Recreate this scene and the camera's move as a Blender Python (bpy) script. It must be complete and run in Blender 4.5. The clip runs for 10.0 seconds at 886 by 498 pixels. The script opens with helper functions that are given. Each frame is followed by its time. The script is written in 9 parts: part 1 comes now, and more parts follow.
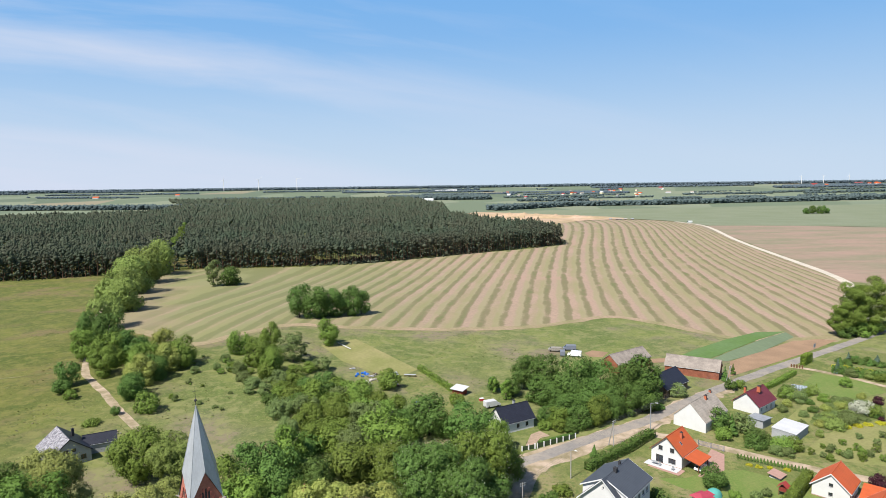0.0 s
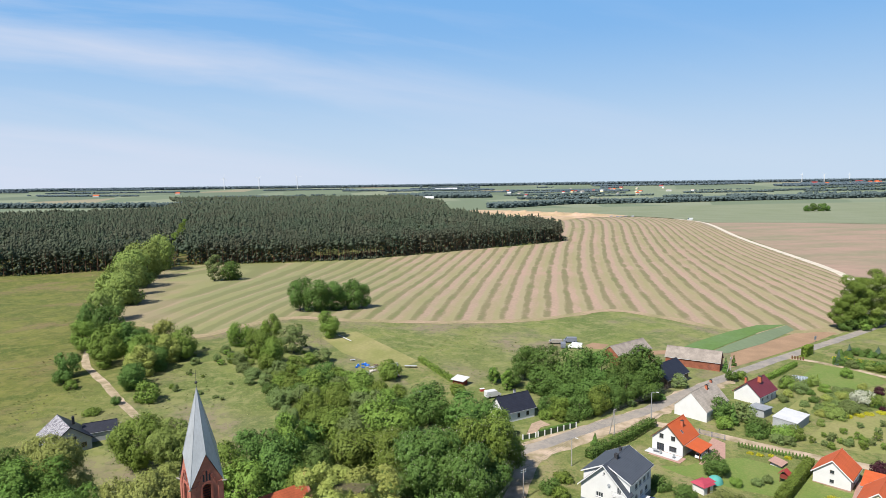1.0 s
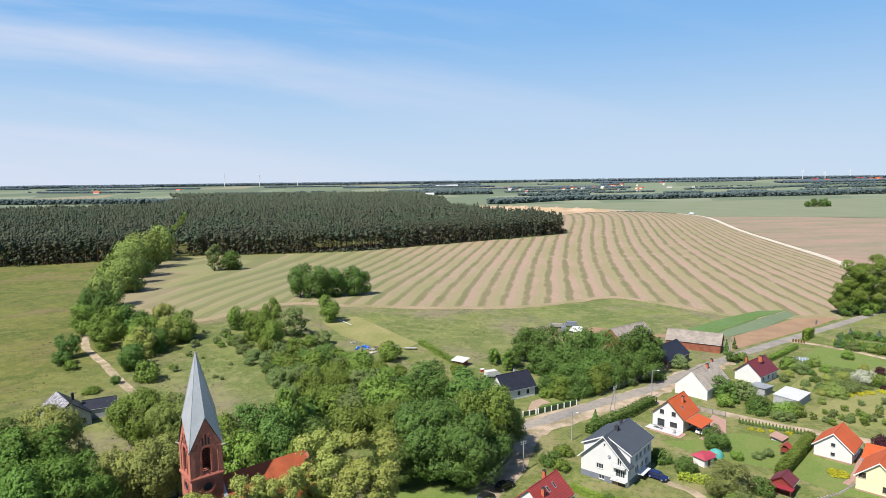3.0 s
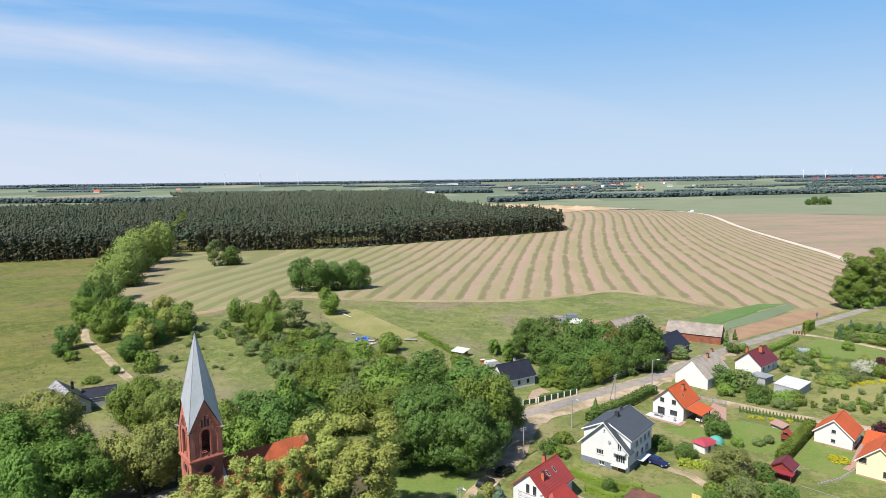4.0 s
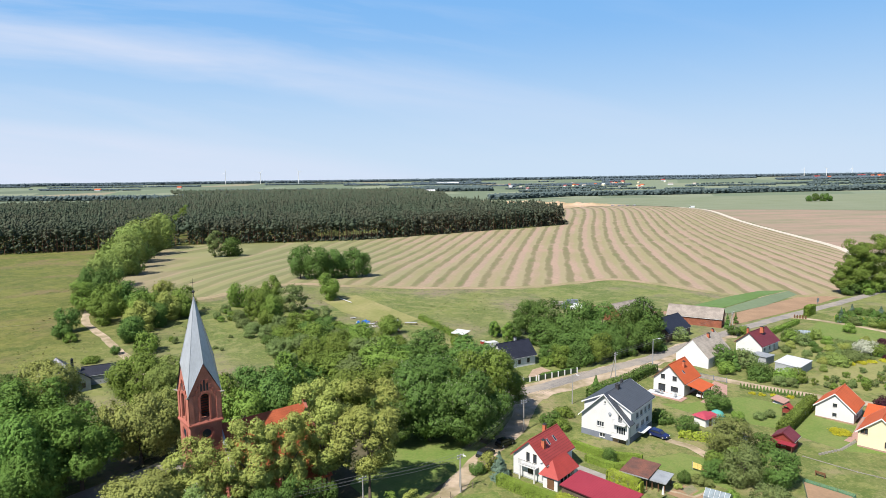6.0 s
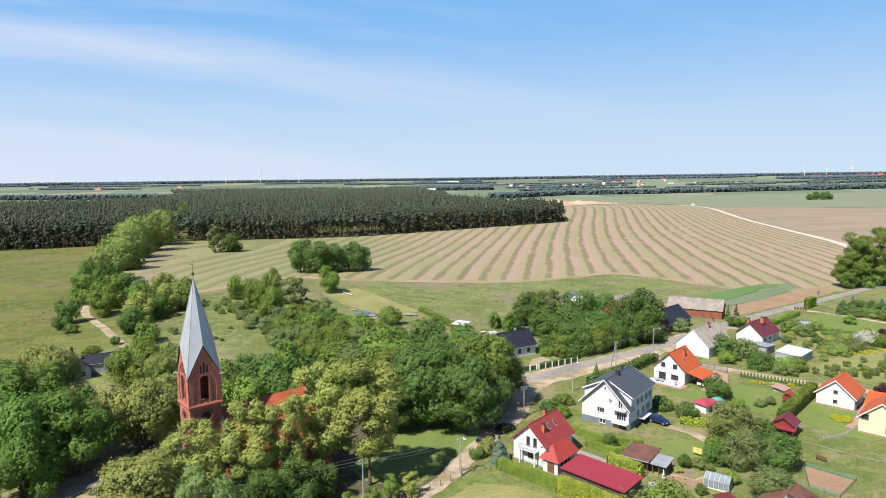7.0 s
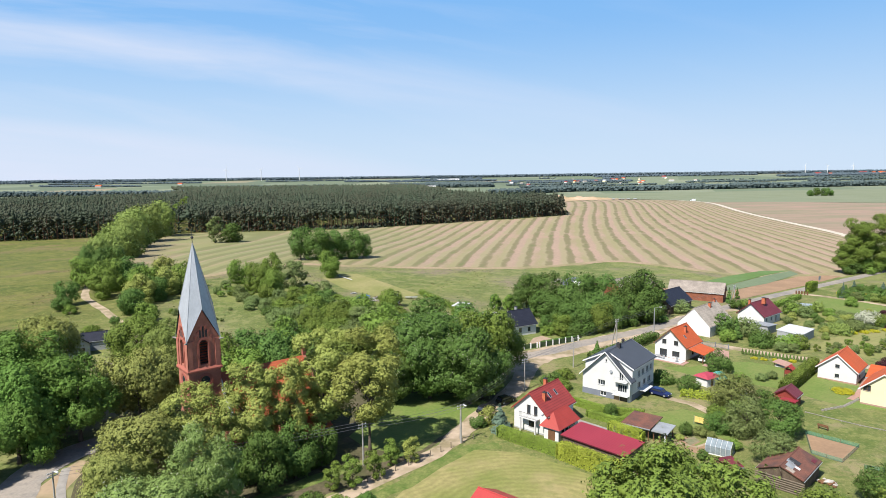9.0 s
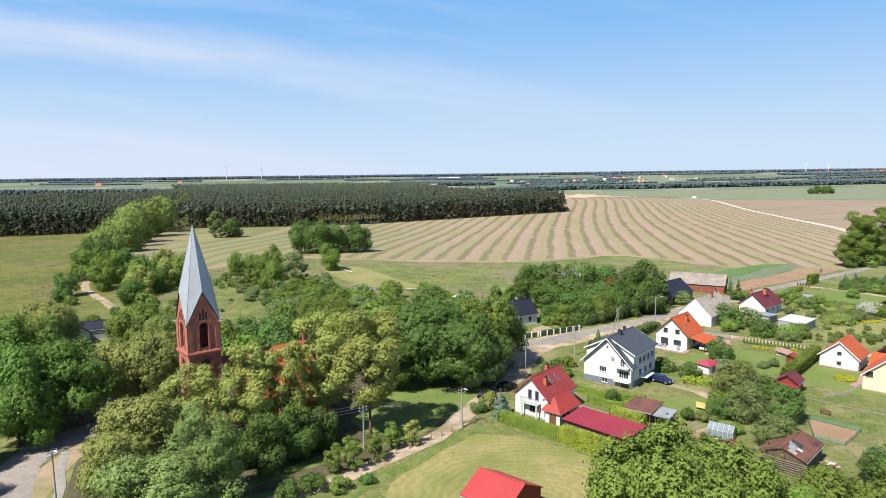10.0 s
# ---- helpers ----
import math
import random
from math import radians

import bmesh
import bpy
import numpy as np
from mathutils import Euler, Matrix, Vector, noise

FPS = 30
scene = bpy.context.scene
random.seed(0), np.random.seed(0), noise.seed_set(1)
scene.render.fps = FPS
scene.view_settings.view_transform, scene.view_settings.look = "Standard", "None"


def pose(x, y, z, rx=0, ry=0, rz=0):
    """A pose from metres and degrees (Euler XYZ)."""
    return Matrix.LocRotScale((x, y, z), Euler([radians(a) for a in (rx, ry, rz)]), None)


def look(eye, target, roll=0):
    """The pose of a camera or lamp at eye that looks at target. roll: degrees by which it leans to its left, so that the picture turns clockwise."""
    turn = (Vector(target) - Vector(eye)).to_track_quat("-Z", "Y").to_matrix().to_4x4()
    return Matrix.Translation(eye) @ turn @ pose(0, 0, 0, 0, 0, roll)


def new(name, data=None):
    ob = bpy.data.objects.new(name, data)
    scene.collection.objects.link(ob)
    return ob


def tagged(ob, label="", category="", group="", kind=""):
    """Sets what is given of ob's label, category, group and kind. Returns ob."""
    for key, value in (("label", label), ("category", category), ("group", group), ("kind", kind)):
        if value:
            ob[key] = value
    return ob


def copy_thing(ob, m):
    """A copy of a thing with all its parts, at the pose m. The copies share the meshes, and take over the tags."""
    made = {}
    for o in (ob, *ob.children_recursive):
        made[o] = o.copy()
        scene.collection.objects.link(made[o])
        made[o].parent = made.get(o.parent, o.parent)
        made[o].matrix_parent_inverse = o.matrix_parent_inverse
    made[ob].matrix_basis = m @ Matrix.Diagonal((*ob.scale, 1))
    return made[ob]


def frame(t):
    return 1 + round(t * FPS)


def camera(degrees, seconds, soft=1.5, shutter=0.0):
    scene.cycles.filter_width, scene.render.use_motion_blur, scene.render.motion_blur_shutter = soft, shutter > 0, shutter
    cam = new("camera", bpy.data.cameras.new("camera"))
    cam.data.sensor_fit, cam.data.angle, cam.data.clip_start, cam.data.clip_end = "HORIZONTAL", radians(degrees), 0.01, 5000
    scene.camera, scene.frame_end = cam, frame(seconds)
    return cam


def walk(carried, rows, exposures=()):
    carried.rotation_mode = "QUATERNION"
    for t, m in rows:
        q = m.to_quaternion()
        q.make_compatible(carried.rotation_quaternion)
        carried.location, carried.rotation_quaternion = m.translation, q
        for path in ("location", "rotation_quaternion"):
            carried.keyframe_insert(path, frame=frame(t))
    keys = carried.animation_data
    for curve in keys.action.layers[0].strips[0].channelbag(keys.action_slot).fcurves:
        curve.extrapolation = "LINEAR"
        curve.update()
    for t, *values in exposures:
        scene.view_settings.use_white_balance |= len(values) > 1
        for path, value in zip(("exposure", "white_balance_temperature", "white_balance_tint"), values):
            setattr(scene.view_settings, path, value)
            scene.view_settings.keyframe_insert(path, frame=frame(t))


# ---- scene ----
cam = camera(70, 10.0, soft=0.38)
PATH = [
    (0.0, pose(0.014, -0.030, 74.356, 83.862, 0, 0.004) @ pose(0, 0, 0, 0, 0, -0.742)),
    (0.5, pose(-0.084, -0.060, 72.973, 83.807, 0, 0.019) @ pose(0, 0, 0, 0, 0, -0.735)),
    (1.0, pose(-0.131, -0.087, 71.565, 83.748, 0, 0.032) @ pose(0, 0, 0, 0, 0, -0.729)),
    (1.5, pose(-0.143, -0.114, 70.137, 83.690, 0, 0.044) @ pose(0, 0, 0, 0, 0, -0.725)),
    (2.0, pose(-0.131, -0.147, 68.694, 83.636, 0, 0.056) @ pose(0, 0, 0, 0, 0, -0.723)),
    (2.5, pose(-0.106, -0.186, 67.239, 83.589, 0, 0.069) @ pose(0, 0, 0, 0, 0, -0.724)),
    (3.0, pose(-0.075, -0.235, 65.775, 83.551, 0, 0.083) @ pose(0, 0, 0, 0, 0, -0.727)),
    (3.5, pose(-0.043, -0.292, 64.305, 83.520, 0, 0.098) @ pose(0, 0, 0, 0, 0, -0.733)),
    (4.0, pose(-0.013, -0.359, 62.832, 83.496, 0, 0.113) @ pose(0, 0, 0, 0, 0, -0.740)),
    (4.5, pose(0.012, -0.432, 61.356, 83.479, 0, 0.129) @ pose(0, 0, 0, 0, 0, -0.749)),
    (5.0, pose(0.032, -0.511, 59.880, 83.465, 0, 0.145) @ pose(0, 0, 0, 0, 0, -0.757)),
    (5.5, pose(0.046, -0.593, 58.406, 83.453, 0, 0.160) @ pose(0, 0, 0, 0, 0, -0.764)),
    (6.0, pose(0.055, -0.674, 56.935, 83.442, 0, 0.174) @ pose(0, 0, 0, 0, 0, -0.770)),
    (6.5, pose(0.059, -0.751, 55.470, 83.427, 0, 0.187) @ pose(0, 0, 0, 0, 0, -0.774)),
    (7.0, pose(0.059, -0.819, 54.012, 83.409, 0, 0.199) @ pose(0, 0, 0, 0, 0, -0.775)),
    (7.5, pose(0.053, -0.875, 52.564, 83.384, 0, 0.209) @ pose(0, 0, 0, 0, 0, -0.772)),
    (8.0, pose(0.040, -0.913, 51.130, 83.353, 0, 0.219) @ pose(0, 0, 0, 0, 0, -0.766)),
    (8.5, pose(0.017, -0.928, 49.713, 83.315, 0, 0.228) @ pose(0, 0, 0, 0, 0, -0.757)),
    (9.0, pose(-0.020, -0.917, 48.318, 83.270, 0, 0.237) @ pose(0, 0, 0, 0, 0, -0.746)),
    (9.5, pose(-0.078, -0.874, 46.951, 83.220, 0, 0.249) @ pose(0, 0, 0, 0, 0, -0.734)),
    (10.0, pose(-0.166, -0.795, 45.618, 83.169, 0, 0.266) @ pose(0, 0, 0, 0, 0, -0.723)),
]
walk(cam, PATH, [(0.0, 0.68), (2.5, 0.70), (5.0, 0.76), (8.0, 0.80), (10.0, 0.81)])

# ---------------------------------------------------------------- world, sun
SUN_FROM = Vector((-0.68, -0.73, 1.3)).normalized()
world = bpy.data.worlds.new("sky")
scene.world = world
world.use_nodes = True
wn, wl = world.node_tree.nodes, world.node_tree.links
wn.clear()
w_out = wn.new("ShaderNodeOutputWorld")
w_bg = wn.new("ShaderNodeBackground")
w_sky = wn.new("ShaderNodeTexSky")
w_sky.sky_type = "NISHITA"
w_sky.sun_disc = False
w_sky.sun_elevation = math.asin(SUN_FROM.z)
w_sky.sun_rotation = math.atan2(SUN_FROM.x, SUN_FROM.y)
w_sky.air_density, w_sky.dust_density, w_sky.ozone_density = 1.0, 0.05, 4.0
w_bg.inputs["Strength"].default_value = 0.08
# haze towards the horizon, and thin cirrus streaked along one way across the sky
w_tc = wn.new("ShaderNodeTexCoord")
w_sep = wn.new("ShaderNodeSeparateXYZ")
wl.new(w_tc.outputs["Generated"], w_sep.inputs["Vector"])
w_hz = wn.new("ShaderNodeMapRange")
w_hz.interpolation_type = "SMOOTHSTEP"
w_hz.inputs["From Min"].default_value, w_hz.inputs["From Max"].default_value = 0.27, 0.42
w_hz.inputs["To Min"].default_value, w_hz.inputs["To Max"].default_value = 1.0, 0.0
wl.new(w_sep.outputs["Z"], w_hz.inputs["Value"])
w_grad = wn.new("ShaderNodeValToRGB")
w_grad.color_ramp.interpolation = "B_SPLINE"
w_el = w_grad.color_ramp.elements
w_el[0].position, w_el[0].color = 0.0, (0.60, 0.74, 0.905, 1)
w_el[1].position, w_el[1].color = 0.40, (0.135, 0.415, 0.865, 1)
for pos, col in ((0.05, (0.575, 0.725, 0.905, 1)), (0.13, (0.41, 0.625, 0.90, 1)), (0.22, (0.235, 0.495, 0.88, 1))):
    w_e = w_el.new(pos)
    w_e.color = col
wl.new(w_sep.outputs["Z"], w_grad.inputs["Fac"])
w_scale = wn.new("ShaderNodeVectorMath")
w_scale.operation = "SCALE"
w_scale.inputs["Scale"].default_value = 7.43
wl.new(w_grad.outputs["Color"], w_scale.inputs[0])
w_haze = wn.new("ShaderNodeMix")
w_haze.data_type = "RGBA"
wl.new(w_hz.outputs[0], w_haze.inputs[0])
wl.new(w_sky.outputs["Color"], w_haze.inputs[6])
wl.new(w_scale.outputs[0], w_haze.inputs[7])


def w_math(op, a, b=0.0):
    t = wn.new("ShaderNodeMath")
    t.operation = op
    for i, v in enumerate((a, b)):
        if isinstance(v, (int, float)):
            t.inputs[i].default_value = v
        else:
            wl.new(v, t.inputs[i])
    return t.outputs[0]


def w_range(v, a, b, c, d):
    t = wn.new("ShaderNodeMapRange")
    t.interpolation_type = "SMOOTHSTEP"
    for k, q in zip(("From Min", "From Max", "To Min", "To Max"), (a, b, c, d)):
        t.inputs[k].default_value = q
    wl.new(v, t.inputs["Value"])
    return t.outputs[0]


w_y = w_math("MAXIMUM", w_sep.outputs["Y"], 0.25)
w_u = w_math("DIVIDE", w_sep.outputs["X"], w_y)
w_v = w_math("DIVIDE", w_sep.outputs["Z"], w_y)
w_m = w_math("ADD", w_math("ADD", w_v, w_math("MULTIPLY", w_u, 0.17)), w_math("MULTIPLY", w_math("MULTIPLY", w_u, w_u), 0.05))
w_co = wn.new("ShaderNodeCombineXYZ")
wl.new(w_math("MULTIPLY", w_u, 1.3), w_co.inputs["X"])
wl.new(w_math("MULTIPLY", w_m, 11.0), w_co.inputs["Y"])
w_noise = wn.new("ShaderNodeTexNoise")
w_noise.inputs["Scale"].default_value = 1.7
w_noise.inputs["Detail"].default_value = 9
w_noise.inputs["Roughness"].default_value = 0.55
w_noise.inputs["Distortion"].default_value = 0.35
wl.new(w_co.outputs[0], w_noise.inputs["Vector"])
w_n = w_math("SUBTRACT", w_noise.outputs["Fac"], 0.5)
w_band = w_math("SUBTRACT", 1.0, w_range(w_math("ABSOLUTE", w_math("SUBTRACT", w_m, 0.128)), 0.0, 0.055, 0.0, 1.0))
w_band2 = w_range(w_math("ADD", w_m, w_math("MULTIPLY", w_n, 0.05)), 0.02, -0.02, 0.0, 0.7)
w_left = w_range(w_u, 0.55, -0.55, 0.12, 1.0)
w_cov = w_math("ADD", w_math("MULTIPLY", w_band, 0.55), w_math("MULTIPLY", w_n, 1.5))
w_cov = w_math("ADD", w_cov, w_band2)
w_cov = w_math("MINIMUM", w_math("MAXIMUM", w_math("MULTIPLY", w_cov, w_left), 0.0), 0.85)
w_mix = wn.new("ShaderNodeMix")
w_mix.data_type = "RGBA"
w_mix.inputs[7].default_value = (5.23, 5.71, 6.88, 1)
wl.new(w_cov, w_mix.inputs[0])
wl.new(w_haze.outputs[2], w_mix.inputs[6])
wl.new(w_mix.outputs[2], w_bg.inputs["Color"])
wl.new(w_bg.outputs["Background"], w_out.inputs["Surface"])

sun = new("sun", bpy.data.lights.new("sun", "SUN"))
sun.data.energy, sun.data.angle, sun.data.color = 4.9, radians(0.53), (1.0, 0.95, 0.87)
sun.matrix_world = look(SUN_FROM * 100, (0, 0, 0))


# ---------------------------------------------------------------- materials
def material(name, colour, rough=0.8, metal=0.0, var=0.25, scale=1.0, bump=0.0, bump_scale=None, spec=0.3,
             colour2=None, fine=8.0, per_object=0.0, translucent=0.0, islands=0.0, stretch=(1, 1, 1), coords="Object"):
    """Principled surface whose colour varies by a coarse and a fine noise."""
    m = bpy.data.materials.new(name)
    m.use_nodes = True
    n, l = m.node_tree.nodes, m.node_tree.links
    p = n["Principled BSDF"]
    p.inputs["Roughness"].default_value, p.inputs["Metallic"].default_value = rough, metal
    p.inputs["Specular IOR Level"].default_value = spec
    tc = n.new("ShaderNodeTexCoord")
    mp = n.new("ShaderNodeMapping")
    mp.inputs["Scale"].default_value = stretch
    l.new(tc.outputs[coords], mp.inputs["Vector"])

    def noise_fac(sc, detail=4):
        t = n.new("ShaderNodeTexNoise")
        t.inputs["Scale"].default_value, t.inputs["Detail"].default_value = sc, detail
        l.new(mp.outputs["Vector"], t.inputs["Vector"])
        return t.outputs["Fac"]

    def maths(op, a, b):
        t = n.new("ShaderNodeMath")
        t.operation = op
        for i, v in enumerate((a, b)):
            if isinstance(v, (int, float)):
                t.inputs[i].default_value = v
            else:
                l.new(v, t.inputs[i])
        return t.outputs[0]

    coarse = noise_fac(scale)
    small = noise_fac(scale * fine)
    mix = n.new("ShaderNodeMix")
    mix.data_type = "RGBA"
    c2 = colour2 or tuple(c * 0.55 for c in colour)
    mix.inputs[6].default_value, mix.inputs[7].default_value = (*colour, 1), (*c2, 1)
    ramp = n.new("ShaderNodeMapRange")
    ramp.inputs["From Min"].default_value, ramp.inputs["From Max"].default_value = 0.36, 0.64
    l.new(coarse, ramp.inputs["Value"])
    fac = maths("MULTIPLY", ramp.outputs[0], 1.0 if colour2 else var * 2)
    l.new(fac, mix.inputs[0])
    hsv = n.new("ShaderNodeHueSaturation")
    l.new(mix.outputs[2], hsv.inputs["Color"])
    val = maths("ADD", maths("MULTIPLY", maths("SUBTRACT", small, 0.5), var * 2.4), 1.0)
    if per_object:
        oi = n.new("ShaderNodeObjectInfo")
        val = maths("ADD", val, maths("MULTIPLY", maths("SUBTRACT", oi.outputs["Random"], 0.5), per_object))
        hue = maths("ADD", maths("MULTIPLY", maths("SUBTRACT", oi.outputs["Random"], 0.5), per_object * 0.06), 0.5)
        l.new(hue, hsv.inputs["Hue"])
    if islands:
        ge = n.new("ShaderNodeNewGeometry")
        val = maths("ADD", val, maths("MULTIPLY", maths("SUBTRACT", ge.outputs["Random Per Island"], 0.5), islands))
    l.new(val, hsv.inputs["Value"])
    l.new(hsv.outputs["Color"], p.inputs["Base Color"])
    if bump:
        b = n.new("ShaderNodeBump")
        b.inputs["Strength"].default_value, b.inputs["Distance"].default_value = min(1.0, bump), 0.05
        l.new(noise_fac(bump_scale or scale * fine), b.inputs["Height"])
        l.new(b.outputs["Normal"], p.inputs["Normal"])
    if translucent:
        tr = n.new("ShaderNodeBsdfTranslucent")
        l.new(hsv.outputs["Color"], tr.inputs["Color"])
        ms = n.new("ShaderNodeMixShader")
        ms.inputs[0].default_value = translucent
        l.new(p.outputs["BSDF"], ms.inputs[1])
        l.new(tr.outputs["BSDF"], ms.inputs[2])
        l.new(ms.outputs["Shader"], n["Material Output"].inputs["Surface"])
    return m


def add_waves(m, axis, period, depth, dark=0.12, jitter=0.0):
    """Courses across a surface (roof tiles, boards, brick rows): a ridged relief and a slightly darker joint."""
    n, l = m.node_tree.nodes, m.node_tree.links
    p = n["Principled BSDF"]
    tc = n.new("ShaderNodeTexCoord")
    w = n.new("ShaderNodeTexWave")
    w.wave_type, w.bands_direction, w.wave_profile = "BANDS", axis, "SAW"
    w.inputs["Scale"].default_value = 2 * math.pi / (20 * period)
    w.inputs["Distortion"].default_value = jitter
    l.new(tc.outputs["Object"], w.inputs["Vector"])
    b = n.new("ShaderNodeBump")
    b.inputs["Strength"].default_value, b.inputs["Distance"].default_value = 0.7, depth
    l.new(w.outputs["Fac"], b.inputs["Height"])
    l.new(b.outputs["Normal"], p.inputs["Normal"])
    src = p.inputs["Base Color"].links[0].from_socket
    mr = n.new("ShaderNodeMapRange")
    mr.inputs["From Min"].default_value, mr.inputs["From Max"].default_value = 0.0, 0.22
    mr.inputs["To Min"].default_value, mr.inputs["To Max"].default_value = 1 - dark * 2, 1.0
    l.new(w.outputs["Fac"], mr.inputs["Value"])
    h = n.new("ShaderNodeHueSaturation")
    l.new(src, h.inputs["Color"])
    l.new(mr.outputs[0], h.inputs["Value"])
    l.new(h.outputs["Color"], p.inputs["Base Color"])
    return m


def glass_material(name, tint):
    m = bpy.data.materials.new(name)
    m.use_nodes = True
    p = m.node_tree.nodes["Principled BSDF"]
    p.inputs["Base Color"].default_value = (*tint, 1)
    p.inputs["Roughness"].default_value = 0.06
    p.inputs["Specular IOR Level"].default_value = 0.6
    return m


M_PLASTER = material("white_plaster", (0.575, 0.573, 0.565), 0.85, var=0.06, scale=0.5, bump=0.15, bump_scale=40)
M_CREAM = material("cream_plaster", (0.640, 0.576, 0.384), 0.85, var=0.06, scale=0.5, bump=0.15, bump_scale=40)
M_GREYWALL = material("grey_render", (0.160, 0.176, 0.216), 0.8, var=0.12, scale=0.8, bump=0.2, bump_scale=30)
M_PALEWALL = material("pale_grey_plaster", (0.330, 0.342, 0.350), 0.85, var=0.15, scale=0.6, bump=0.2, bump_scale=20)
M_BRICK = add_waves(material("red_brick", (0.405, 0.150, 0.106), 0.85, var=0.22, scale=0.9, fine=14), "Z", 0.075, 0.008, 0.1)
M_BRICKTRIM = material("dark_brick_trim", (0.330, 0.106, 0.076), 0.85, var=0.2, scale=2)
M_BARNBRICK = add_waves(material("old_barn_brick", (0.272, 0.096, 0.056), 0.9, var=0.35, scale=0.6), "Z", 0.08, 0.01, 0.1)
M_TILE_RED = add_waves(material("red_roof_tile", (0.300, 0.050, 0.044), 0.5, var=0.16, scale=0.6, fine=12), "Y", 0.36, 0.05, 0.3)
M_TILE_ORANGE = add_waves(material("orange_roof_tile", (0.448, 0.092, 0.028), 0.6, var=0.14, scale=0.6, fine=12), "Y", 0.33, 0.03, 0.1)
M_TILE_PORCH = add_waves(material("orange_red_roof_tile", (0.310, 0.044, 0.035), 0.55, var=0.14, scale=0.6, fine=12), "Y", 0.33, 0.03, 0.1)
M_TILE_CHURCH = add_waves(material("weathered_orange_red_tile", (0.385, 0.095, 0.040), 0.65, var=0.3, scale=0.5, fine=14), "Y", 0.33, 0.03, 0.15)
M_TILE_GREY = add_waves(material("slate_grey_roof_tile", (0.068, 0.076, 0.092), 0.5, var=0.15, scale=0.6, fine=12), "Y", 0.36, 0.04, 0.25)
M_TILE_NAVY = add_waves(material("dark_navy_roof_tile", (0.022, 0.024, 0.036), 0.45, var=0.2, scale=0.6, fine=12), "Y", 0.36, 0.03, 0.1)
M_TILE_MAROON = add_waves(material("maroon_sheet_roof", (0.136, 0.028, 0.036), 0.5, var=0.18, scale=0.5, fine=10), "Y", 0.36, 0.03, 0.12)
M_BARNROOF = add_waves(material("weathered_brown_grey_sheet_roof", (0.275, 0.236, 0.204), 0.9, var=0.3, scale=0.5, fine=9), "Y", 0.5, 0.03, 0.1)
M_ETERNIT = add_waves(material("weathered_grey_sheet_roof", (0.345, 0.300, 0.256), 0.9, var=0.3, scale=0.5, fine=9), "Y", 0.5, 0.03, 0.1)
M_OLDTILE = material("mottled_white_roof_sheet", (0.330, 0.318, 0.335), 0.7, var=0.5, scale=1.8, colour2=(0.085, 0.080, 0.096), fine=4)
M_CRIMSON = add_waves(material("crimson_sheet_metal", (0.250, 0.030, 0.044), 0.42, var=0.08, scale=0.3), "X", 0.45, 0.02, 0.06)
M_REDSHEET = add_waves(material("red_sheet_metal", (0.350, 0.046, 0.044), 0.45, var=0.07, scale=0.3), "X", 0.4, 0.02, 0.05)
M_RUST = material("rusty_sheet_roof", (0.160, 0.068, 0.048), 0.8, var=0.4, scale=0.5, colour2=(0.088, 0.048, 0.040), fine=8)
M_ZINC = material("zinc_spire_sheet", (0.400, 0.416, 0.440), 0.42, 0.35, var=0.14, scale=0.7, fine=6, stretch=(1, 1, 0.4))
M_WHITEMETAL = material("white_sheet", (0.500, 0.500, 0.505), 0.5, var=0.12, scale=0.4)
M_GREYMETAL = material("grey_sheet", (0.336, 0.352, 0.368), 0.5, 0.3, var=0.2, scale=0.6)
M_WOOD = add_waves(material("weathered_boards", (0.128, 0.096, 0.068), 0.9, var=0.35, scale=1.5, stretch=(1, 1, 0.2)), "Z", 0.2, 0.02, 0.2)
M_REDWOOD = add_waves(material("red_stained_boards", (0.216, 0.040, 0.028), 0.75, var=0.2, scale=1.0), "Z", 0.15, 0.015, 0.15)
M_BROWNWOOD = material("brown_wood", (0.160, 0.080, 0.040), 0.75, var=0.25, scale=2)
M_POLE = material("pole_concrete", (0.320, 0.304, 0.280), 0.9, var=0.2, scale=1.2)
M_POLEWOOD = material("pole_timber", (0.160, 0.128, 0.096), 0.9, var=0.3, scale=1.5)
M_WIRE = material("wire", (0.10, 0.10, 0.11), 0.6, var=0.05)
M_GLASS = glass_material("window_glass", (0.030, 0.036, 0.045))
M_FRAME_W = material("white_window_frame", (0.624, 0.624, 0.616), 0.5, var=0.03)
M_FRAME_D = material("dark_window_frame", (0.048, 0.036, 0.028), 0.5, var=0.1)
M_CHIMNEY = material("chimney_brick", (0.440, 0.130, 0.066), 0.85, var=0.25, scale=3)
M_DARKSTONE = material("dark_chimney", (0.040, 0.040, 0.044), 0.8, var=0.2, scale=3)
M_STONE = material("pale_stone", (0.280, 0.258, 0.222), 0.9, var=0.3, scale=2.5, bump=0.4)
M_SANDSTONE = material("tan_stone", (0.340, 0.250, 0.180), 0.9, var=0.25, scale=1.5)
M_BARK = material("bark", (0.104, 0.084, 0.064), 0.95, var=0.35, scale=4, bump=0.6, stretch=(1, 1, 0.3))
M_PINEBARK = material("pine_bark", (0.192, 0.104, 0.068), 0.95, var=0.35, scale=2, islands=0.5)
LEAF = dict(rough=0.6, var=0.20, scale=0.30, fine=3, translucent=0.09, islands=0.24, spec=0.1)
M_LEAF = material("green_leaves", (0.148, 0.216, 0.040), per_object=0.5, **LEAF)
M_LEAF_LIME = material("yellow_green_leaves", (0.276, 0.312, 0.078), per_object=0.3, **LEAF)
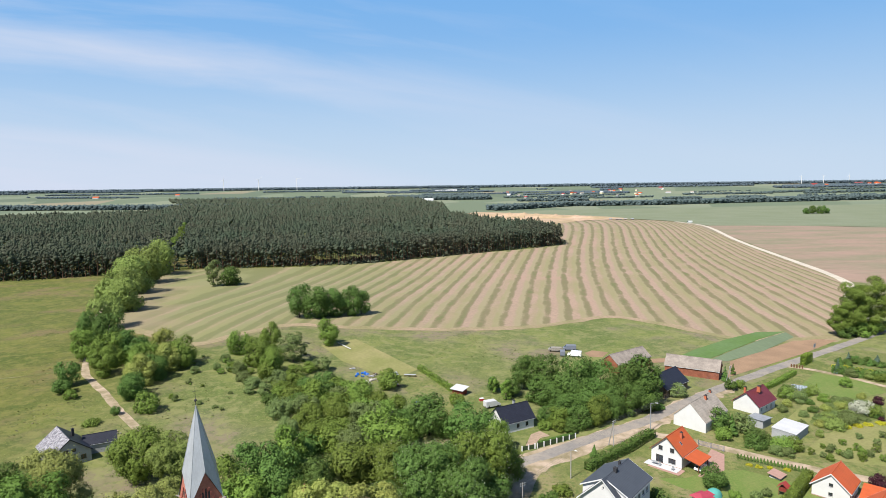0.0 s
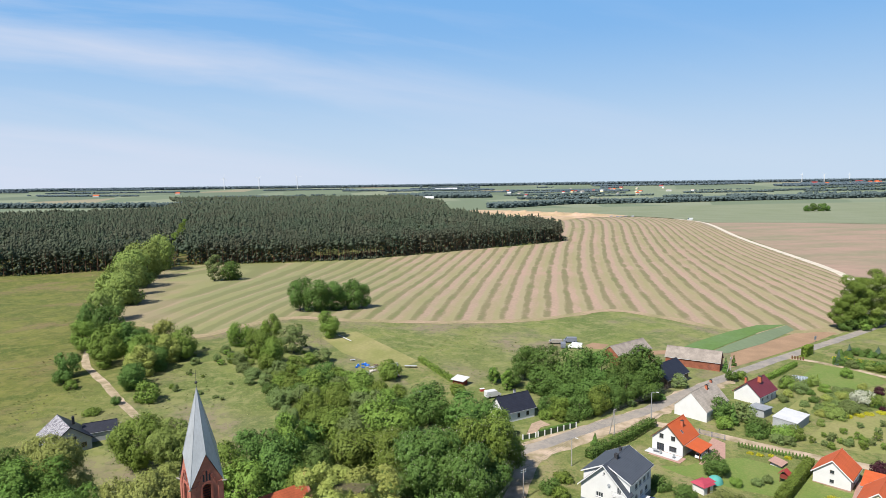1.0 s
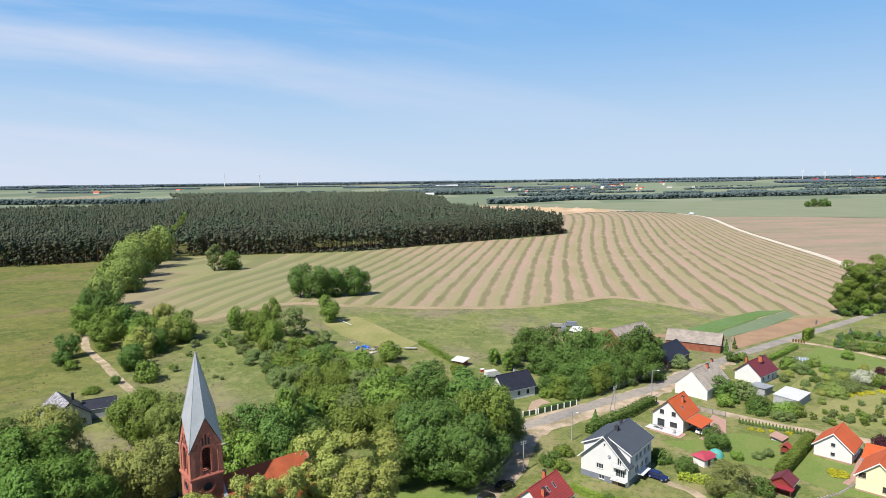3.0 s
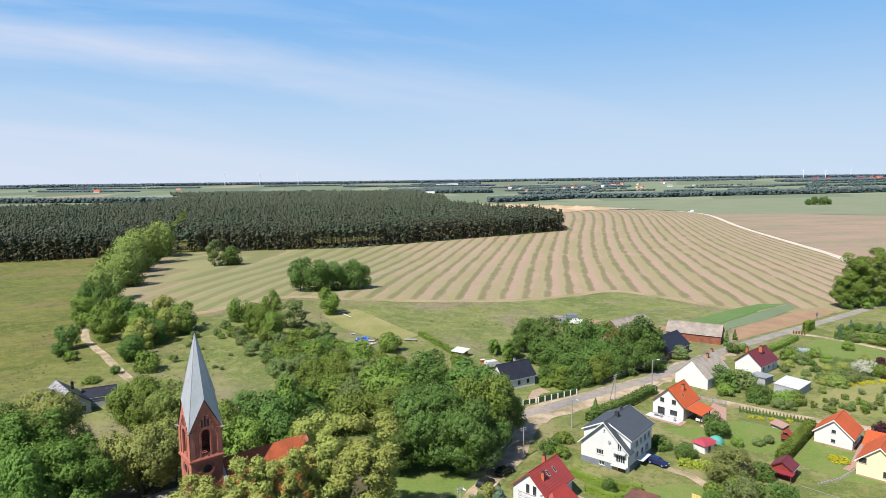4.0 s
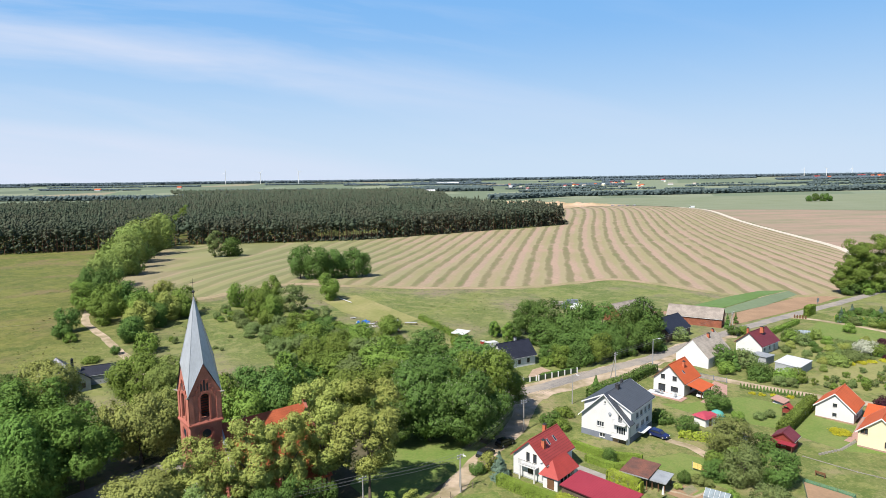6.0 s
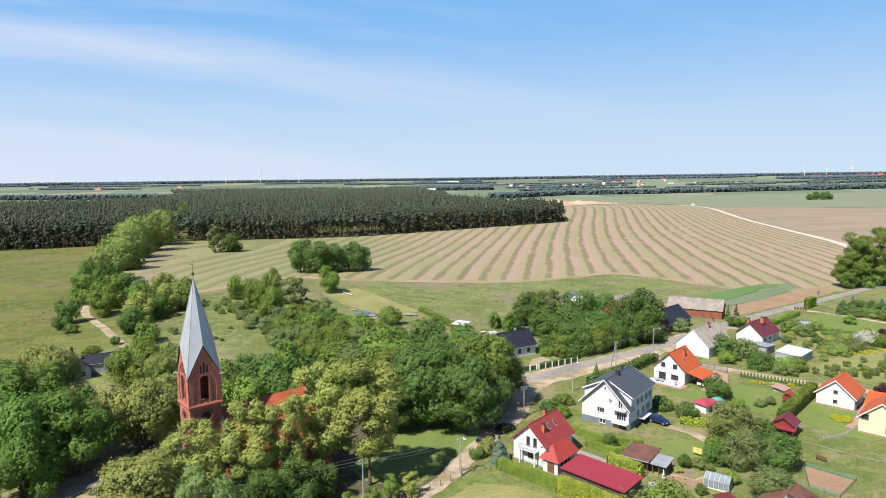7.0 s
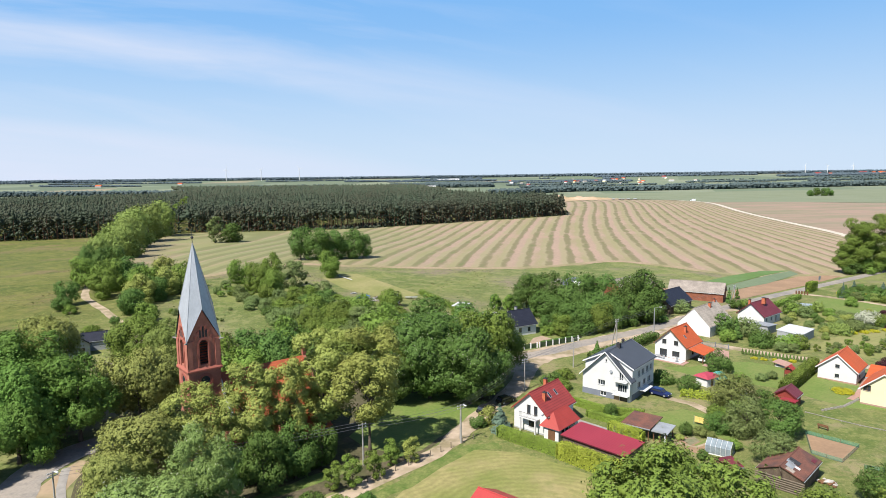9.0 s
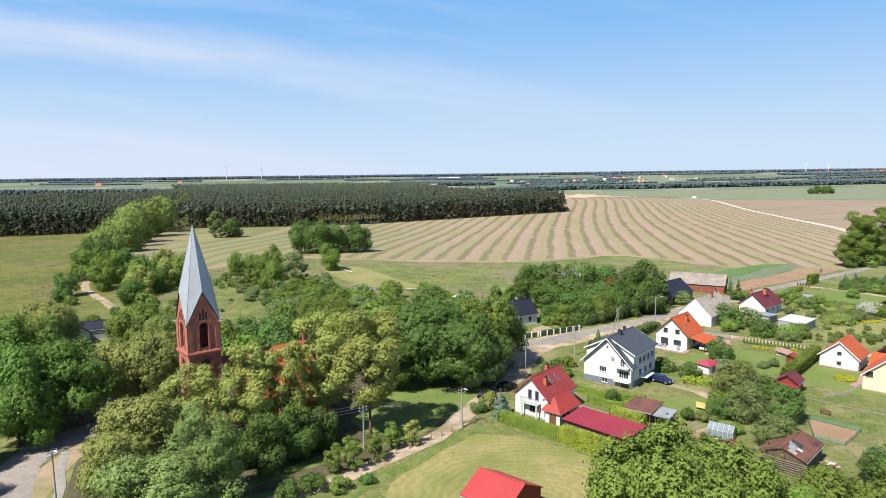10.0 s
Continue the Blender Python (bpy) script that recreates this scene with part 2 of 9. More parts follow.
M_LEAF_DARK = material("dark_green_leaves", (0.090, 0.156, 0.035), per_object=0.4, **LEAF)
M_LEAF_MAPLE = material("deep_green_leaves", (0.108, 0.190, 0.036), per_object=0.25, **LEAF)
M_LEAF_GREY = material("grey_green_leaves", (0.150, 0.198, 0.066), per_object=0.35, **LEAF)
M_LEAF_WILLOW = material("willow_leaves", (0.200, 0.262, 0.066), per_object=0.25, **LEAF)
M_LEAF_OLIVE = material("olive_green_leaves", (0.232, 0.258, 0.070), per_object=0.15, **LEAF)
M_LEAF_CHESTNUT = material("chestnut_leaves", (0.178, 0.246, 0.070), per_object=0.15, **LEAF)
M_LEAF_RED = material("purple_leaves", (0.060, 0.020, 0.028), per_object=0.2, **LEAF)
M_LEAF_YEL = material("yellow_leaves", (0.42, 0.40, 0.03), per_object=0.2, **LEAF)
M_LEAF_BROWN = material("olive_brown_leaves", (0.160, 0.185, 0.056), per_object=0.2, **LEAF)
M_BLOSSOM = material("white_blossom", (0.40, 0.41, 0.31), per_object=0.2, **LEAF)
M_PINE = material("pine_needles", (0.086, 0.116, 0.076), rough=0.85, var=0.20, scale=0.02, fine=9, islands=0.2, translucent=0.38, spec=0.1, colour2=(0.104, 0.112, 0.076))
# far woods carry the blue of distance haze in their base colours
M_RIDGE = material("haze_tinted_ridge_wood", (0.086, 0.114, 0.134), rough=0.9, var=0.15, scale=0.004, fine=5, spec=0.05)
M_FARWOOD = material("hazed_far_wood_leaves", (0.078, 0.106, 0.106), rough=0.85, var=0.2, scale=0.01, fine=5, islands=0.12, spec=0.1)
M_ASPHALT = material("worn_asphalt", (0.190, 0.176, 0.164), 0.92, var=0.3, scale=0.25, colour2=(0.255, 0.226, 0.194), fine=10)
M_SAND = material("sandy_track", (0.400, 0.310, 0.232), 0.95, var=0.22, scale=0.3, colour2=(0.216, 0.176, 0.104), fine=8)
M_CHALK = material("pale_gravel_track", (0.496, 0.440, 0.360), 0.95, var=0.15, scale=0.1)
M_CONCRETE = material("concrete_slab", (0.270, 0.252, 0.228), 0.9, var=0.2, scale=0.8)
M_PAVER = material("pink_block_paving", (0.352, 0.216, 0.176), 0.9, var=0.15, scale=1.5)
M_SOIL = material("dry_soil", (0.272, 0.176, 0.108), 0.95, var=0.18, scale=0.15, fine=12)
M_HEADLAND = material("dry_tan_headland", (0.290, 0.215, 0.140), 0.95, var=0.25, scale=0.06, colour2=(0.200, 0.180, 0.085), fine=12)
M_PIT = material("sand_pit", (0.430, 0.300, 0.210), 0.95, var=0.25, scale=0.02, colour2=(0.320, 0.240, 0.136), fine=6)
M_GARDEN = material("rough_garden_grass", (0.092, 0.117, 0.026), 0.92, var=0.3, scale=0.06, colour2=(0.146, 0.144, 0.052), fine=22, bump=0.5, bump_scale=2.0)
# churchyard earth, its colour darkened to deepen the shade under the trees
M_SHADE_EARTH = material("shade_dark_earth", (0.062, 0.062, 0.026), 0.95, var=0.4, scale=0.25, colour2=(0.096, 0.078, 0.048), fine=8, bump=0.6, bump_scale=2.5)
M_BANKGRASS = material("tall_verge_grass", (0.074, 0.116, 0.022), 0.95, var=0.4, scale=0.5, colour2=(0.150, 0.168, 0.050), fine=5, bump=0.9, bump_scale=2.5)
M_LAWN = material("mown_lawn", (0.106, 0.160, 0.033), 0.9, var=0.22, scale=0.12, colour2=(0.132, 0.168, 0.044), fine=14)
M_DRYLAWN = material("dry_mown_grass", (0.240, 0.215, 0.092), 0.95, var=0.2, scale=0.08, colour2=(0.175, 0.178, 0.058), fine=12, stretch=(1, 1, 1))
M_MOWN = material("lawn_with_mower_arcs", (0.245, 0.216, 0.088), 0.95, var=0.24, scale=0.09, colour2=(0.158, 0.172, 0.046), fine=16)


def add_arcs(m, cx, cy, period, dark):
    """Faint arcs left by a mower round one point."""
    n, l = m.node_tree.nodes, m.node_tree.links
    p = n["Principled BSDF"]
    tc = n.new("ShaderNodeTexCoord")
    mp = n.new("ShaderNodeMapping")
    mp.inputs["Location"].default_value = (-cx, -cy * 1.25, 0)
    mp.inputs["Scale"].default_value = (1, 1.25, 0)
    w = n.new("ShaderNodeTexWave")
    w.wave_type, w.rings_direction = "RINGS", "Z"
    w.inputs["Scale"].default_value = 2 * math.pi / (20 * period)
    w.inputs["Distortion"].default_value, w.inputs["Detail"].default_value, w.inputs["Detail Scale"].default_value = 9.0, 5, 0.7
    l.new(tc.outputs["Object"], mp.inputs["Vector"])
    l.new(mp.outputs["Vector"], w.inputs["Vector"])
    mr = n.new("ShaderNodeMapRange")
    mr.inputs["To Min"].default_value, mr.inputs["To Max"].default_value = 1 - dark, 1 + dark * 0.5
    l.new(w.outputs["Fac"], mr.inputs["Value"])
    h = n.new("ShaderNodeHueSaturation")
    l.new(p.inputs["Base Color"].links[0].from_socket, h.inputs["Color"])
    l.new(mr.outputs[0], h.inputs["Value"])
    l.new(h.outputs["Color"], p.inputs["Base Color"])


add_arcs(M_MOWN, 12, 82, 1.5, 0.10)
M_CROP = material("young_green_crop", (0.084, 0.146, 0.036), 0.9, var=0.2, scale=0.06, colour2=(0.096, 0.156, 0.052), fine=10)
M_CROP_BLUE = material("blue_green_crop", (0.128, 0.166, 0.094), 0.9, var=0.15, scale=0.05, fine=14, stretch=(1, 0.3, 1))
M_WHEAT = material("pale_green_field", (0.150, 0.172, 0.100), 0.95, var=0.16, scale=0.012, colour2=(0.172, 0.190, 0.120), fine=20)
M_FALLOW = material("dry_brown_field", (0.272, 0.188, 0.142), 0.95, var=0.18, scale=0.02, colour2=(0.190, 0.172, 0.108), fine=9, stretch=(0.6, 1.6, 1))
M_TARP = material("blue_tarp", (0.016, 0.128, 0.496), 0.45, var=0.3, scale=1.2)
M_RUBBLE = material("rubble", (0.400, 0.368, 0.336), 0.9, var=0.5, scale=1.5, islands=0.7)
M_CAR_DARK = material("black_car_paint", (0.015, 0.016, 0.018), 0.25, 0.0, var=0.05, spec=0.6)
M_CAR_BLUE = material("dark_blue_car_paint", (0.010, 0.018, 0.085), 0.22, 0.0, var=0.05, spec=0.7)
M_CAR_WHITE = material("white_car_paint", (0.75, 0.75, 0.75), 0.25, 0.0, var=0.04, spec=0.6)
M_TYRE = material("tyre_rubber", (0.02, 0.02, 0.02), 0.9, var=0.1)
M_NET = material("green_net", (0.150, 0.360, 0.240), 0.7, var=0.15, translucent=0.3)
nt = M_NET.node_tree
see = nt.nodes.new("ShaderNodeBsdfTransparent")
mixed = nt.nodes.new("ShaderNodeMixShader")
mixed.inputs[0].default_value = 0.62
nt.links.new(nt.nodes["Material Output"].inputs["Surface"].links[0].from_socket, mixed.inputs[1])
nt.links.new(see.outputs["BSDF"], mixed.inputs[2])
nt.links.new(mixed.outputs["Shader"], nt.nodes["Material Output"].inputs["Surface"])
M_TEAL = material("teal_cloth", (0.080, 0.304, 0.272), 0.7, var=0.15)
M_PINKROOF = material("crimson_felt", (0.330, 0.046, 0.072), 0.6, var=0.1, scale=0.8)


def grass_material():
    """Meadow: green and dry patches at three sizes, with a quilt of fields far off, greyed for haze."""
    m = material("meadow_grass", (0.090, 0.120, 0.027), 0.95, var=0.36, scale=0.022, colour2=(0.150, 0.150, 0.060), fine=26, bump=0.8, bump_scale=1.6)
    n, l = m.node_tree.nodes, m.node_tree.links
    p = n["Principled BSDF"]
    src = p.inputs["Base Color"].links[0].from_socket
    tc = n.new("ShaderNodeTexCoord")
    mp = n.new("ShaderNodeMapping")
    mp.inputs["Scale"].default_value = (0.9, 0.45, 1)
    mp.inputs["Rotation"].default_value = (0, 0, 0.5)
    vo = n.new("ShaderNodeTexVoronoi")
    vo.inputs["Scale"].default_value = 0.0036
    l.new(tc.outputs["Object"], mp.inputs["Vector"])
    l.new(mp.outputs["Vector"], vo.inputs["Vector"])
    # field tints of the quilt, with distance haze mixed into them
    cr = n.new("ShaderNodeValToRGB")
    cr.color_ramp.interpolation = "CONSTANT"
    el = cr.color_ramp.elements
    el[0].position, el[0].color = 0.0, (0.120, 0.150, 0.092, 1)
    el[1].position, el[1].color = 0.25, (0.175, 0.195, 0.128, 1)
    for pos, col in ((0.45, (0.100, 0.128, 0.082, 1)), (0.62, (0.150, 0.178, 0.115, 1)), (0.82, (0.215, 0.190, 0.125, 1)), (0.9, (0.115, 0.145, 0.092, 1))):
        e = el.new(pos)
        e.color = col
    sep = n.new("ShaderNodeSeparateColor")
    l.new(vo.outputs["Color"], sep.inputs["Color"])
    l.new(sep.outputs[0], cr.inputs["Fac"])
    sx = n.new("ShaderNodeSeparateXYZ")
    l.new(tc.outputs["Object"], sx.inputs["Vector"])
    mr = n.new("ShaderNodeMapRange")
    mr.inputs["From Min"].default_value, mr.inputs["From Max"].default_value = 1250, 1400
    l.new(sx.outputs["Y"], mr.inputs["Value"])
    # dry grey-brown and lush patches
    for scale, lo, hi, most, col in ((0.022, 0.50, 0.60, 0.85, (0.186, 0.146, 0.104)), (0.05, 0.50, 0.60, 0.8, (0.154, 0.172, 0.048)), (0.09, 0.52, 0.64, 0.55, (0.066, 0.104, 0.022)), (0.22, 0.51, 0.60, 0.7, (0.190, 0.190, 0.074)), (0.5, 0.52, 0.64, 0.45, (0.060, 0.088, 0.022)), (1.3, 0.53, 0.62, 0.6, (0.172, 0.180, 0.068))):
        t = n.new("ShaderNodeTexNoise")
        t.inputs["Scale"].default_value, t.inputs["Detail"].default_value = scale, 6
        l.new(tc.outputs["Object"], t.inputs["Vector"])
        r = n.new("ShaderNodeMapRange")
        r.inputs["From Min"].default_value, r.inputs["From Max"].default_value, r.inputs["To Max"].default_value = lo, hi, most
        l.new(t.outputs["Fac"], r.inputs["Value"])
        k = n.new("ShaderNodeMix")
        k.data_type = "RGBA"
        k.inputs[7].default_value = (*col, 1)
        l.new(r.outputs[0], k.inputs[0])
        l.new(src, k.inputs[6])
        src = k.outputs[2]
    # the lush western pasture
    wet = n.new("ShaderNodeMapRange")
    wet.interpolation_type = "SMOOTHSTEP"
    wet.inputs["From Min"].default_value, wet.inputs["From Max"].default_value, wet.inputs["To Max"].default_value = -70, -150, 0.9
    l.new(sx.outputs["X"], wet.inputs["Value"])
    k = n.new("ShaderNodeMix")
    k.data_type = "RGBA"
    k.blend_type = "MULTIPLY"
    k.inputs[7].default_value = (0.74, 0.70, 0.42, 1)
    l.new(wet.outputs[0], k.inputs[0])
    l.new(src, k.inputs[6])
    src = k.outputs[2]
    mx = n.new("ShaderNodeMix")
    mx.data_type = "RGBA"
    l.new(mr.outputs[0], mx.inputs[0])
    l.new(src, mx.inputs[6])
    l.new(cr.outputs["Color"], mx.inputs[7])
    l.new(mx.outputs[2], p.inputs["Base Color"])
    return m


def stubble_material():
    """Mown hay field: curved swaths about 11 m apart, each with a raked dark strip, a pink-tan and a pale green side."""
    m = material("mown_hay_field", (0.302, 0.212, 0.156), 0.95, var=0.20, scale=0.02, colour2=(0.278, 0.202, 0.146), fine=30, bump=0.3, bump_scale=1.5)
    n, l = m.node_tree.nodes, m.node_tree.links
    p = n["Principled BSDF"]
    src = p.inputs["Base Color"].links[0].from_socket
    tc = n.new("ShaderNodeTexCoord")
    sx = n.new("ShaderNodeSeparateXYZ")
    l.new(tc.outputs["Object"], sx.inputs["Vector"])

    def maths(op, a, b=0.0):
        t = n.new("ShaderNodeMath")
        t.operation = op
        for i, v in enumerate((a, b)):
            if isinstance(v, (int, float)):
                t.inputs[i].default_value = v
            else:
                l.new(v, t.inputs[i])
        return t.outputs[0]

    def noise_at(vec, scale, detail):
        t = n.new("ShaderNodeTexNoise")
        t.inputs["Scale"].default_value, t.inputs["Detail"].default_value = scale, detail
        l.new(vec, t.inputs["Vector"])
        return maths("SUBTRACT", t.outputs["Fac"], 0.5)

    def ranged(v, lo, hi, c, d):
        t = n.new("ShaderNodeMapRange")
        t.interpolation_type = "SMOOTHSTEP"
        for key, q in zip(("From Min", "From Max", "To Min", "To Max"), (lo, hi, c, d)):
            t.inputs[key].default_value = q
        l.new(v, t.inputs["Value"])
        return t.outputs[0]

    def blend(fac, under, colour):
        t = n.new("ShaderNodeMix")
        t.data_type = "RGBA"
        l.new(fac, t.inputs[0])
        l.new(under, t.inputs[6])
        t.inputs[7].default_value = (*colour, 1)
        return t.outputs[2]

    # swath number over the plan, a smooth polynomial of the two directions in hundreds of metres
    X = maths("MULTIPLY", sx.outputs["X"], 0.01)
    Y = maths("MULTIPLY", maths("SUBTRACT", sx.outputs["Y"], 500.0), 0.01)
    total = -8.5974
    for i, j, c in ((1, 0, 9.1444), (0, 1, -1.5805), (2, 0, 0.107), (1, 1, -0.298), (0, 2, 0.0075), (3, 0, -0.5517), (2, 1, 0.3253), (1, 2, -0.1084), (0, 3, 0.0199), (4, 0, 0.2108), (3, 1, -0.1522), (2, 2, 0.0375)):
        term = c
        for v in [X] * i + [Y] * j:
            term = maths("MULTIPLY", v, term)
        total = maths("ADD", term, total)
    obj = tc.outputs["Object"]
    swath = maths("ADD", total, maths("MULTIPLY", noise_at(obj, 0.018, 4), 0.30))
    # streaks drawn out along the swaths
    co = n.new("ShaderNodeCombineXYZ")
    l.new(maths("MULTIPLY", total, 11.0), co.inputs["X"])
    l.new(maths("MULTIPLY", sx.outputs["Y"], 0.16), co.inputs["Y"])
    streak = noise_at(co.outputs[0], 0.30, 7)
    odd = maths("ADD", maths("SINE", maths("MULTIPLY", swath, math.pi)), maths("MULTIPLY", noise_at(obj, 0.01, 3), 5.0))
    patch = noise_at(obj, 0.05, 7)
    fine = noise_at(obj, 0.5, 6)
    turn = 2 * math.pi
    wave = maths("COSINE", maths("MULTIPLY", swath, turn))
    side = maths("SINE", maths("MULTIPLY", swath, turn))
    # pale green-tan on one side of each strip
    src = blend(ranged(maths("ADD", maths("MULTIPLY", side, -1.0), maths("MULTIPLY", streak, 2.4)), -0.5, 0.8, 0.0, 0.85), src, (0.246, 0.216, 0.120))
    # the western end is greener
    west = maths("ADD", sx.outputs["X"], maths("MULTIPLY", patch, 170.0))
    westward = ranged(west, 40.0, -120.0, 0.0, 1.0)
    src = blend(maths("MULTIPLY", westward, 0.80), src, (0.168, 0.180, 0.072))
    rake = ranged(maths("ADD", side, maths("MULTIPLY", streak, 2.2)), 0.45, 1.2, 0.0, 0.6)
    src = blend(maths("MULTIPLY", westward, rake), src, (0.290, 0.212, 0.138))
    src = blend(ranged(maths("ADD", odd, maths("MULTIPLY", streak, 2.0)), 0.0, 1.3, 0.0, 0.45), src, (0.196, 0.190, 0.078))
    # pinker, barer ground in places
    src = blend(maths("MULTIPLY", maths("SUBTRACT", 1.0, maths("MULTIPLY", westward, 0.7)), ranged(maths("ADD", noise_at(obj, 0.012, 5), maths("MULTIPLY", streak, 0.5)), 0.02, 0.22, 0.0, 0.6)), src, (0.318, 0.206, 0.160))
    # raked dark strip with a ragged, broken edge
    strip = maths("ADD", maths("ADD", wave, maths("MULTIPLY", streak, 1.7)), maths("ADD", maths("MULTIPLY", patch, 1.6), maths("ADD", maths("MULTIPLY", fine, 1.0), maths("MULTIPLY", westward, 0.5))))
    faint = maths("SUBTRACT", 1.0, maths("MULTIPLY", westward, 0.45))
    src = blend(maths("MULTIPLY", faint, ranged(strip, 0.15, 0.95, 0.0, 0.85)), src, (0.140, 0.126, 0.060))
    src = blend(maths("MULTIPLY", faint, ranged(maths("ADD", strip, maths("ADD", maths("MULTIPLY", noise_at(obj, 0.03, 3), 2.5), maths("MULTIPLY", westward, 0.9))), 0.9, 1.9, 0.0, 0.75)), src, (0.112, 0.132, 0.044))
    # bare brown ground beside the willows
    bare = ranged(maths("ADD", maths("ADD", sx.outputs["X"], maths("MULTIPLY", sx.outputs["Y"], 0.40)), maths("MULTIPLY", patch, 50.0)), -4.0, -30.0, 0.0, 0.6)
    src = blend(bare, src, (0.232, 0.176, 0.116))
    # straw left lying
    src = blend(ranged(maths("ADD", fine, maths("MULTIPLY", streak, 0.8)), 0.20, 0.42, 0.0, 0.4), src, (0.370, 0.295, 0.200))
    l.new(src, p.inputs["Base Color"])
    return m


def add_patches(m, rows):
    """Lays patches of other tints over a ground colour: noise scale, low, high, share, colour."""
    n, l = m.node_tree.nodes, m.node_tree.links
    p = n["Principled BSDF"]
    tc = n.new("ShaderNodeTexCoord")
    src = p.inputs["Base Color"].links[0].from_socket
    for scale, lo, hi, most, col in rows:
        t = n.new("ShaderNodeTexNoise")
        t.inputs["Scale"].default_value, t.inputs["Detail"].default_value = scale, 6
        l.new(tc.outputs["Object"], t.inputs["Vector"])
        r = n.new("ShaderNodeMapRange")
        r.inputs["From Min"].default_value, r.inputs["From Max"].default_value, r.inputs["To Max"].default_value = lo, hi, most
        l.new(t.outputs["Fac"], r.inputs["Value"])
        k = n.new("ShaderNodeMix")
        k.data_type = "RGBA"
        k.inputs[7].default_value = (*col, 1)
        l.new(r.outputs[0], k.inputs[0])
        l.new(src, k.inputs[6])
        src = k.outputs[2]
    l.new(src, p.inputs["Base Color"])


add_patches(M_GARDEN, ((0.10, 0.52, 0.64, 0.7, (0.235, 0.190, 0.105)), (0.3, 0.51, 0.62, 0.65, (0.188, 0.192, 0.062)), (0.7, 0.52, 0.62, 0.7, (0.066, 0.102, 0.020)), (2.0, 0.53, 0.64, 0.55, (0.205, 0.205, 0.080)), (5.0, 0.53, 0.64, 0.5, (0.070, 0.100, 0.024))))
add_patches(M_LAWN, ((0.18, 0.54, 0.68, 0.5, (0.160, 0.172, 0.056)), (0.6, 0.53, 0.64, 0.4, (0.088, 0.142, 0.025)), (2.2, 0.53, 0.64, 0.5, (0.170, 0.182, 0.056))))
add_patches(M_MOWN, ((0.16, 0.55, 0.72, 0.5, (0.280, 0.225, 0.115)), (0.4, 0.54, 0.72, 0.5, (0.130, 0.160, 0.040)), (2.5, 0.54, 0.75, 0.4, (0.130, 0.150, 0.045))))
add_patches(M_SAND, ((0.18, 0.55, 0.72, 0.6, (0.150, 0.135, 0.060)), (0.9, 0.52, 0.75, 0.5, (0.400, 0.330, 0.250))))
add_patches(M_ASPHALT, ((0.12, 0.48, 0.66, 0.75, (0.285, 0.245, 0.205)), (0.7, 0.54, 0.72, 0.45, (0.120, 0.114, 0.108))))
M_GRASS = grass_material()
M_STUBBLE = stubble_material()


# ---------------------------------------------------------------- building helpers
def part(name, bm, mat, parent=None, label="", smooth=False):
    me = bpy.data.meshes.new(name)
    bmesh.ops.recalc_face_normals(bm, faces=bm.faces)
    bm.to_mesh(me)
    bm.free()
    for mm in (mat if isinstance(mat, (list, tuple)) else [mat]):
        me.materials.append(mm)
    if smooth:
        me.polygons.foreach_set("use_smooth", [True] * len(me.polygons))
    ob = new(name, me)
    if parent:
        ob.parent = parent
    if label:
        ob["label"] = label
    return ob


def raw(name, verts, faces, mat, parent=None, label="", smooth=False):
    me = bpy.data.meshes.new(name)
    verts = np.asarray(verts, dtype=np.float32)
    faces = np.asarray(faces, dtype=np.int32)
    k = faces.shape[1]
    me.vertices.add(len(verts))
    me.vertices.foreach_set("co", verts.ravel())
    me.loops.add(faces.size)
    me.loops.foreach_set("vertex_index", faces.ravel())
    me.polygons.add(len(faces))
    me.polygons.foreach_set("loop_start", np.arange(0, faces.size, k, dtype=np.int32))
    me.update(calc_edges=True)
    me.validate()
    me.materials.append(mat)
    if smooth:
        me.polygons.foreach_set("use_smooth", [True] * len(me.polygons))
    ob = new(name, me)
    if parent:
        ob.parent = parent
    if label:
        ob["label"] = label
    return ob


def thing(name, x, y, z=0.0, yaw=0.0, label="", category="", group="", kind=""):
    e = new(name)
    e.matrix_world = pose(x, y, z, 0, 0, yaw)
    e.empty_display_size = 0.5
    return tagged(e, label, category, group, kind)


def box(bm, x0, x1, y0, y1, z0, z1, bev=0.0):
    vs = [bm.verts.new(c) for c in ((x0, y0, z0), (x1, y0, z0), (x1, y1, z0), (x0, y1, z0), (x0, y0, z1), (x1, y0, z1), (x1, y1, z1), (x0, y1, z1))]
    fs = [bm.faces.new([vs[i] for i in f]) for f in ((3, 2, 1, 0), (4, 5, 6, 7), (0, 1, 5, 4), (1, 2, 6, 5), (2, 3, 7, 6), (3, 0, 4, 7))]
    if bev:
        bmesh.ops.bevel(bm, geom=list({e for f in fs for e in f.edges}), offset=bev, segments=2, affect="EDGES")
    return bm


def boxes(*rows, bev=0.0):
    bm = bmesh.new()
    for r in rows:
        box(bm, *r, bev=bev)
    return bm


def tube(bm, a, b, r0, r1, sides=8):
    """A tapered rod from a to b."""
    a, b = Vector(a), Vector(b)
    q = (b - a).to_track_quat("Z", "Y").to_matrix()
    ring = [[], []]
    for k, (c, r) in enumerate(((a, r0), (b, r1))):
        for i in range(sides):
            t = 2 * math.pi * i / sides
            ring[k].append(bm.verts.new(c + q @ Vector((r * math.cos(t), r * math.sin(t), 0))))
    for i in range(sides):
        j = (i + 1) % sides
        bm.faces.new((ring[0][i], ring[0][j], ring[1][j], ring[1][i]))
    bm.faces.new(ring[0][::-1])
    bm.faces.new(ring[1])
    return bm


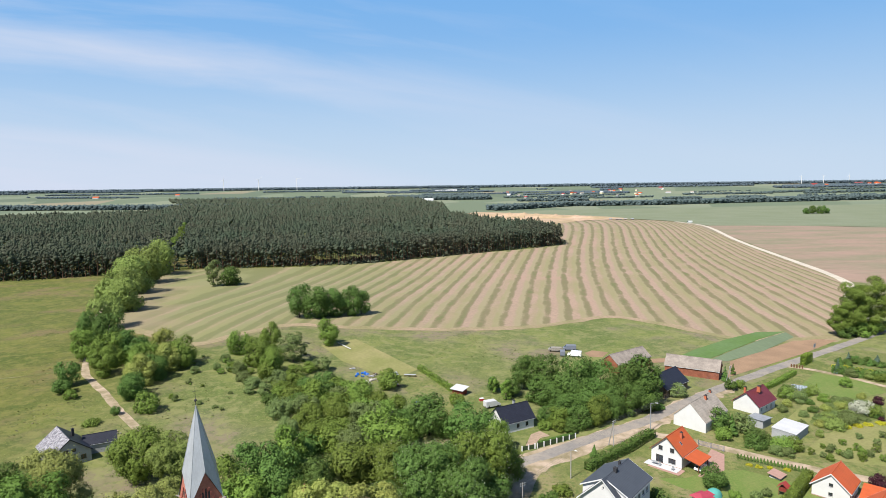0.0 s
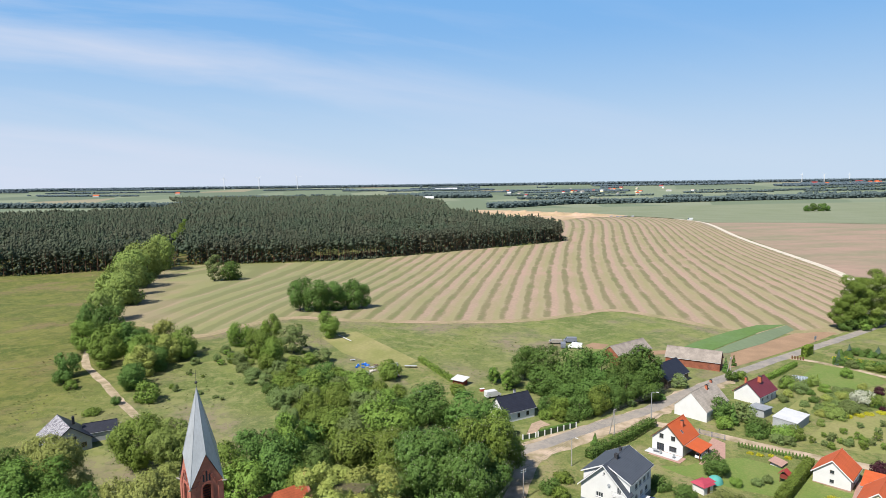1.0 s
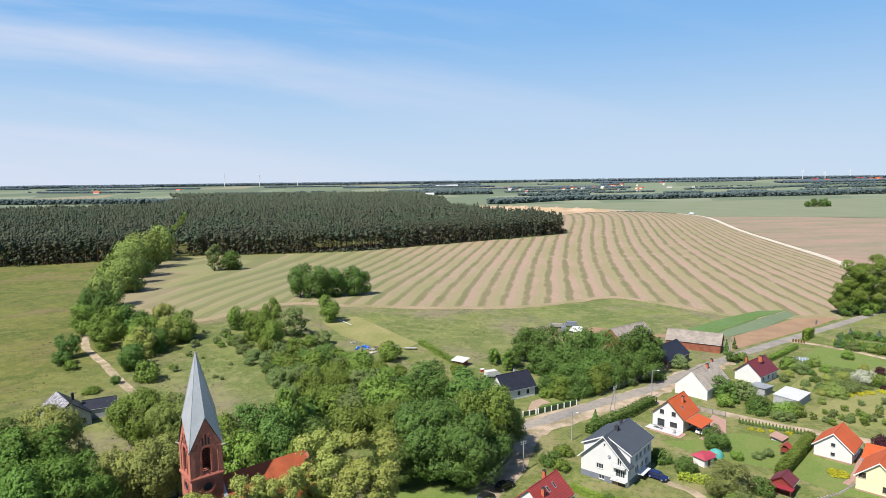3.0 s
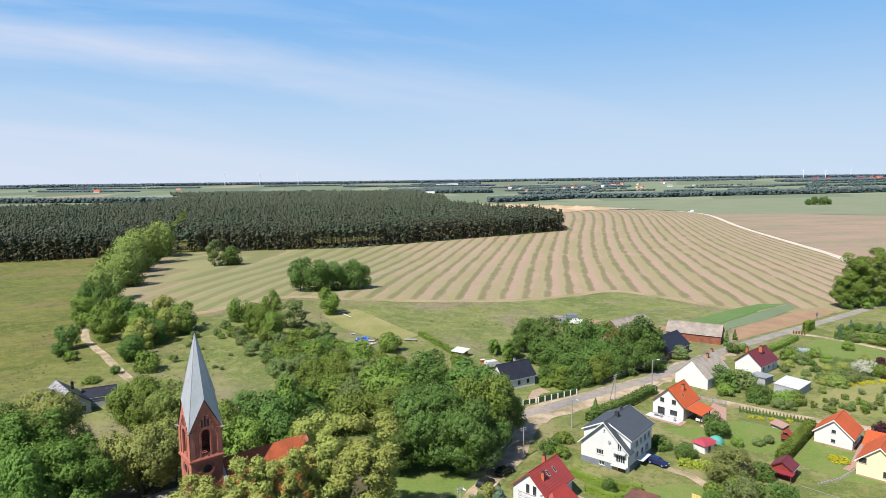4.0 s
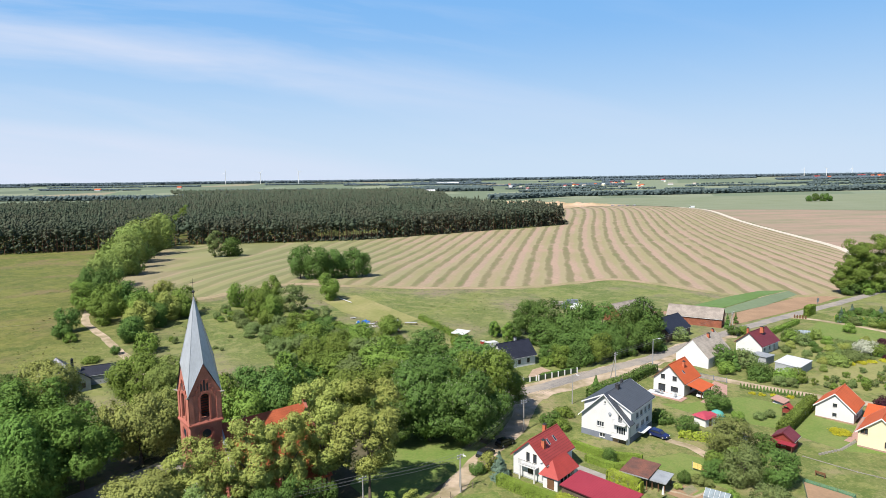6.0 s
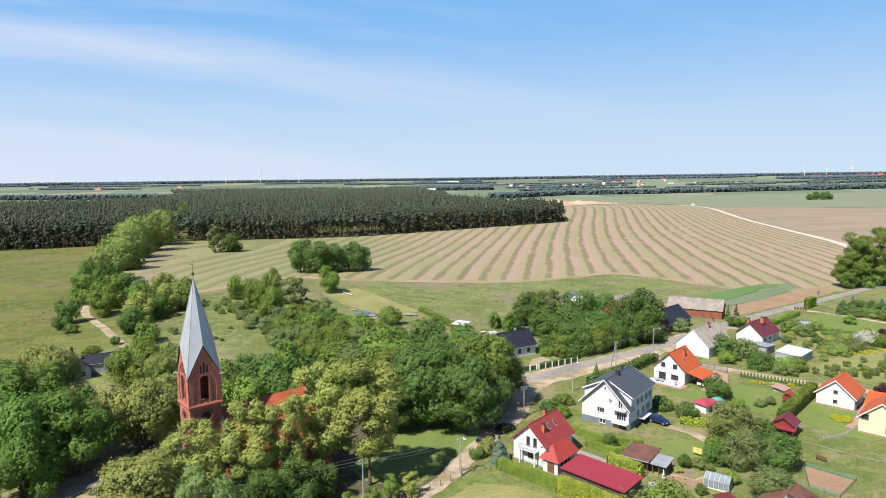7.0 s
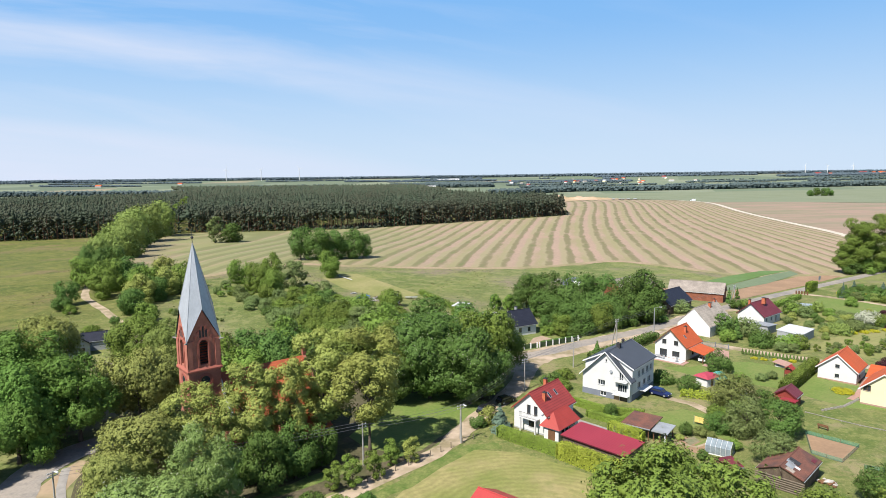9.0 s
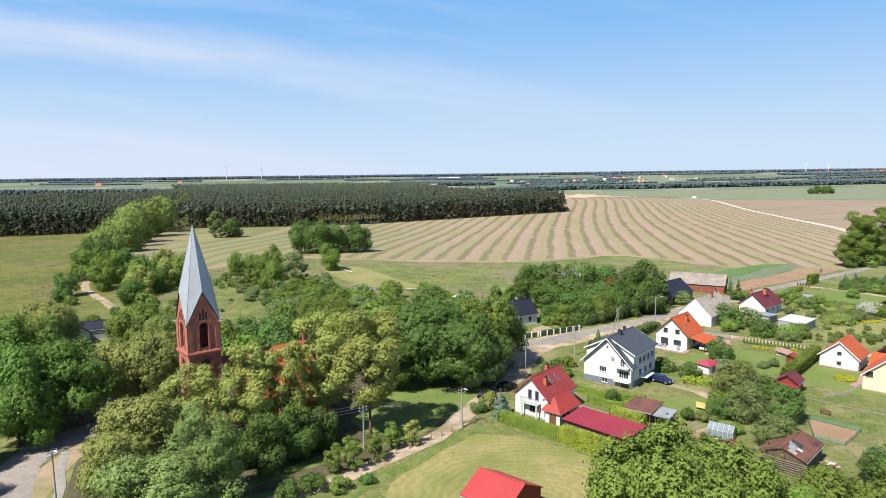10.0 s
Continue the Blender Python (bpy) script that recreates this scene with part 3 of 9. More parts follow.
def prism(bm, poly, lo, hi, axis="x"):
    """Extrudes a polygon of (s, z) along one axis from lo to hi."""
    def at(s, z, d):
        return (d, s, z) if axis == "x" else (s, d, z)
    a = [bm.verts.new(at(s, z, lo)) for s, z in poly]
    b = [bm.verts.new(at(s, z, hi)) for s, z in poly]
    bm.faces.new(a)
    bm.faces.new(b[::-1])
    for i in range(len(poly)):
        j = (i + 1) % len(poly)
        bm.faces.new((a[j], a[i], b[i], b[j]))
    return bm


def smooth_step(a, b, v):
    t = min(1.0, max(0.0, (v - a) / (b - a)))
    return t * t * (3 - 2 * t)


def gz(x, y):
    """Height of the ground."""
    r = math.hypot(x, y)
    z = 0.8 + 6.0 * math.exp(-((x + 95) / 130) ** 2 - ((y - 300) / 130) ** 2) + 2.0 * math.exp(-((x - 260) / 120) ** 2 - ((y - 420) / 120) ** 2)
    return z - 14 * smooth_step(900, 1700, r) + 35 * smooth_step(2600, 4900, r)


def resample(pts, step):
    """Points along a Catmull-Rom curve, about step metres apart."""
    p = [Vector(q) for q in pts]
    p = [2 * p[0] - p[1]] + p + [2 * p[-1] - p[-2]]
    out = []
    for i in range(1, len(p) - 2):
        a, b, c, d = p[i - 1:i + 3]
        k = max(1, int((c - b).length / step))
        for j in range(k):
            t = j / k
            out.append(0.5 * (2 * b + (c - a) * t + (2 * a - 5 * b + 4 * c - d) * t * t + (3 * b - a - 3 * c + d) * t ** 3))
    out.append(p[-2])
    return out


def even(pts, count):
    """count points at even steps along the curve through pts."""
    q = resample(pts, 2.0 if (Vector(pts[0]) - Vector(pts[-1])).length < 600 else 12.0)
    s = [0.0]
    for a, b in zip(q, q[1:]):
        s.append(s[-1] + (b - a).length)
    out, i = [], 0
    for k in range(count):
        w = s[-1] * k / (count - 1)
        while i < len(q) - 2 and s[i + 1] < w:
            i += 1
        t = (w - s[i]) / max(1e-6, s[i + 1] - s[i])
        out.append(q[i].lerp(q[i + 1], min(1, t)))
    return out


ROADS, PLOTS = [], []


def ribbon(name, pts, width, mat, lift, label, category="road", rough_edge=0.0, step=3.0, parent=None):
    """A strip of ground along a line, laid over the ground sheet."""
    line = resample(pts, step)
    ROADS.append((np.array([(p.x, p.y) for p in line]), max(width) if isinstance(width, tuple) else width))
    verts, faces = [], []
    for i, c in enumerate(line):
        d = (line[min(i + 1, len(line) - 1)] - line[max(i - 1, 0)]).normalized()
        nrm = Vector((-d.y, d.x))
        w = width if isinstance(width, (int, float)) else width[0] + (width[1] - width[0]) * i / (len(line) - 1)
        for k, s in enumerate((-1, -0.5, 0, 0.5, 1)):
            j = rough_edge * noise.noise(Vector((c.x * 0.35, c.y * 0.35, 7.0 * k))) if abs(s) == 1 else 0
            q = c + nrm * (w / 2 * s + j)
            verts.append((q.x, q.y, gz(q.x, q.y) + lift + (0.03 if abs(s) < 1 else 0) + 0.0006 * max(0.0, math.hypot(q.x, q.y) - 600)))
        if i:
            b = 5 * i
            faces += [(b - 5 + k, b - 4 + k, b + 1 + k, b + k) for k in range(4)]
    ob = raw(name, verts, faces, mat, parent, smooth=True)
    return tagged(ob, label, category, kind="structure")


def area(name, outline, mat, lift, label, step=16.0, category="field", wob=0.0, curve=True):
    """A field inside an outline, laid over the ground sheet."""
    pts = [Vector(p) for p in outline]
    if curve:
        pts = resample(pts + [pts[0]], step * 0.6)[:-1]
    PLOTS.append([(p.x, p.y) for p in pts])
    bm = bmesh.new()
    vs = []
    for q in pts:
        w = Vector((noise.noise(Vector((q.x * 0.2, q.y * 0.2, 1))), noise.noise(Vector((q.x * 0.2, q.y * 0.2, 9))))) * wob
        vs.append(bm.verts.new((q.x + w.x, q.y + w.y, 0)))
    bmesh.ops.triangulate(bm, faces=[bm.faces.new(vs)])
    for axis in (0, 1):
        lo, hi = min(p[axis] for p in pts), max(p[axis] for p in pts)
        k = math.ceil(lo / step) * step
        while k < hi:
            co, no = Vector((0, 0, 0)), Vector((0, 0, 0))
            co[axis], no[axis] = k, 1
            bmesh.ops.bisect_plane(bm, geom=bm.verts[:] + bm.edges[:] + bm.faces[:], plane_co=co, plane_no=no)
            k += step
    for v in bm.verts:
        v.co.z = gz(v.co.x, v.co.y) + lift + 0.0006 * max(0.0, math.hypot(v.co.x, v.co.y) - 600)
    bm.normal_update()
    for f in bm.faces:
        if f.normal.z < 0:
            f.normal_flip()
    me = bpy.data.meshes.new(name)
    bm.to_mesh(me)
    bm.free()
    me.materials.append(mat)
    me.polygons.foreach_set("use_smooth", [True] * len(me.polygons))
    return tagged(new(name, me), label, category, kind="structure")


# ---------------------------------------------------------------- ground, fields, roads
def graded(lo, hi, centre_lo, centre_hi, step, grow):
    vals = list(np.arange(centre_lo, centre_hi + 0.1, step))
    s, v = step, vals[-1]
    while v < hi:
        s = min(s * grow, 160)
        v = min(hi, v + s)
        vals.append(v)
    s, v = step, vals[0]
    while v > lo:
        s = min(s * grow, 160)
        v = max(lo, v - s)
        vals.insert(0, v)
    return vals


def build_ground():
    xs = graded(-4800, 4800, -330, 330, 11, 1.09)
    ys = graded(-1500, 4920, 40, 640, 11, 1.06)
    verts = [(x, y, gz(x, y)) for y in ys for x in xs]
    nx = len(xs)
    faces = [(j * nx + i, j * nx + i + 1, (j + 1) * nx + i + 1, (j + 1) * nx + i) for j in range(len(ys) - 1) for i in range(nx - 1)]
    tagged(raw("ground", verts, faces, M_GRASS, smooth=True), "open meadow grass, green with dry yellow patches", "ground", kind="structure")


build_ground()
area("field_mown",
     [(-158, 300), (-135, 284), (-106, 262), (-91, 280), (-72, 295), (-44, 291), (4, 292), (45, 302), (87, 326), (110, 308), (131, 281), (154, 276), (182, 280),
      (225, 350), (269, 421), (300, 545), (341, 742), (404, 985), (412, 1105), (380, 1230), (275, 1200), (190, 1050), (150, 820), (134, 709), (38, 641), (-54, 578), (-92, 558), (-150, 548), (-221, 540), (-226, 505), (-205, 420), (-180, 350)],
     M_STUBBLE, 0.045, "mown hay field with tan and green swaths", step=11, wob=1.2)
ribbon("headland", [(-150, 297), (-128, 280), (-106, 264.5), (-91, 282.5), (-72, 298), (-44, 294), (4, 295), (45, 305), (87, 328.5), (110, 311), (131, 284), (154, 279), (180, 284)],
       6.0, M_HEADLAND, 0.06, "bare tan headland along the mown field", "field", rough_edge=2.0, step=5)
area("field_fallow", [(276, 425), (308, 545), (350, 742), (412, 985), (600, 950), (900, 800), (1100, 560), (700, 430), (420, 380), (300, 400)],
     M_FALLOW, 0.10, "dry brown fallow field beside the gravel track", step=40)
area("field_wheat", [(415, 990), (420, 1120), (390, 1250), (300, 1330), (130, 1720), (260, 1790), (700, 1850), (1150, 1900), (1900, 1900), (2100, 1200), (1500, 500), (1105, 565), (900, 805), (600, 955)],
     M_WHEAT, 0.2, "wide pale green grain field", step=80)
area("sand_pit", [(200, 1075), (275, 1205), (372, 1270), (360, 1420), (250, 1590), (105, 1740), (60, 1600), (120, 1300), (170, 1100)], M_PIT, 0.4, "bare sand pit with graded earth", step=50, category="ground")
area("crop_green", [(95.1, 252.3), (108.0, 264.7), (128.7, 281.2), (147.5, 293.2), (161.6, 293.7), (142.0, 279.6), (119.5, 260.5), (106.4, 248.7), (98.4, 246.2)], M_CROP, 0.11, "strip of young green crop", category="field", curve=False)
area("crop_blue", [(106.5, 247.8), (119.3, 259.6), (141.7, 278.5), (161.2, 292.5), (160.1, 283.2), (134.0, 260.2), (112.7, 246.0)], M_CROP_BLUE, 0.11, "strip of blue-green crop", category="field", curve=False)
area("soil_strip", [(104, 226), (114, 246), (138, 264), (162, 281), (176, 277), (150, 257), (125, 240)], M_SOIL, 0.068, "bare brown ploughed strip beside the road", curve=False)
area("soil_yard", [(58.5, 258.0), (62.7, 262.0), (68.7, 259.3), (64.5, 251.8), (59.4, 252.5)], M_SOIL, 0.04, "bare tan soil behind the barn", curve=False)
area("soil_corner", [(77, 243), (95, 247), (97, 252), (84, 250)], M_SOIL, 0.04, "bare brown soil beside the barn", curve=False)
area("allotment", [(-52, 262), (-39, 273), (-24, 252), (-10, 232), (-19, 221), (-40, 241)], M_DRYLAWN, 0.04, "dry mown allotment strip", curve=False)
area("allotment_near", [(-9, 231), (-19, 220), (-8, 200), (4, 196), (6, 204)], M_GARDEN, 0.04, "green mown plot beside the hut", curve=False)
area("lawn_gardens", [(19, 146), (30, 158), (44, 167), (60, 180), (78, 194), (104, 214), (122, 228), (138, 240), (175, 262), (200, 240), (190, 150), (140, 95), (80, 66), (28, 66), (-18, 66), (-16, 88), (-6, 98), (4, 112), (12, 126)],
     M_GARDEN, 0.012, "uneven garden grass with bare and dry patches", curve=False, category="lawn", step=11)
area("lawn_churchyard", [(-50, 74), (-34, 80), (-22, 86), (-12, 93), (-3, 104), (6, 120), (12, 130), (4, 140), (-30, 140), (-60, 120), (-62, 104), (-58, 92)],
     M_SHADE_EARTH, 0.012, "churchyard ground under tall trees, their shade put into its dark colour", curve=False, category="ground", step=11)
area("lawn_lane", [(-18, 109), (-14.5, 104.5), (-10, 102.5), (-5.5, 104.5), (-1.5, 108.5), (3, 114), (9, 125), (3, 130), (-8, 131), (-14, 123), (-15.5, 116)], M_LAWN, 0.024, "green grass beside the church and the sandy lane", curve=True, category="lawn", step=8)
area("lawn_front", [(-9, 82), (-8.6, 86), (-4, 95), (4, 103.5), (12, 102), (17, 98.5), (24, 92.5), (26, 88), (25, 70), (-9, 68)], M_MOWN, 0.03, "large freshly mown lawn with curved mower tracks", curve=False, category="lawn", step=8)
area("lawn_orange_house", [(52, 148), (59, 148), (66, 152), (75, 152), (84, 145), (86, 137), (78, 130), (66, 136), (56, 143)], M_LAWN, 0.03, "trim green garden lawn", curve=False, category="lawn", step=8)
area("lawn_second_house", [(73, 131), (84, 139), (93, 131), (97, 127), (90, 119), (80, 121)], M_LAWN, 0.03, "trim green garden lawn with stone border", curve=False, category="lawn", step=8)
area("lawn_grey_house", [(30, 122), (38, 118), (47, 121), (57, 113), (50, 106), (44, 112), (34, 117)], M_LAWN, 0.028, "rough green yard lawn", curve=False, category="lawn", step=8)
area("grain_plot", [(118, 208), (139, 231), (152, 220), (150, 208), (128, 200)], M_LAWN, 0.03, "green paddock beside the road", curve=False, category="lawn")
M_PADDOCK = material("dry_green_paddock", (0.165, 0.178, 0.056), 0.95, var=0.25, scale=0.08, colour2=(0.205, 0.192, 0.078), fine=16)
area("strip_mown", [(100.0, 181.7), (126.2, 208.1), (130.7, 204.3), (105.4, 179.3)], M_PADDOCK, 0.034, "light green mown strip between two gardens", curve=False, category="lawn", step=8)
area("paddock_orchard", [(96.0, 162.8), (107.9, 173.3), (119.3, 180.4), (132.3, 183.9), (133.4, 173.6), (114.1, 147.4), (111.2, 153.6), (103.2, 156.2)], M_PADDOCK, 0.03, "dry mown orchard grass beside the white garage", curve=False, category="lawn", step=10)
area("court_sand", [(60.9, 100.7), (64.5, 108.8), (70.3, 102.8), (64.0, 97.2)], M_SOIL, 0.03, "bare sandy ground inside a green net", curve=False, category="ground", step=5)

ribbon("road_main", [(14, 152), (19.6, 156.5), (32, 165), (41.5, 172), (51, 178), (61.5, 185), (75, 197), (100.6, 217.5), (119, 231), (136, 243), (155, 256), (175.5, 270), (208, 293), (260, 330), (340, 372)],
       4.3, M_ASPHALT, 0.06, "worn grey asphalt village road", rough_edge=0.5)
ribbon("road_shoulder", [(12, 149), (19.6, 155.0), (32, 163.5), (42.5, 170.5), (52, 176.8), (62.5, 184), (76, 196), (101, 216.5)], (10.5, 6.4), M_SAND, 0.025, "sandy road shoulder", rough_edge=2.0)
ribbon("road_lane", [(24, 160), (20, 149), (17, 139.5), (12.6, 128.5), (7.4, 120.5), (2.6, 111), (-2.4, 102), (-8.6, 95.5), (-14.7, 89), (-22, 83), (-34, 76), (-50, 70)],
       (5.2, 1.9), M_SAND, 0.045, "sandy unpaved village lane", rough_edge=0.9)
ribbon("bank_grass", [(-16.5, 80), (-11.5, 86.5), (-7.0, 91.5), (-2.0, 97.5), (4.0, 104.2), (9, 105)], 2.6, M_BANKGRASS, 0.034, "strip of tall green grass beside the sandy lane", category="verge", rough_edge=0.8)
ribbon("bank_lane", [(-36, 80), (-31.4, 83.5), (-23.8, 91), (-14.4, 98.5), (-8.5, 101.5), (-3.5, 107.5), (1, 114)], 2.4, M_BANKGRASS, 0.026, "rough grass bank beside the churchyard", category="verge", rough_edge=1.4)
ribbon("road_left", [(-56, 66), (-61, 80), (-66.5, 92), (-66, 101), (-62, 107), (-52, 118), (-38, 124)], 6.5, M_ASPHALT, 0.06, "grey asphalt lane beside the churchyard", rough_edge=0.5)
ribbon("verge_left", [(-52, 66), (-57.5, 80), (-61, 92), (-60, 100)], 4.4, M_HEADLAND, 0.025, "trodden sandy verge", rough_edge=1.2)
ribbon("pavement_left", [(-52.5, 70), (-55, 83), (-59.5, 91), (-62.5, 97.5)], 1.3, M_CONCRETE, 0.075, "narrow concrete footpath", category="pavement")
ribbon("road_side_lane", [(54, 178), (58.6, 175), (64.5, 172), (71.0, 168.3), (75.9, 164.6), (81.1, 160.2), (88.4, 155.4), (93.5, 151.8), (101, 147.5), (110, 142), (125, 134)], 3.6, M_SAND, 0.035, "pale unpaved side lane", rough_edge=0.4)
ribbon("road_drive", [(133, 239), (140, 234.5), (147.5, 225.6), (154, 214.8), (162, 203)], 2.6, M_SAND, 0.035, "sandy garden drive", rough_edge=0.3)
ribbon("road_field_track", [(-84, 170), (-88.6, 176.8), (-101.3, 191.2), (-115.2, 207.7), (-125.6, 219.6), (-136, 233), (-150, 262), (-172, 300), (-205, 380)], 2.6, M_SAND, 0.035, "sandy farm track between meadows", rough_edge=0.5)
ribbon("road_gravel_track", [(205, 300), (240, 368), (272, 422), (304, 545), (345, 742), (408, 987), (416, 1110), (440, 1300)], 6.0, M_CHALK, 0.14, "pale gravel track across the fields", rough_edge=0.6, step=12)
ribbon("path_paved", [(83.2, 125.6), (86.5, 128.3), (90.1, 132.3), (95.3, 139.0)], 1.2, M_PAVER, 0.05, "pink paved garden path beside the orange-roofed house", category="path", rough_edge=0.2)
ribbon("path_meadow", [(-140, 233), (-165, 226), (-200, 222)], 0.7, M_GARDEN, 0.08, "faint footpath in the meadow", rough_edge=0.5)
ribbon("road_yard", [(46, 127), (50, 124), (52, 119), (53, 114)], 2.2, M_SAND, 0.035, "worn wheel track in the yard", rough_edge=0.6)

# ---------------------------------------------------------------- plants
def kites(rng, centre, normal, size):
    """Leaf cards, two triangles each, folded along the middle: vertices and faces."""
    n = len(centre)
    a = rng.normal(size=(n, 3))
    t1 = np.cross(normal, a)
    t1 /= np.linalg.norm(t1, axis=1)[:, None] + 1e-9
    t2 = np.cross(normal, t1)
    size = np.broadcast_to(np.asarray(size), (n,))[:, None]
    s1, s2 = size * rng.uniform(0.7, 1.3, (n, 1)), size * rng.uniform(0.45, 0.9, (n, 1))
    fold = normal * size * rng.uniform(-0.35, 0.35, (n, 1))
    v = np.stack([centre + t1 * s1, centre + t2 * s2 + fold, centre - t1 * s1, centre - t2 * s2 + fold], 1).reshape(-1, 3)
    b = 4 * np.arange(n)[:, None]
    f = np.concatenate([b + [0, 1, 2], b + [0, 2, 3]], 0)
    return v, f


def chips(rng, centre, normal, size):
    """Small leaf sprays, one triangle each."""
    n = len(centre)
    a = rng.normal(size=(n, 3))
    t1 = np.cross(normal, a)
    t1 /= np.linalg.norm(t1, axis=1)[:, None] + 1e-9
    t2 = np.cross(normal, t1)
    size = np.broadcast_to(np.asarray(size), (n,))[:, None]
    v = [centre + size * rng.uniform(0.75, 1.3, (n, 1)) * (math.cos(2.094 * k) * t1 + math.sin(2.094 * k) * t2) for k in range(3)]
    return np.stack(v, 1).reshape(-1, 3), np.arange(3 * n).reshape(-1, 3)


def ball_points(rng, n):
    d = rng.normal(size=(n, 3))
    return d / np.linalg.norm(d, axis=1)[:, None]


ICO = None


def ico():
    """A small ball of 20 triangles."""
    global ICO
    if ICO is None:
        bm = bmesh.new()
        bmesh.ops.create_icosphere(bm, subdivisions=1, radius=1)
        ICO = (np.array([v.co[:] for v in bm.verts]), np.array([[v.index for v in f.verts] for f in bm.faces]))
        bm.free()
    return ICO


def crown_arrays(seed, lobes, leaves, leaf, mid, spread, lobe_r, low, core=0.8, squash=1.0, tall=1.0):
    """A crown one unit high and about one unit wide: lobes round a full hull, each set with small sprays of leaves. tall: height over width."""
    rng = np.random.default_rng(seed)
    mid, low, spread = mid * tall, low * tall, np.array([spread[0], spread[1], spread[2] * tall])
    k = np.arange(lobes) + 0.5
    z = 1 - 2 * k / lobes
    a = k * 2.39996 + rng.uniform(0, 6.28)
    d = np.stack([np.sqrt(1 - z * z) * np.cos(a), np.sqrt(1 - z * z) * np.sin(a), z], 1) + 0.28 * rng.normal(size=(lobes, 3))
    d /= np.linalg.norm(d, axis=1)[:, None]
    # uneven outline: some sides bulge, others fall back
    bulge = np.array([noise.noise(Vector(q) * 1.6 + Vector((seed, 0, 3.1))) for q in d])
    rad = np.clip(0.86 + 0.38 * bulge + 0.10 * rng.normal(size=lobes), 0.35, 1.25)
    rad = np.where(rng.random(lobes) < 0.14, rad * 0.5, rad)
    full = d.copy()
    full[:, :2] *= 1 + 0.35 * np.clip(np.abs(d[:, 2:]), 0, 0.85) ** 2
    c = full * rad[:, None] * spread + [0, 0, mid]
    c[:, 2] = np.maximum(c[:, 2], low + 0.05 * rng.random(lobes))
    r = rng.uniform(*lobe_r, lobes)
    flat = np.array([1.0, 1.0, squash])
    vs, fs, base = [], [], 0
    iv, jf = ico()
    balls = [(c[j], r[j] * core * flat) for j in range(lobes)] if core else []
    for mid_ball, size in balls:
        v = iv * (1 + 0.2 * rng.normal(size=(len(iv), 1))) * size + mid_ball
        vs.append(v)
        fs.append(jf + base)
        base += len(v)
    # sprays on the outer side of each lobe
    n = lobes * 120
    which = rng.choice(lobes, n, p=r ** 2 / (r ** 2).sum())
    out = d[which]
    s = ball_points(rng, n) + out * 0.75
    s /= np.linalg.norm(s, axis=1)[:, None]
    p = c[which] + s * (r[which] * rng.uniform(0.75, 1.15, n))[:, None] * flat
    gap = np.linalg.norm((p[:, None] - c[None]) / flat, axis=2) - r[None] * 0.74
    keep = (gap > 0).all(1)
    p, s, rs = p[keep], s[keep], r[which][keep] * rng.uniform(0.10, 0.27, keep.sum())
    pick = rng.choice(len(p), leaves, p=rs ** 1.7 / (rs ** 1.7).sum())
    b = ball_points(rng, leaves) + s[pick] * 0.45
    b /= np.linalg.norm(b, axis=1)[:, None]
    q = p[pick] + b * (rs[pick] * rng.uniform(0.5, 1.0, leaves))[:, None] * flat
    nrm = s[pick] * 0.75 + b * 0.6 + rng.normal(size=b.shape) * 0.14 + [0, 0, 0.2]
    nrm /= np.linalg.norm(nrm, axis=1)[:, None]
    # stray twigs past the outline, and shaded leaves inside
    stray = rng.random(leaves) < 0.05
    q[stray] += s[pick][stray] * (r.mean() * rng.uniform(0.15, 0.5, stray.sum()))[:, None]
    inner = rng.random(leaves) < 0.20
    w = rng.choice(lobes, inner.sum())
    q[inner] = c[w] + ball_points(rng, inner.sum()) * (r[w] * 0.8 * rng.random(inner.sum()) ** 0.4)[:, None]
    v, f = chips(rng, q, nrm, leaf * rng.uniform(0.55, 1.35, leaves))
    vs.append(v)
    fs.append(f + base)
    v = np.concatenate(vs)
    v[:, :2] *= 0.5 / np.percentile(np.linalg.norm(v[:, :2], axis=1), 97)
    v[:, 2] *= 1.0 / np.percentile(v[:, 2], 99.7)
    v[:, 2] = np.maximum(v[:, 2], 0.01)
    return v, np.concatenate(fs)


def trunk_mesh(seed, top=0.6, r=0.022, limbs=5):
    rnd = random.Random(seed)
    bm = bmesh.new()
    p, z = Vector((0, 0, -0.02)), -0.02
    rr = r
    for k in range(4):
        q = Vector((rnd.uniform(-0.015, 0.015) * k, rnd.uniform(-0.015, 0.015) * k, -0.02 + (top + 0.02) * (k + 1) / 4))
        tube(bm, p, q, rr * (1.35 if k == 0 else 1), rr * 0.8, 7)
        p, rr = q, rr * 0.8
    for k in range(limbs):
        t = 2.4 * k + rnd.uniform(-0.5, 0.5)
        z0 = top * rnd.uniform(0.45, 0.95)
        tube(bm, (0, 0, z0), (0.26 * math.cos(t), 0.26 * math.sin(t), z0 + rnd.uniform(0.12, 0.25)), r * 0.55, r * 0.15, 5)
    return bm


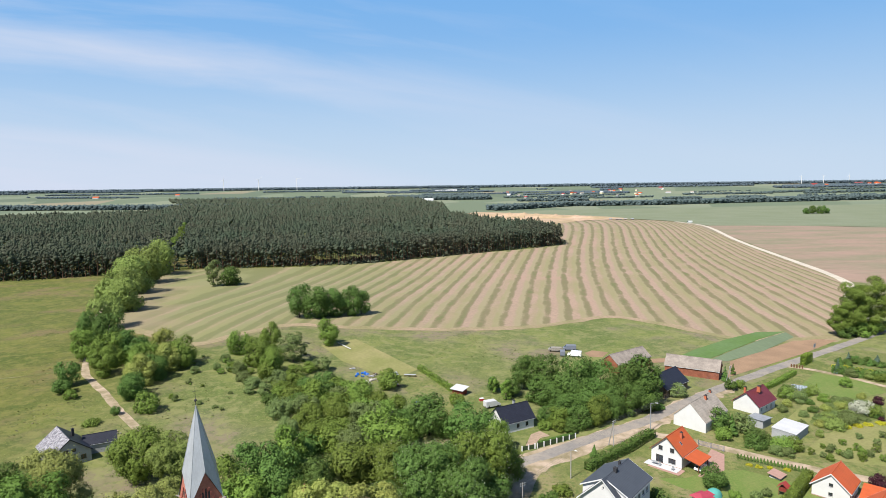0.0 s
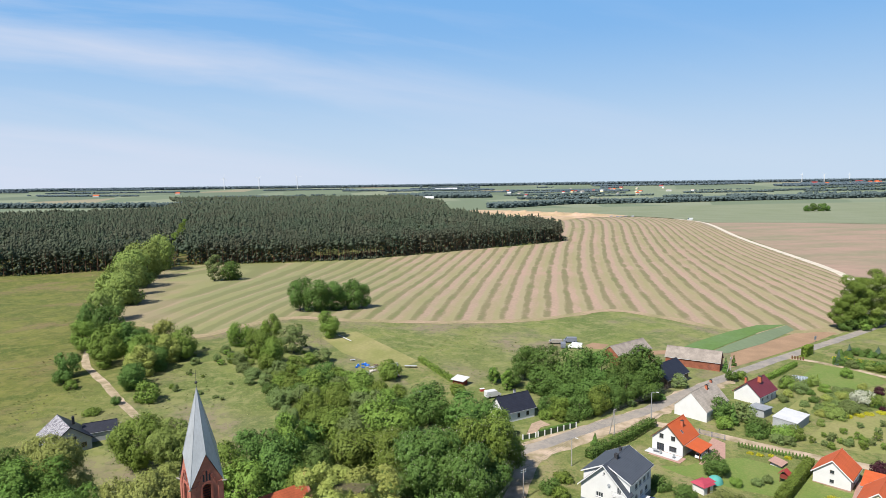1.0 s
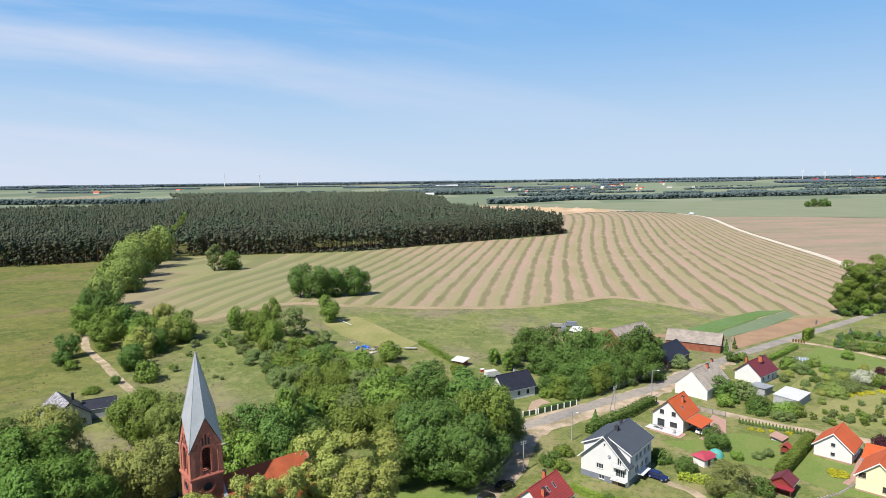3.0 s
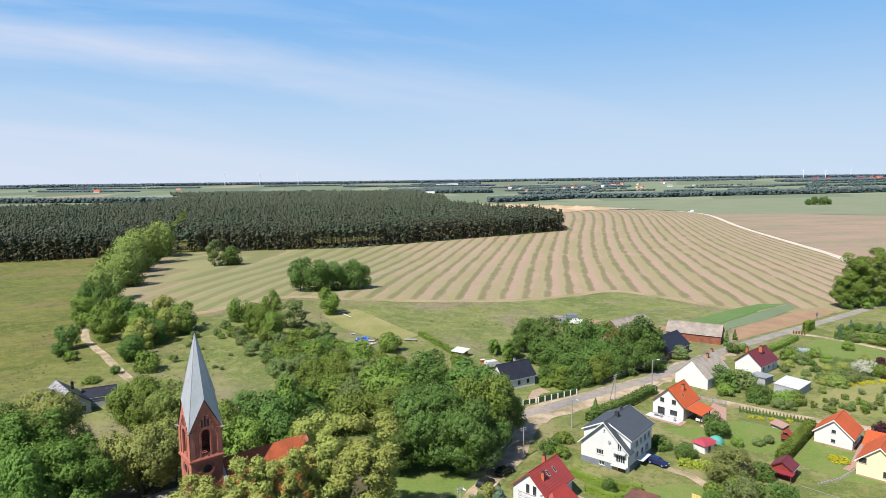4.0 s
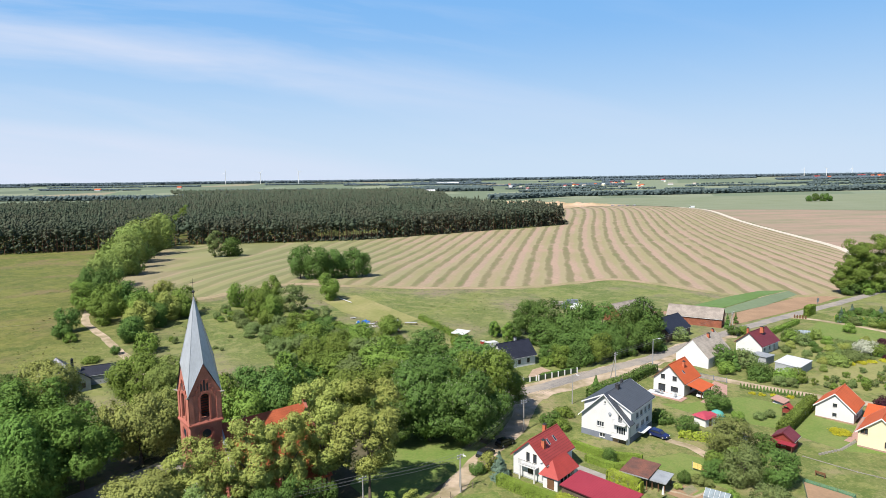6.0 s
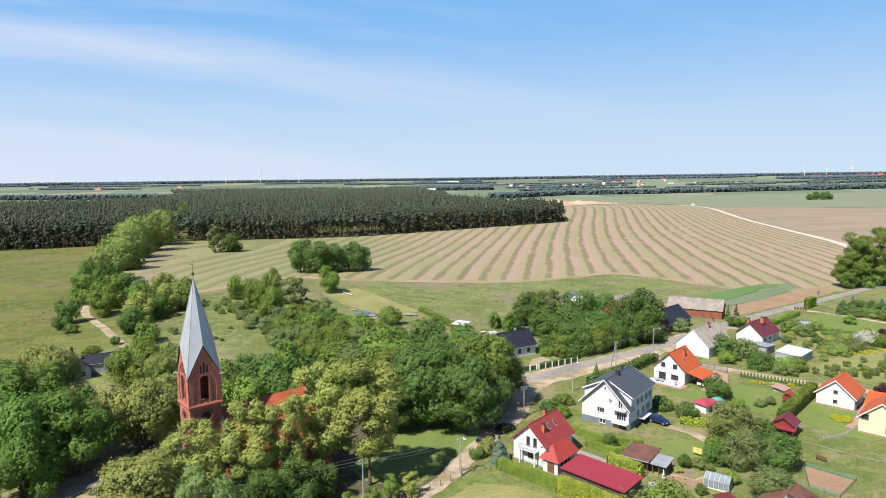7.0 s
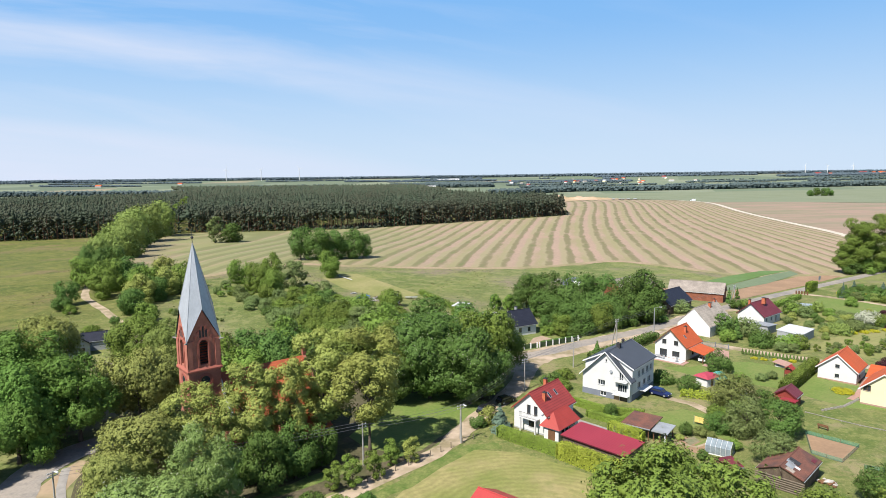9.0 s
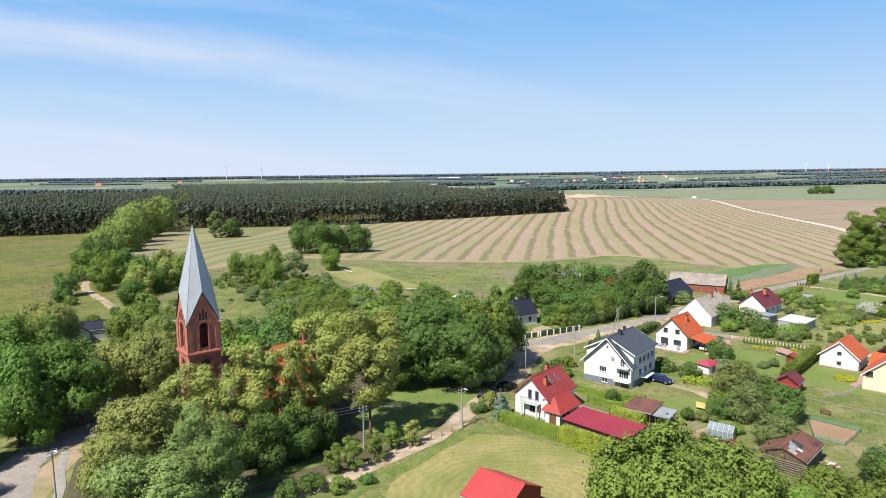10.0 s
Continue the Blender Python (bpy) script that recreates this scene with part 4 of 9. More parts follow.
# name: lobes, leaves, leaf size, middle height, spread, lobe radius, lowest lobe
SHAPES = {
    "vast": (30, 36000, 0.0098, 0.50, (0.34, 0.34, 0.34), (0.10, 0.175), 0.18),
    "wide": (34, 50000, 0.0088, 0.48, (0.34, 0.34, 0.34), (0.09, 0.16), 0.14),
    "big": (22, 30000, 0.0115, 0.53, (0.31, 0.31, 0.33), (0.13, 0.21), 0.18),
    "high": (30, 23000, 0.0120, 0.60, (0.33, 0.33, 0.35), (0.08, 0.145), 0.30),
    "loose": (34, 23000, 0.0125, 0.50, (0.33, 0.33, 0.42), (0.075, 0.14), 0.07),
    "low": (26, 30000, 0.0115, 0.52, (0.31, 0.31, 0.40), (0.10, 0.17), 0.13),
    "mid": (18, 11000, 0.0170, 0.48, (0.29, 0.29, 0.35), (0.15, 0.23), 0.14),
    "dense": (17, 11000, 0.0170, 0.47, (0.29, 0.29, 0.35), (0.15, 0.24), 0.14),
    "shrub": (12, 4000, 0.027, 0.46, (0.28, 0.28, 0.31), (0.17, 0.26), 0.14),
    "airy": (20, 4800, 0.021, 0.50, (0.31, 0.31, 0.42), (0.10, 0.15), 0.08),
}
PLANTS = {}


def plant(shape, variant, mat, x, y, h, w, name, label, category, group="", turn=None):
    """Places a tree or shrub h high and w wide; alike ones share their meshes."""
    tall = min(2.2, max(0.5, round(h / w * 2.5) / 2.5))
    key = (shape, variant, mat.name, name, label, tall)
    yaw = turn if turn is not None else (x * 37.7 + y * 91.3) % 360
    m = pose(x, y, gz(x, y) - 0.05, 0, 0, yaw) @ Matrix.Diagonal((w, w, h, 1))
    if key in PLANTS:
        first = PLANTS[key]
        ob = copy_thing(first, m @ Matrix.Diagonal((*first.scale, 1)).inverted())
        return ob
    e = new(name)
    tagged(e, label, category, group)
    seed = sum(ord(ch) for ch in shape) * 7 + variant * 131
    spec = SHAPES[shape]
    bm = trunk_mesh(seed, 0.28 if shape == "shrub" else 0.6, 0.03 if shape == "shrub" else 0.024)
    part("trunk", bm, M_BARK, e, smooth=True)
    v, f = crown_arrays(seed, int(spec[0] * max(0.7, tall) ** 0.7), int(spec[1] * max(0.7, tall) ** 0.6), spec[2], spec[3], np.array(spec[4]), spec[5], spec[6], 0.0 if shape in ("airy", "high", "loose") else 0.30, 0.95, tall)
    raw("crown", v, f, mat, e)
    e.matrix_world = m
    PLANTS[key] = e
    return e


def grove(rows, shape, mats, name, label, category="tree", group="", grow=1.0):
    for i, (x, y, h, w) in enumerate(rows):
        mat = mats[(i * 7 + int(x * 3)) % len(mats)]
        plant(shape, (i * 5 + int(y)) % 3, mat, x, y, h * grow, w * 1.06 * grow, name, label, category, group)


LIME, GREEN, DARK, GREY = M_LEAF_LIME, M_LEAF, M_LEAF_DARK, M_LEAF_GREY
grove([(-21.2, 105.0, 20.8, 10.6), (-13.4, 102.8, 21.6, 11.0), (-38.8, 92, 15.6, 9.4)], "high", [LIME],
      "linden_tree", "tall yellow-green linden tree in front of the brick church", group="churchyard trees")
# added dark trees in place of the lindens' shaded hanging foliage
grove([(-28.0, 90.0, 9.8, 7), (-24.0, 93.6, 9.4, 6.6), (-20.6, 97.4, 7.6, 5.6), (-33, 91.6, 7.5, 5.5)], "dense", [M_LEAF_DARK], "young_maple", "dark dense tree added as the shaded lower foliage of the lindens", group="churchyard trees")
grove([(-31.2, 95.0, 18.6, 9.4), (-26.4, 97.4, 18.0, 8.0)], "loose", [LIME],
      "linden_tree", "yellow-green linden tree with branches hanging to the ground", group="churchyard trees")
grove([(-80, 122, 19.6, 13)], "big", [M_LEAF_OLIVE], "broadleaf_tree", "tall olive-green tree between the lane and the grey house", group="roadside trees")
grove([(-44.7, 88, 13.7, 12.6), (-44.9, 80, 11.2, 8.6)], "big", [M_LEAF_OLIVE], "linden_tree", "round olive-green linden tree beside the churchyard lane", group="churchyard trees")
grove([(-36.3, 76, 10.5, 15.6), (-32.4, 80, 14.2, 8.2)], "wide", [M_LEAF_CHESTNUT], "chestnut_tree", "broad pale-tipped green chestnut tree by the lane", group="churchyard trees")
grove([(-76.5, 112, 19.2, 18), (-73.3, 104, 17, 16.7), (-66.1, 108, 16, 13.5), (-86, 118, 16.7, 15.8), (-86.5, 110, 16.6, 15.7), (-71.5, 99.5, 12, 13)], "vast", [M_LEAF_MAPLE],
      "maple_tree", "large deep green maple tree over the asphalt lane", group="roadside trees")
grove([(-60.1, 118, 14.4, 14), (-54.8, 122, 13, 9.8)], "big", [M_LEAF_OLIVE], "broadleaf_tree", "full olive-green broadleaf tree beside the church tower", group="churchyard trees")
grove([(-75, 149, 13.2, 14), (-66, 146, 12.5, 10), (-94, 122, 17, 13), (-74, 91, 9.0, 8)], "big", [GREEN, M_LEAF_WILLOW, DARK],
      "broadleaf_tree", "full green broadleaf tree behind the churchyard", group="churchyard trees")
grove([(-42.7, 128, 11.3, 13.7), (-37.4, 135, 13, 13), (-49.4, 132, 12.7, 10.6), (-30.8, 130, 9.5, 9.3), (-39, 152, 11.8, 8), (-45.8, 146, 10.5, 11.7), (-30.3, 142, 9.4, 12.7)], "dense", [DARK, GREEN, GREY],
      "broadleaf_tree", "dense dark green tree behind the church", group="churchyard trees")
grove([(-3.7, 128, 18.3, 14.9), (4.8, 136, 17.2, 17), (12.2, 142, 14, 12), (4.6, 125, 15.7, 12.5), (8, 131, 11, 11), (-8.9, 135, 14.9, 13.3), (-11.8, 125, 10.8, 10)], "big", [GREEN, DARK, GREEN],
      "chestnut_tree", "massive green chestnut tree shading the sandy lane", group="lane trees")
grove([(-20.9, 150, 9.4, 16), (-30.4, 165, 7.9, 14.7), (-16.7, 165, 11.8, 17), (-4.9, 174, 12, 15), (7, 168, 12, 14), (13, 163, 9.5, 9), (-38.4, 160, 6.9, 12.9)], "mid", [GREEN, DARK, GREEN, DARK],
      "broadleaf_tree", "leafy green tree in the thicket behind the lane", group="thicket trees")
grove([(27.5, 213, 12.5, 9.5), (33.5, 208, 13.2, 12.4), (44.5, 205, 14.2, 13.5), (51.5, 203, 13.6, 11), (39.4, 198, 11.5, 13), (57.6, 197, 14.8, 11), (64.8, 199.5, 15.4, 11.5), (62, 192, 10.5, 9), (45, 188, 9, 13), (37, 188, 8, 11), (51, 189, 9, 10), (31.6, 200, 8.3, 12), (53, 199, 8.2, 9), (22.5, 205, 6.5, 6)], "dense", [DARK],
      "roadside_tree", "dark green roadside tree beside the asphalt road", group="roadside trees")
grove([(28.2, 73, 12.3, 21.8), (49.5, 70, 8.6, 16), (39.4, 69, 8.4, 9.4)], "wide", [GREEN], "walnut_tree", "broad bright green garden tree with large leaves", group="garden trees")
grove([(53.8, 108.6, 7.2, 7.6), (59.2, 108.0, 7.0, 7.8), (52.4, 95.9, 6.2, 7.0), (49.3, 110.0, 3.6, 5.0), (63.5, 143.5, 5.7, 6.6), (61, 84, 6.4, 6)], "mid", [DARK, GREY], "fruit_tree", "spreading dark green fruit tree in the garden", group="garden trees")
grove([(56.2, 120.5, 7.6, 9.5)], "mid", [M_LEAF_BROWN], "fruit_tree", "olive-brown leaved garden tree beside the lawn", group="garden trees")
grove([(48.4, 137, 3.1, 5), (52.2, 132, 3.6, 5), (31.7, 117, 3.1, 3), (27, 141, 2.4, 5), (23.2, 136, 3, 5), (25, 133, 2.6, 4), (60, 128, 3, 4), (64, 122, 3.5, 5)], "shrub", [GREEN, DARK], "garden_shrub", "rounded green garden shrub on the lawn", "shrub", "garden shrubs")
grove([(79.9, 178, 6.3, 7), (86, 176, 5.5, 7), (87, 169, 4, 7), (91, 164, 4, 7), (84.5, 165.5, 3.6, 6), (93.5, 163.5, 4, 5), (78, 171, 3.6, 5), (115, 204, 4.5, 8), (99, 212.4, 3.6, 4.4), (103, 214, 3.2, 4), (78, 206, 4.5, 6.5), (67, 194, 3, 5)], "shrub", [GREEN, GREY, DARK],
      "garden_bush", "tall green garden bush between the houses", "shrub", "garden shrubs")
grove([(188.0, 285, 25, 15), (199.5, 290, 26, 17), (181.2, 284, 15, 10)], "low", [M_LEAF], "poplar_tree", "huge broad green tree beside the field track", group="field trees")
grove([(-233, 514, 26, 26), (-222, 469, 25, 24), (-207, 419, 23, 24), (-198, 382, 19, 22), (-184, 350, 16, 20), (-176, 347, 17, 17), (-164, 300, 15, 15)], "dense", [M_LEAF_WILLOW], "willow_tree", "bright green willow along the farm track", group="track trees", grow=1.14)
grove([(-157, 277, 14, 14), (-146, 270, 13.7, 14), (-144, 248, 12.7, 11), (-129, 239, 13, 14), (-121, 242, 13, 12), (-112, 247, 12, 12), (-100, 236, 11.4, 12), (-111, 228, 11.7, 12),
       (-103, 231, 10.8, 10), (-125, 226, 11, 10), (-106.5, 215, 10.7, 10), (-104, 221, 9, 9.5), (-105, 206, 7.8, 8), (-102, 202, 8.6, 9)], "dense", [GREEN, DARK, GREEN, LIME], "hedgerow_tree", "rounded green hedgerow tree beside the sandy track", group="track trees")
grove([(-132, 216, 8.7, 7.7), (-92.8, 191, 6.7, 7.7), (-130, 209, 5, 6.5), (-124, 203, 3.4, 4.5)], "shrub", [DARK, GREEN], "hedgerow_bush", "dense dark green bush beside the sandy track", "shrub", "track trees")
grove([(-82.8, 250, 9.8, 10), (-71.6, 235, 11, 10.5), (-71.7, 255.5, 11.5, 8), (-63, 226.5, 10.6, 10), (-48.5, 263, 11.5, 9)], "dense", [GREEN, GREEN, GREY], "hedgerow_tree", "green hedgerow tree on the meadow slope", group="meadow trees")
grove([(-58.8, 240, 11, 10.7), (-45.5, 230, 5.2, 7.2)], "airy", [GREY], "willow_tree", "thin grey-green willow on the meadow", group="meadow trees")
grove([(-41.3, 211, 6.4, 8.5), (-44, 201, 6.7, 10.8), (-37, 209, 4.9, 7.5), (-27.5, 201, 6.7, 9), (-19, 211, 6, 7.5), (-49, 198.5, 5.6, 9), (-53.4, 201, 4.8, 7), (-56, 208, 4, 6), (-33, 205, 5, 8)], "shrub", [DARK, GREEN, GREEN], "thicket_bush", "dense green bush in the meadow thicket", "shrub", "thicket trees")
grove([(-40, 178, 8.5, 10), (-31.6, 180, 9.5, 11), (-22.7, 176, 9, 11), (-16.4, 178, 8.5, 10), (-11, 176, 6.7, 8), (-34, 167, 8, 10), (-44, 170, 7.4, 6.5), (-25, 160, 8.5, 10), (-50, 188, 5.5, 9), (-43, 190, 6, 9), (-35, 192, 6, 9), (-5, 187, 6, 7)], "dense", [GREEN, GREEN, GREY, DARK], "thicket_tree", "fresh green thicket tree below the meadow", group="thicket trees")
grove([(16.6, 208, 5.9, 3.3), (20, 202.5, 6.7, 3.8), (-62, 262, 6, 4)], "airy", [GREY, GREEN], "young_tree", "slender young tree in the grass", group="meadow trees")
grove([(-73, 315, 17, 13), (-64, 314, 16.5, 14), (-56.6, 318.6, 15, 13), (-48.6, 323, 15.5, 14), (-43, 325, 13, 9)], "dense", [DARK], "field_tree", "dark green tree in a clump on the mown field", group="field clump")
grove([(-266, 628, 22, 10), (-281, 668, 22, 10), (-296, 712, 22, 11), (-318, 770, 23, 12), (-345, 845, 23, 13)], "mid", [M_LEAF], "birch_tree", "fresh green birch beside the ride through the pine forest", group="forest birches")
grove([(-163, 444, 19, 12)], "airy", [GREY], "field_tree", "pale grey-green tree on the mown field", group="field clump")
grove([(-151, 447, 14, 15)], "dense", [DARK], "field_tree", "dark round tree on the mown field", group="field clump")
grove([(846, 1470, 15, 15), (862, 1471, 20, 18), (882, 1472, 20, 20), (897, 1474, 14, 14)], "dense", [DARK], "field_tree", "dark tree clump in the far green field", group="far clump")
grove([(-72, 220, 3.1, 6), (-66, 213, 3.6, 6), (-60, 205, 4.3, 5.5), (-57, 209, 3.9, 4.7), (-76, 227, 4.3, 5), (-85, 240, 3.4, 4.3), (-66, 206, 2.9, 4), (-92, 227, 2.8, 3.6), (-90, 216, 1.4, 2), (-88, 200, 2.3, 2.1), (-79, 197, 1.5, 1.8), (-85, 230, 3, 3)], "shrub", [GREY], "scrub_bush", "low grey-green scrub on the meadow", "shrub", "meadow scrub")
grove([(113, 203, 5.8, 7), (116, 200, 4.7, 7), (124, 207, 4.3, 5.5), (124, 200, 3.8, 5.4), (120, 182, 4.5, 8), (114, 178, 4.3, 8), (131, 187, 5, 6.7), (104, 178, 3.4, 4.8), (106, 172, 3, 3), (109, 158.5, 3.6, 3.5), (105, 158.6, 3, 3.5), (99.5, 157, 2.6, 2.8), (140, 215, 4.7, 5.8), (149, 225.5, 4.2, 6), (154, 223, 4.2, 6), (156, 220, 4, 6)], "shrub", [GREEN, GREY, M_LEAF_WILLOW], "garden_bush", "loose green bush in the large garden", "shrub", "garden shrubs", grow=0.78)
grove([(128.7, 189, 4.5, 6.8)], "shrub", [M_BLOSSOM], "blossom_bush", "white flowering bush in the large garden", "shrub", "garden shrubs")
grove([(101.5, 141, 4.2, 4.6)], "shrub", [M_LEAF_RED], "plum_tree", "dark purple-leaved ornamental tree behind the orange roof", "tree")
grove([(84.5, 130, 0.8, 4.5)], "shrub", [M_LEAF_YEL], "juniper_bush", "low yellow-green juniper on the lawn", "shrub")


def spruce(x, y, h, w, mat, label):
    rng = np.random.default_rng(int(abs(x * 13 + y * 7)))
    e = thing("spruce_tree", x, y, gz(x, y) - 0.05, 0, label, "tree", "conifers")
    part("trunk", tube(bmesh.new(), (0, 0, 0), (0, 0, h * 0.92), 0.03 * w + 0.04, 0.02, 7), M_BARK, e)
    n = 3600
    # whorls of drooping boughs, each a fan of needle sprays
    boughs = 70
    bt = np.sort(rng.random(boughs)) ** 0.8
    ba = rng.uniform(0, 2 * np.pi, boughs)
    bl = (1.02 - bt) * w / 2 * rng.uniform(0.75, 1.12, boughs)
    k = rng.choice(boughs, n, p=(bl + 0.1 * w) / (bl + 0.1 * w).sum())
    u = rng.random(n) ** 0.6
    rad = bl[k] * u
    a = ba[k] + rng.normal(0, 0.28, n)
    z = h * (0.05 + 0.93 * bt[k]) - 0.22 * rad + rng.normal(0, 0.035 * h, n) * (1.1 - bt[k])
    p = np.stack([rad * np.cos(a), rad * np.sin(a), np.clip(z, 0.05, h)], 1)
    nrm = np.stack([np.cos(a) * 0.8, np.sin(a) * 0.8, np.full(n, 0.7)], 1) + rng.normal(size=(n, 3)) * 0.3
    nrm /= np.linalg.norm(nrm, axis=1)[:, None]
    v, f = chips(rng, p, nrm, (0.035 * w + 0.05) * rng.uniform(0.7, 1.3, n))
    raw("crown", v, f, mat, e)
    return e


CANDLES = {}


def add_candles(tree, count):
    """Upright white flower candles over the outside of a chestnut crown."""
    crown = [o for o in tree.children if o.name.startswith("crown")][0]
    if crown.data.name not in CANDLES:
        rng = np.random.default_rng(len(crown.data.vertices))
        co = np.empty(3 * len(crown.data.vertices), np.float32)
        crown.data.vertices.foreach_get("co", co)
        co = co.reshape(-1, 3)[20:]
        mid = np.array([0, 0, 0.5])
        out = np.linalg.norm((co - mid) / [0.5, 0.5, 0.5], axis=1)
        pick = rng.choice(len(co), count, p=np.where((out > 0.8) & (co[:, 2] > 0.35), 1.0, 0.0) / ((out > 0.8) & (co[:, 2] > 0.35)).sum())
        c = co[pick] + (co[pick] - mid) * 0.02
        v = np.stack([c + [0.0045, 0, 0], c + [-0.0025, 0.0038, 0], c + [-0.0025, -0.0038, 0], c + [0, 0, 0.015]], 1).reshape(-1, 3)
        b = 4 * np.arange(count)[:, None]
        CANDLES[crown.data.name] = (v, np.concatenate([b + [0, 1, 3], b + [1, 2, 3], b + [2, 0, 3]], 0))
    v, f = CANDLES[crown.data.name]
    raw("blossom", v, f, M_BLOSSOM, tree, "upright white flower candles")


for ob in [o for o in scene.objects if o.name.startswith("chestnut_tree") and not o.parent]:
    add_candles(ob, 220)
M_BLUESPRUCE = material("blue_spruce_needles", (0.10, 0.15, 0.105), per_object=0.2, **LEAF)
spruce(9.6, 111.4, 5.2, 4.8, M_BLUESPRUCE, "pale blue-green spruce beside the white house")
spruce(81.5, 173.5, 6.5, 4.0, M_LEAF_DARK, "dark spruce in front of the old white house")
spruce(107.5, 229.5, 4.2, 2.4, M_LEAF_DARK, "dark spruce beside the brick barn")
spruce(39.2, 160.2, 3.4, 2.4, M_LEAF_DARK, "small spruce on the road verge")
spruce(146.5, 229.5, 6.0, 3.0, M_BLUESPRUCE, "blue-green spruce in the roadside garden")


# ---------------------------------------------------------------- pine forest and far woods
def inside(poly, x, y):
    hit = False
    for (x0, y0), (x1, y1) in zip(poly, poly[1:] + poly[:1]):
        if (y0 > y) != (y1 > y) and x < (x1 - x0) * (y - y0) / (y1 - y0) + x0:
            hit = not hit
    return hit


OCTA_F = np.array([[0, 2, 4], [2, 1, 4], [1, 3, 4], [3, 0, 4], [2, 0, 5], [1, 2, 5], [3, 1, 5], [0, 3, 5]])
OCTA_V = np.array([[1, 0, 0], [-1, 0, 0], [0, 1, 0], [0, -1, 0], [0, 0, 1], [0, 0, -1]], float)


def clumps(rng, centre, radius, squash=1.0):
    """Many small uneven eight-sided clumps in one pair of arrays."""
    n = len(centre)
    a = rng.uniform(0, 6.28, n)
    rot = np.zeros((n, 3, 3))
    rot[:, 0, 0], rot[:, 0, 1], rot[:, 1, 0], rot[:, 1, 1], rot[:, 2, 2] = np.cos(a), -np.sin(a), np.sin(a), np.cos(a), squash
    v = np.einsum("nij,kj->nki", rot, OCTA_V) * (radius[:, None, None] * rng.uniform(0.7, 1.3, (n, 6, 1))) + centre[:, None]
    f = (6 * np.arange(n)[:, None, None] + OCTA_F[None]).reshape(-1, 3)
    return v.reshape(-1, 3), f


def join_arrays(pairs):
    vs, fs, b = [], [], 0
    for v, f in pairs:
        vs.append(v)
        fs.append(f + b)
        b += len(v)
    return np.concatenate(vs), np.concatenate(fs)


FOREST = [(-1100, 330), (-700, 400), (-345, 485), (-308, 497), (-277, 512), (-222, 541), (-150, 549), (-92, 558), (-54, 578), (38, 641), (134, 709), (140, 760), (120, 860), (61, 1041), (18, 1290), (10, 1600), (0, 2000), (-150, 2850), (-1230, 2850), (-930, 2250), (-790, 1750), (-1150, 1520), (-1500, 1200)]
EDGE = [(-1100, 330), (-700, 400), (-345, 485), (-308, 497), (-277, 512), (-222, 541), (-150, 549), (-92, 558), (-54, 578), (38, 641), (134, 709), (140, 760), (120, 860)]


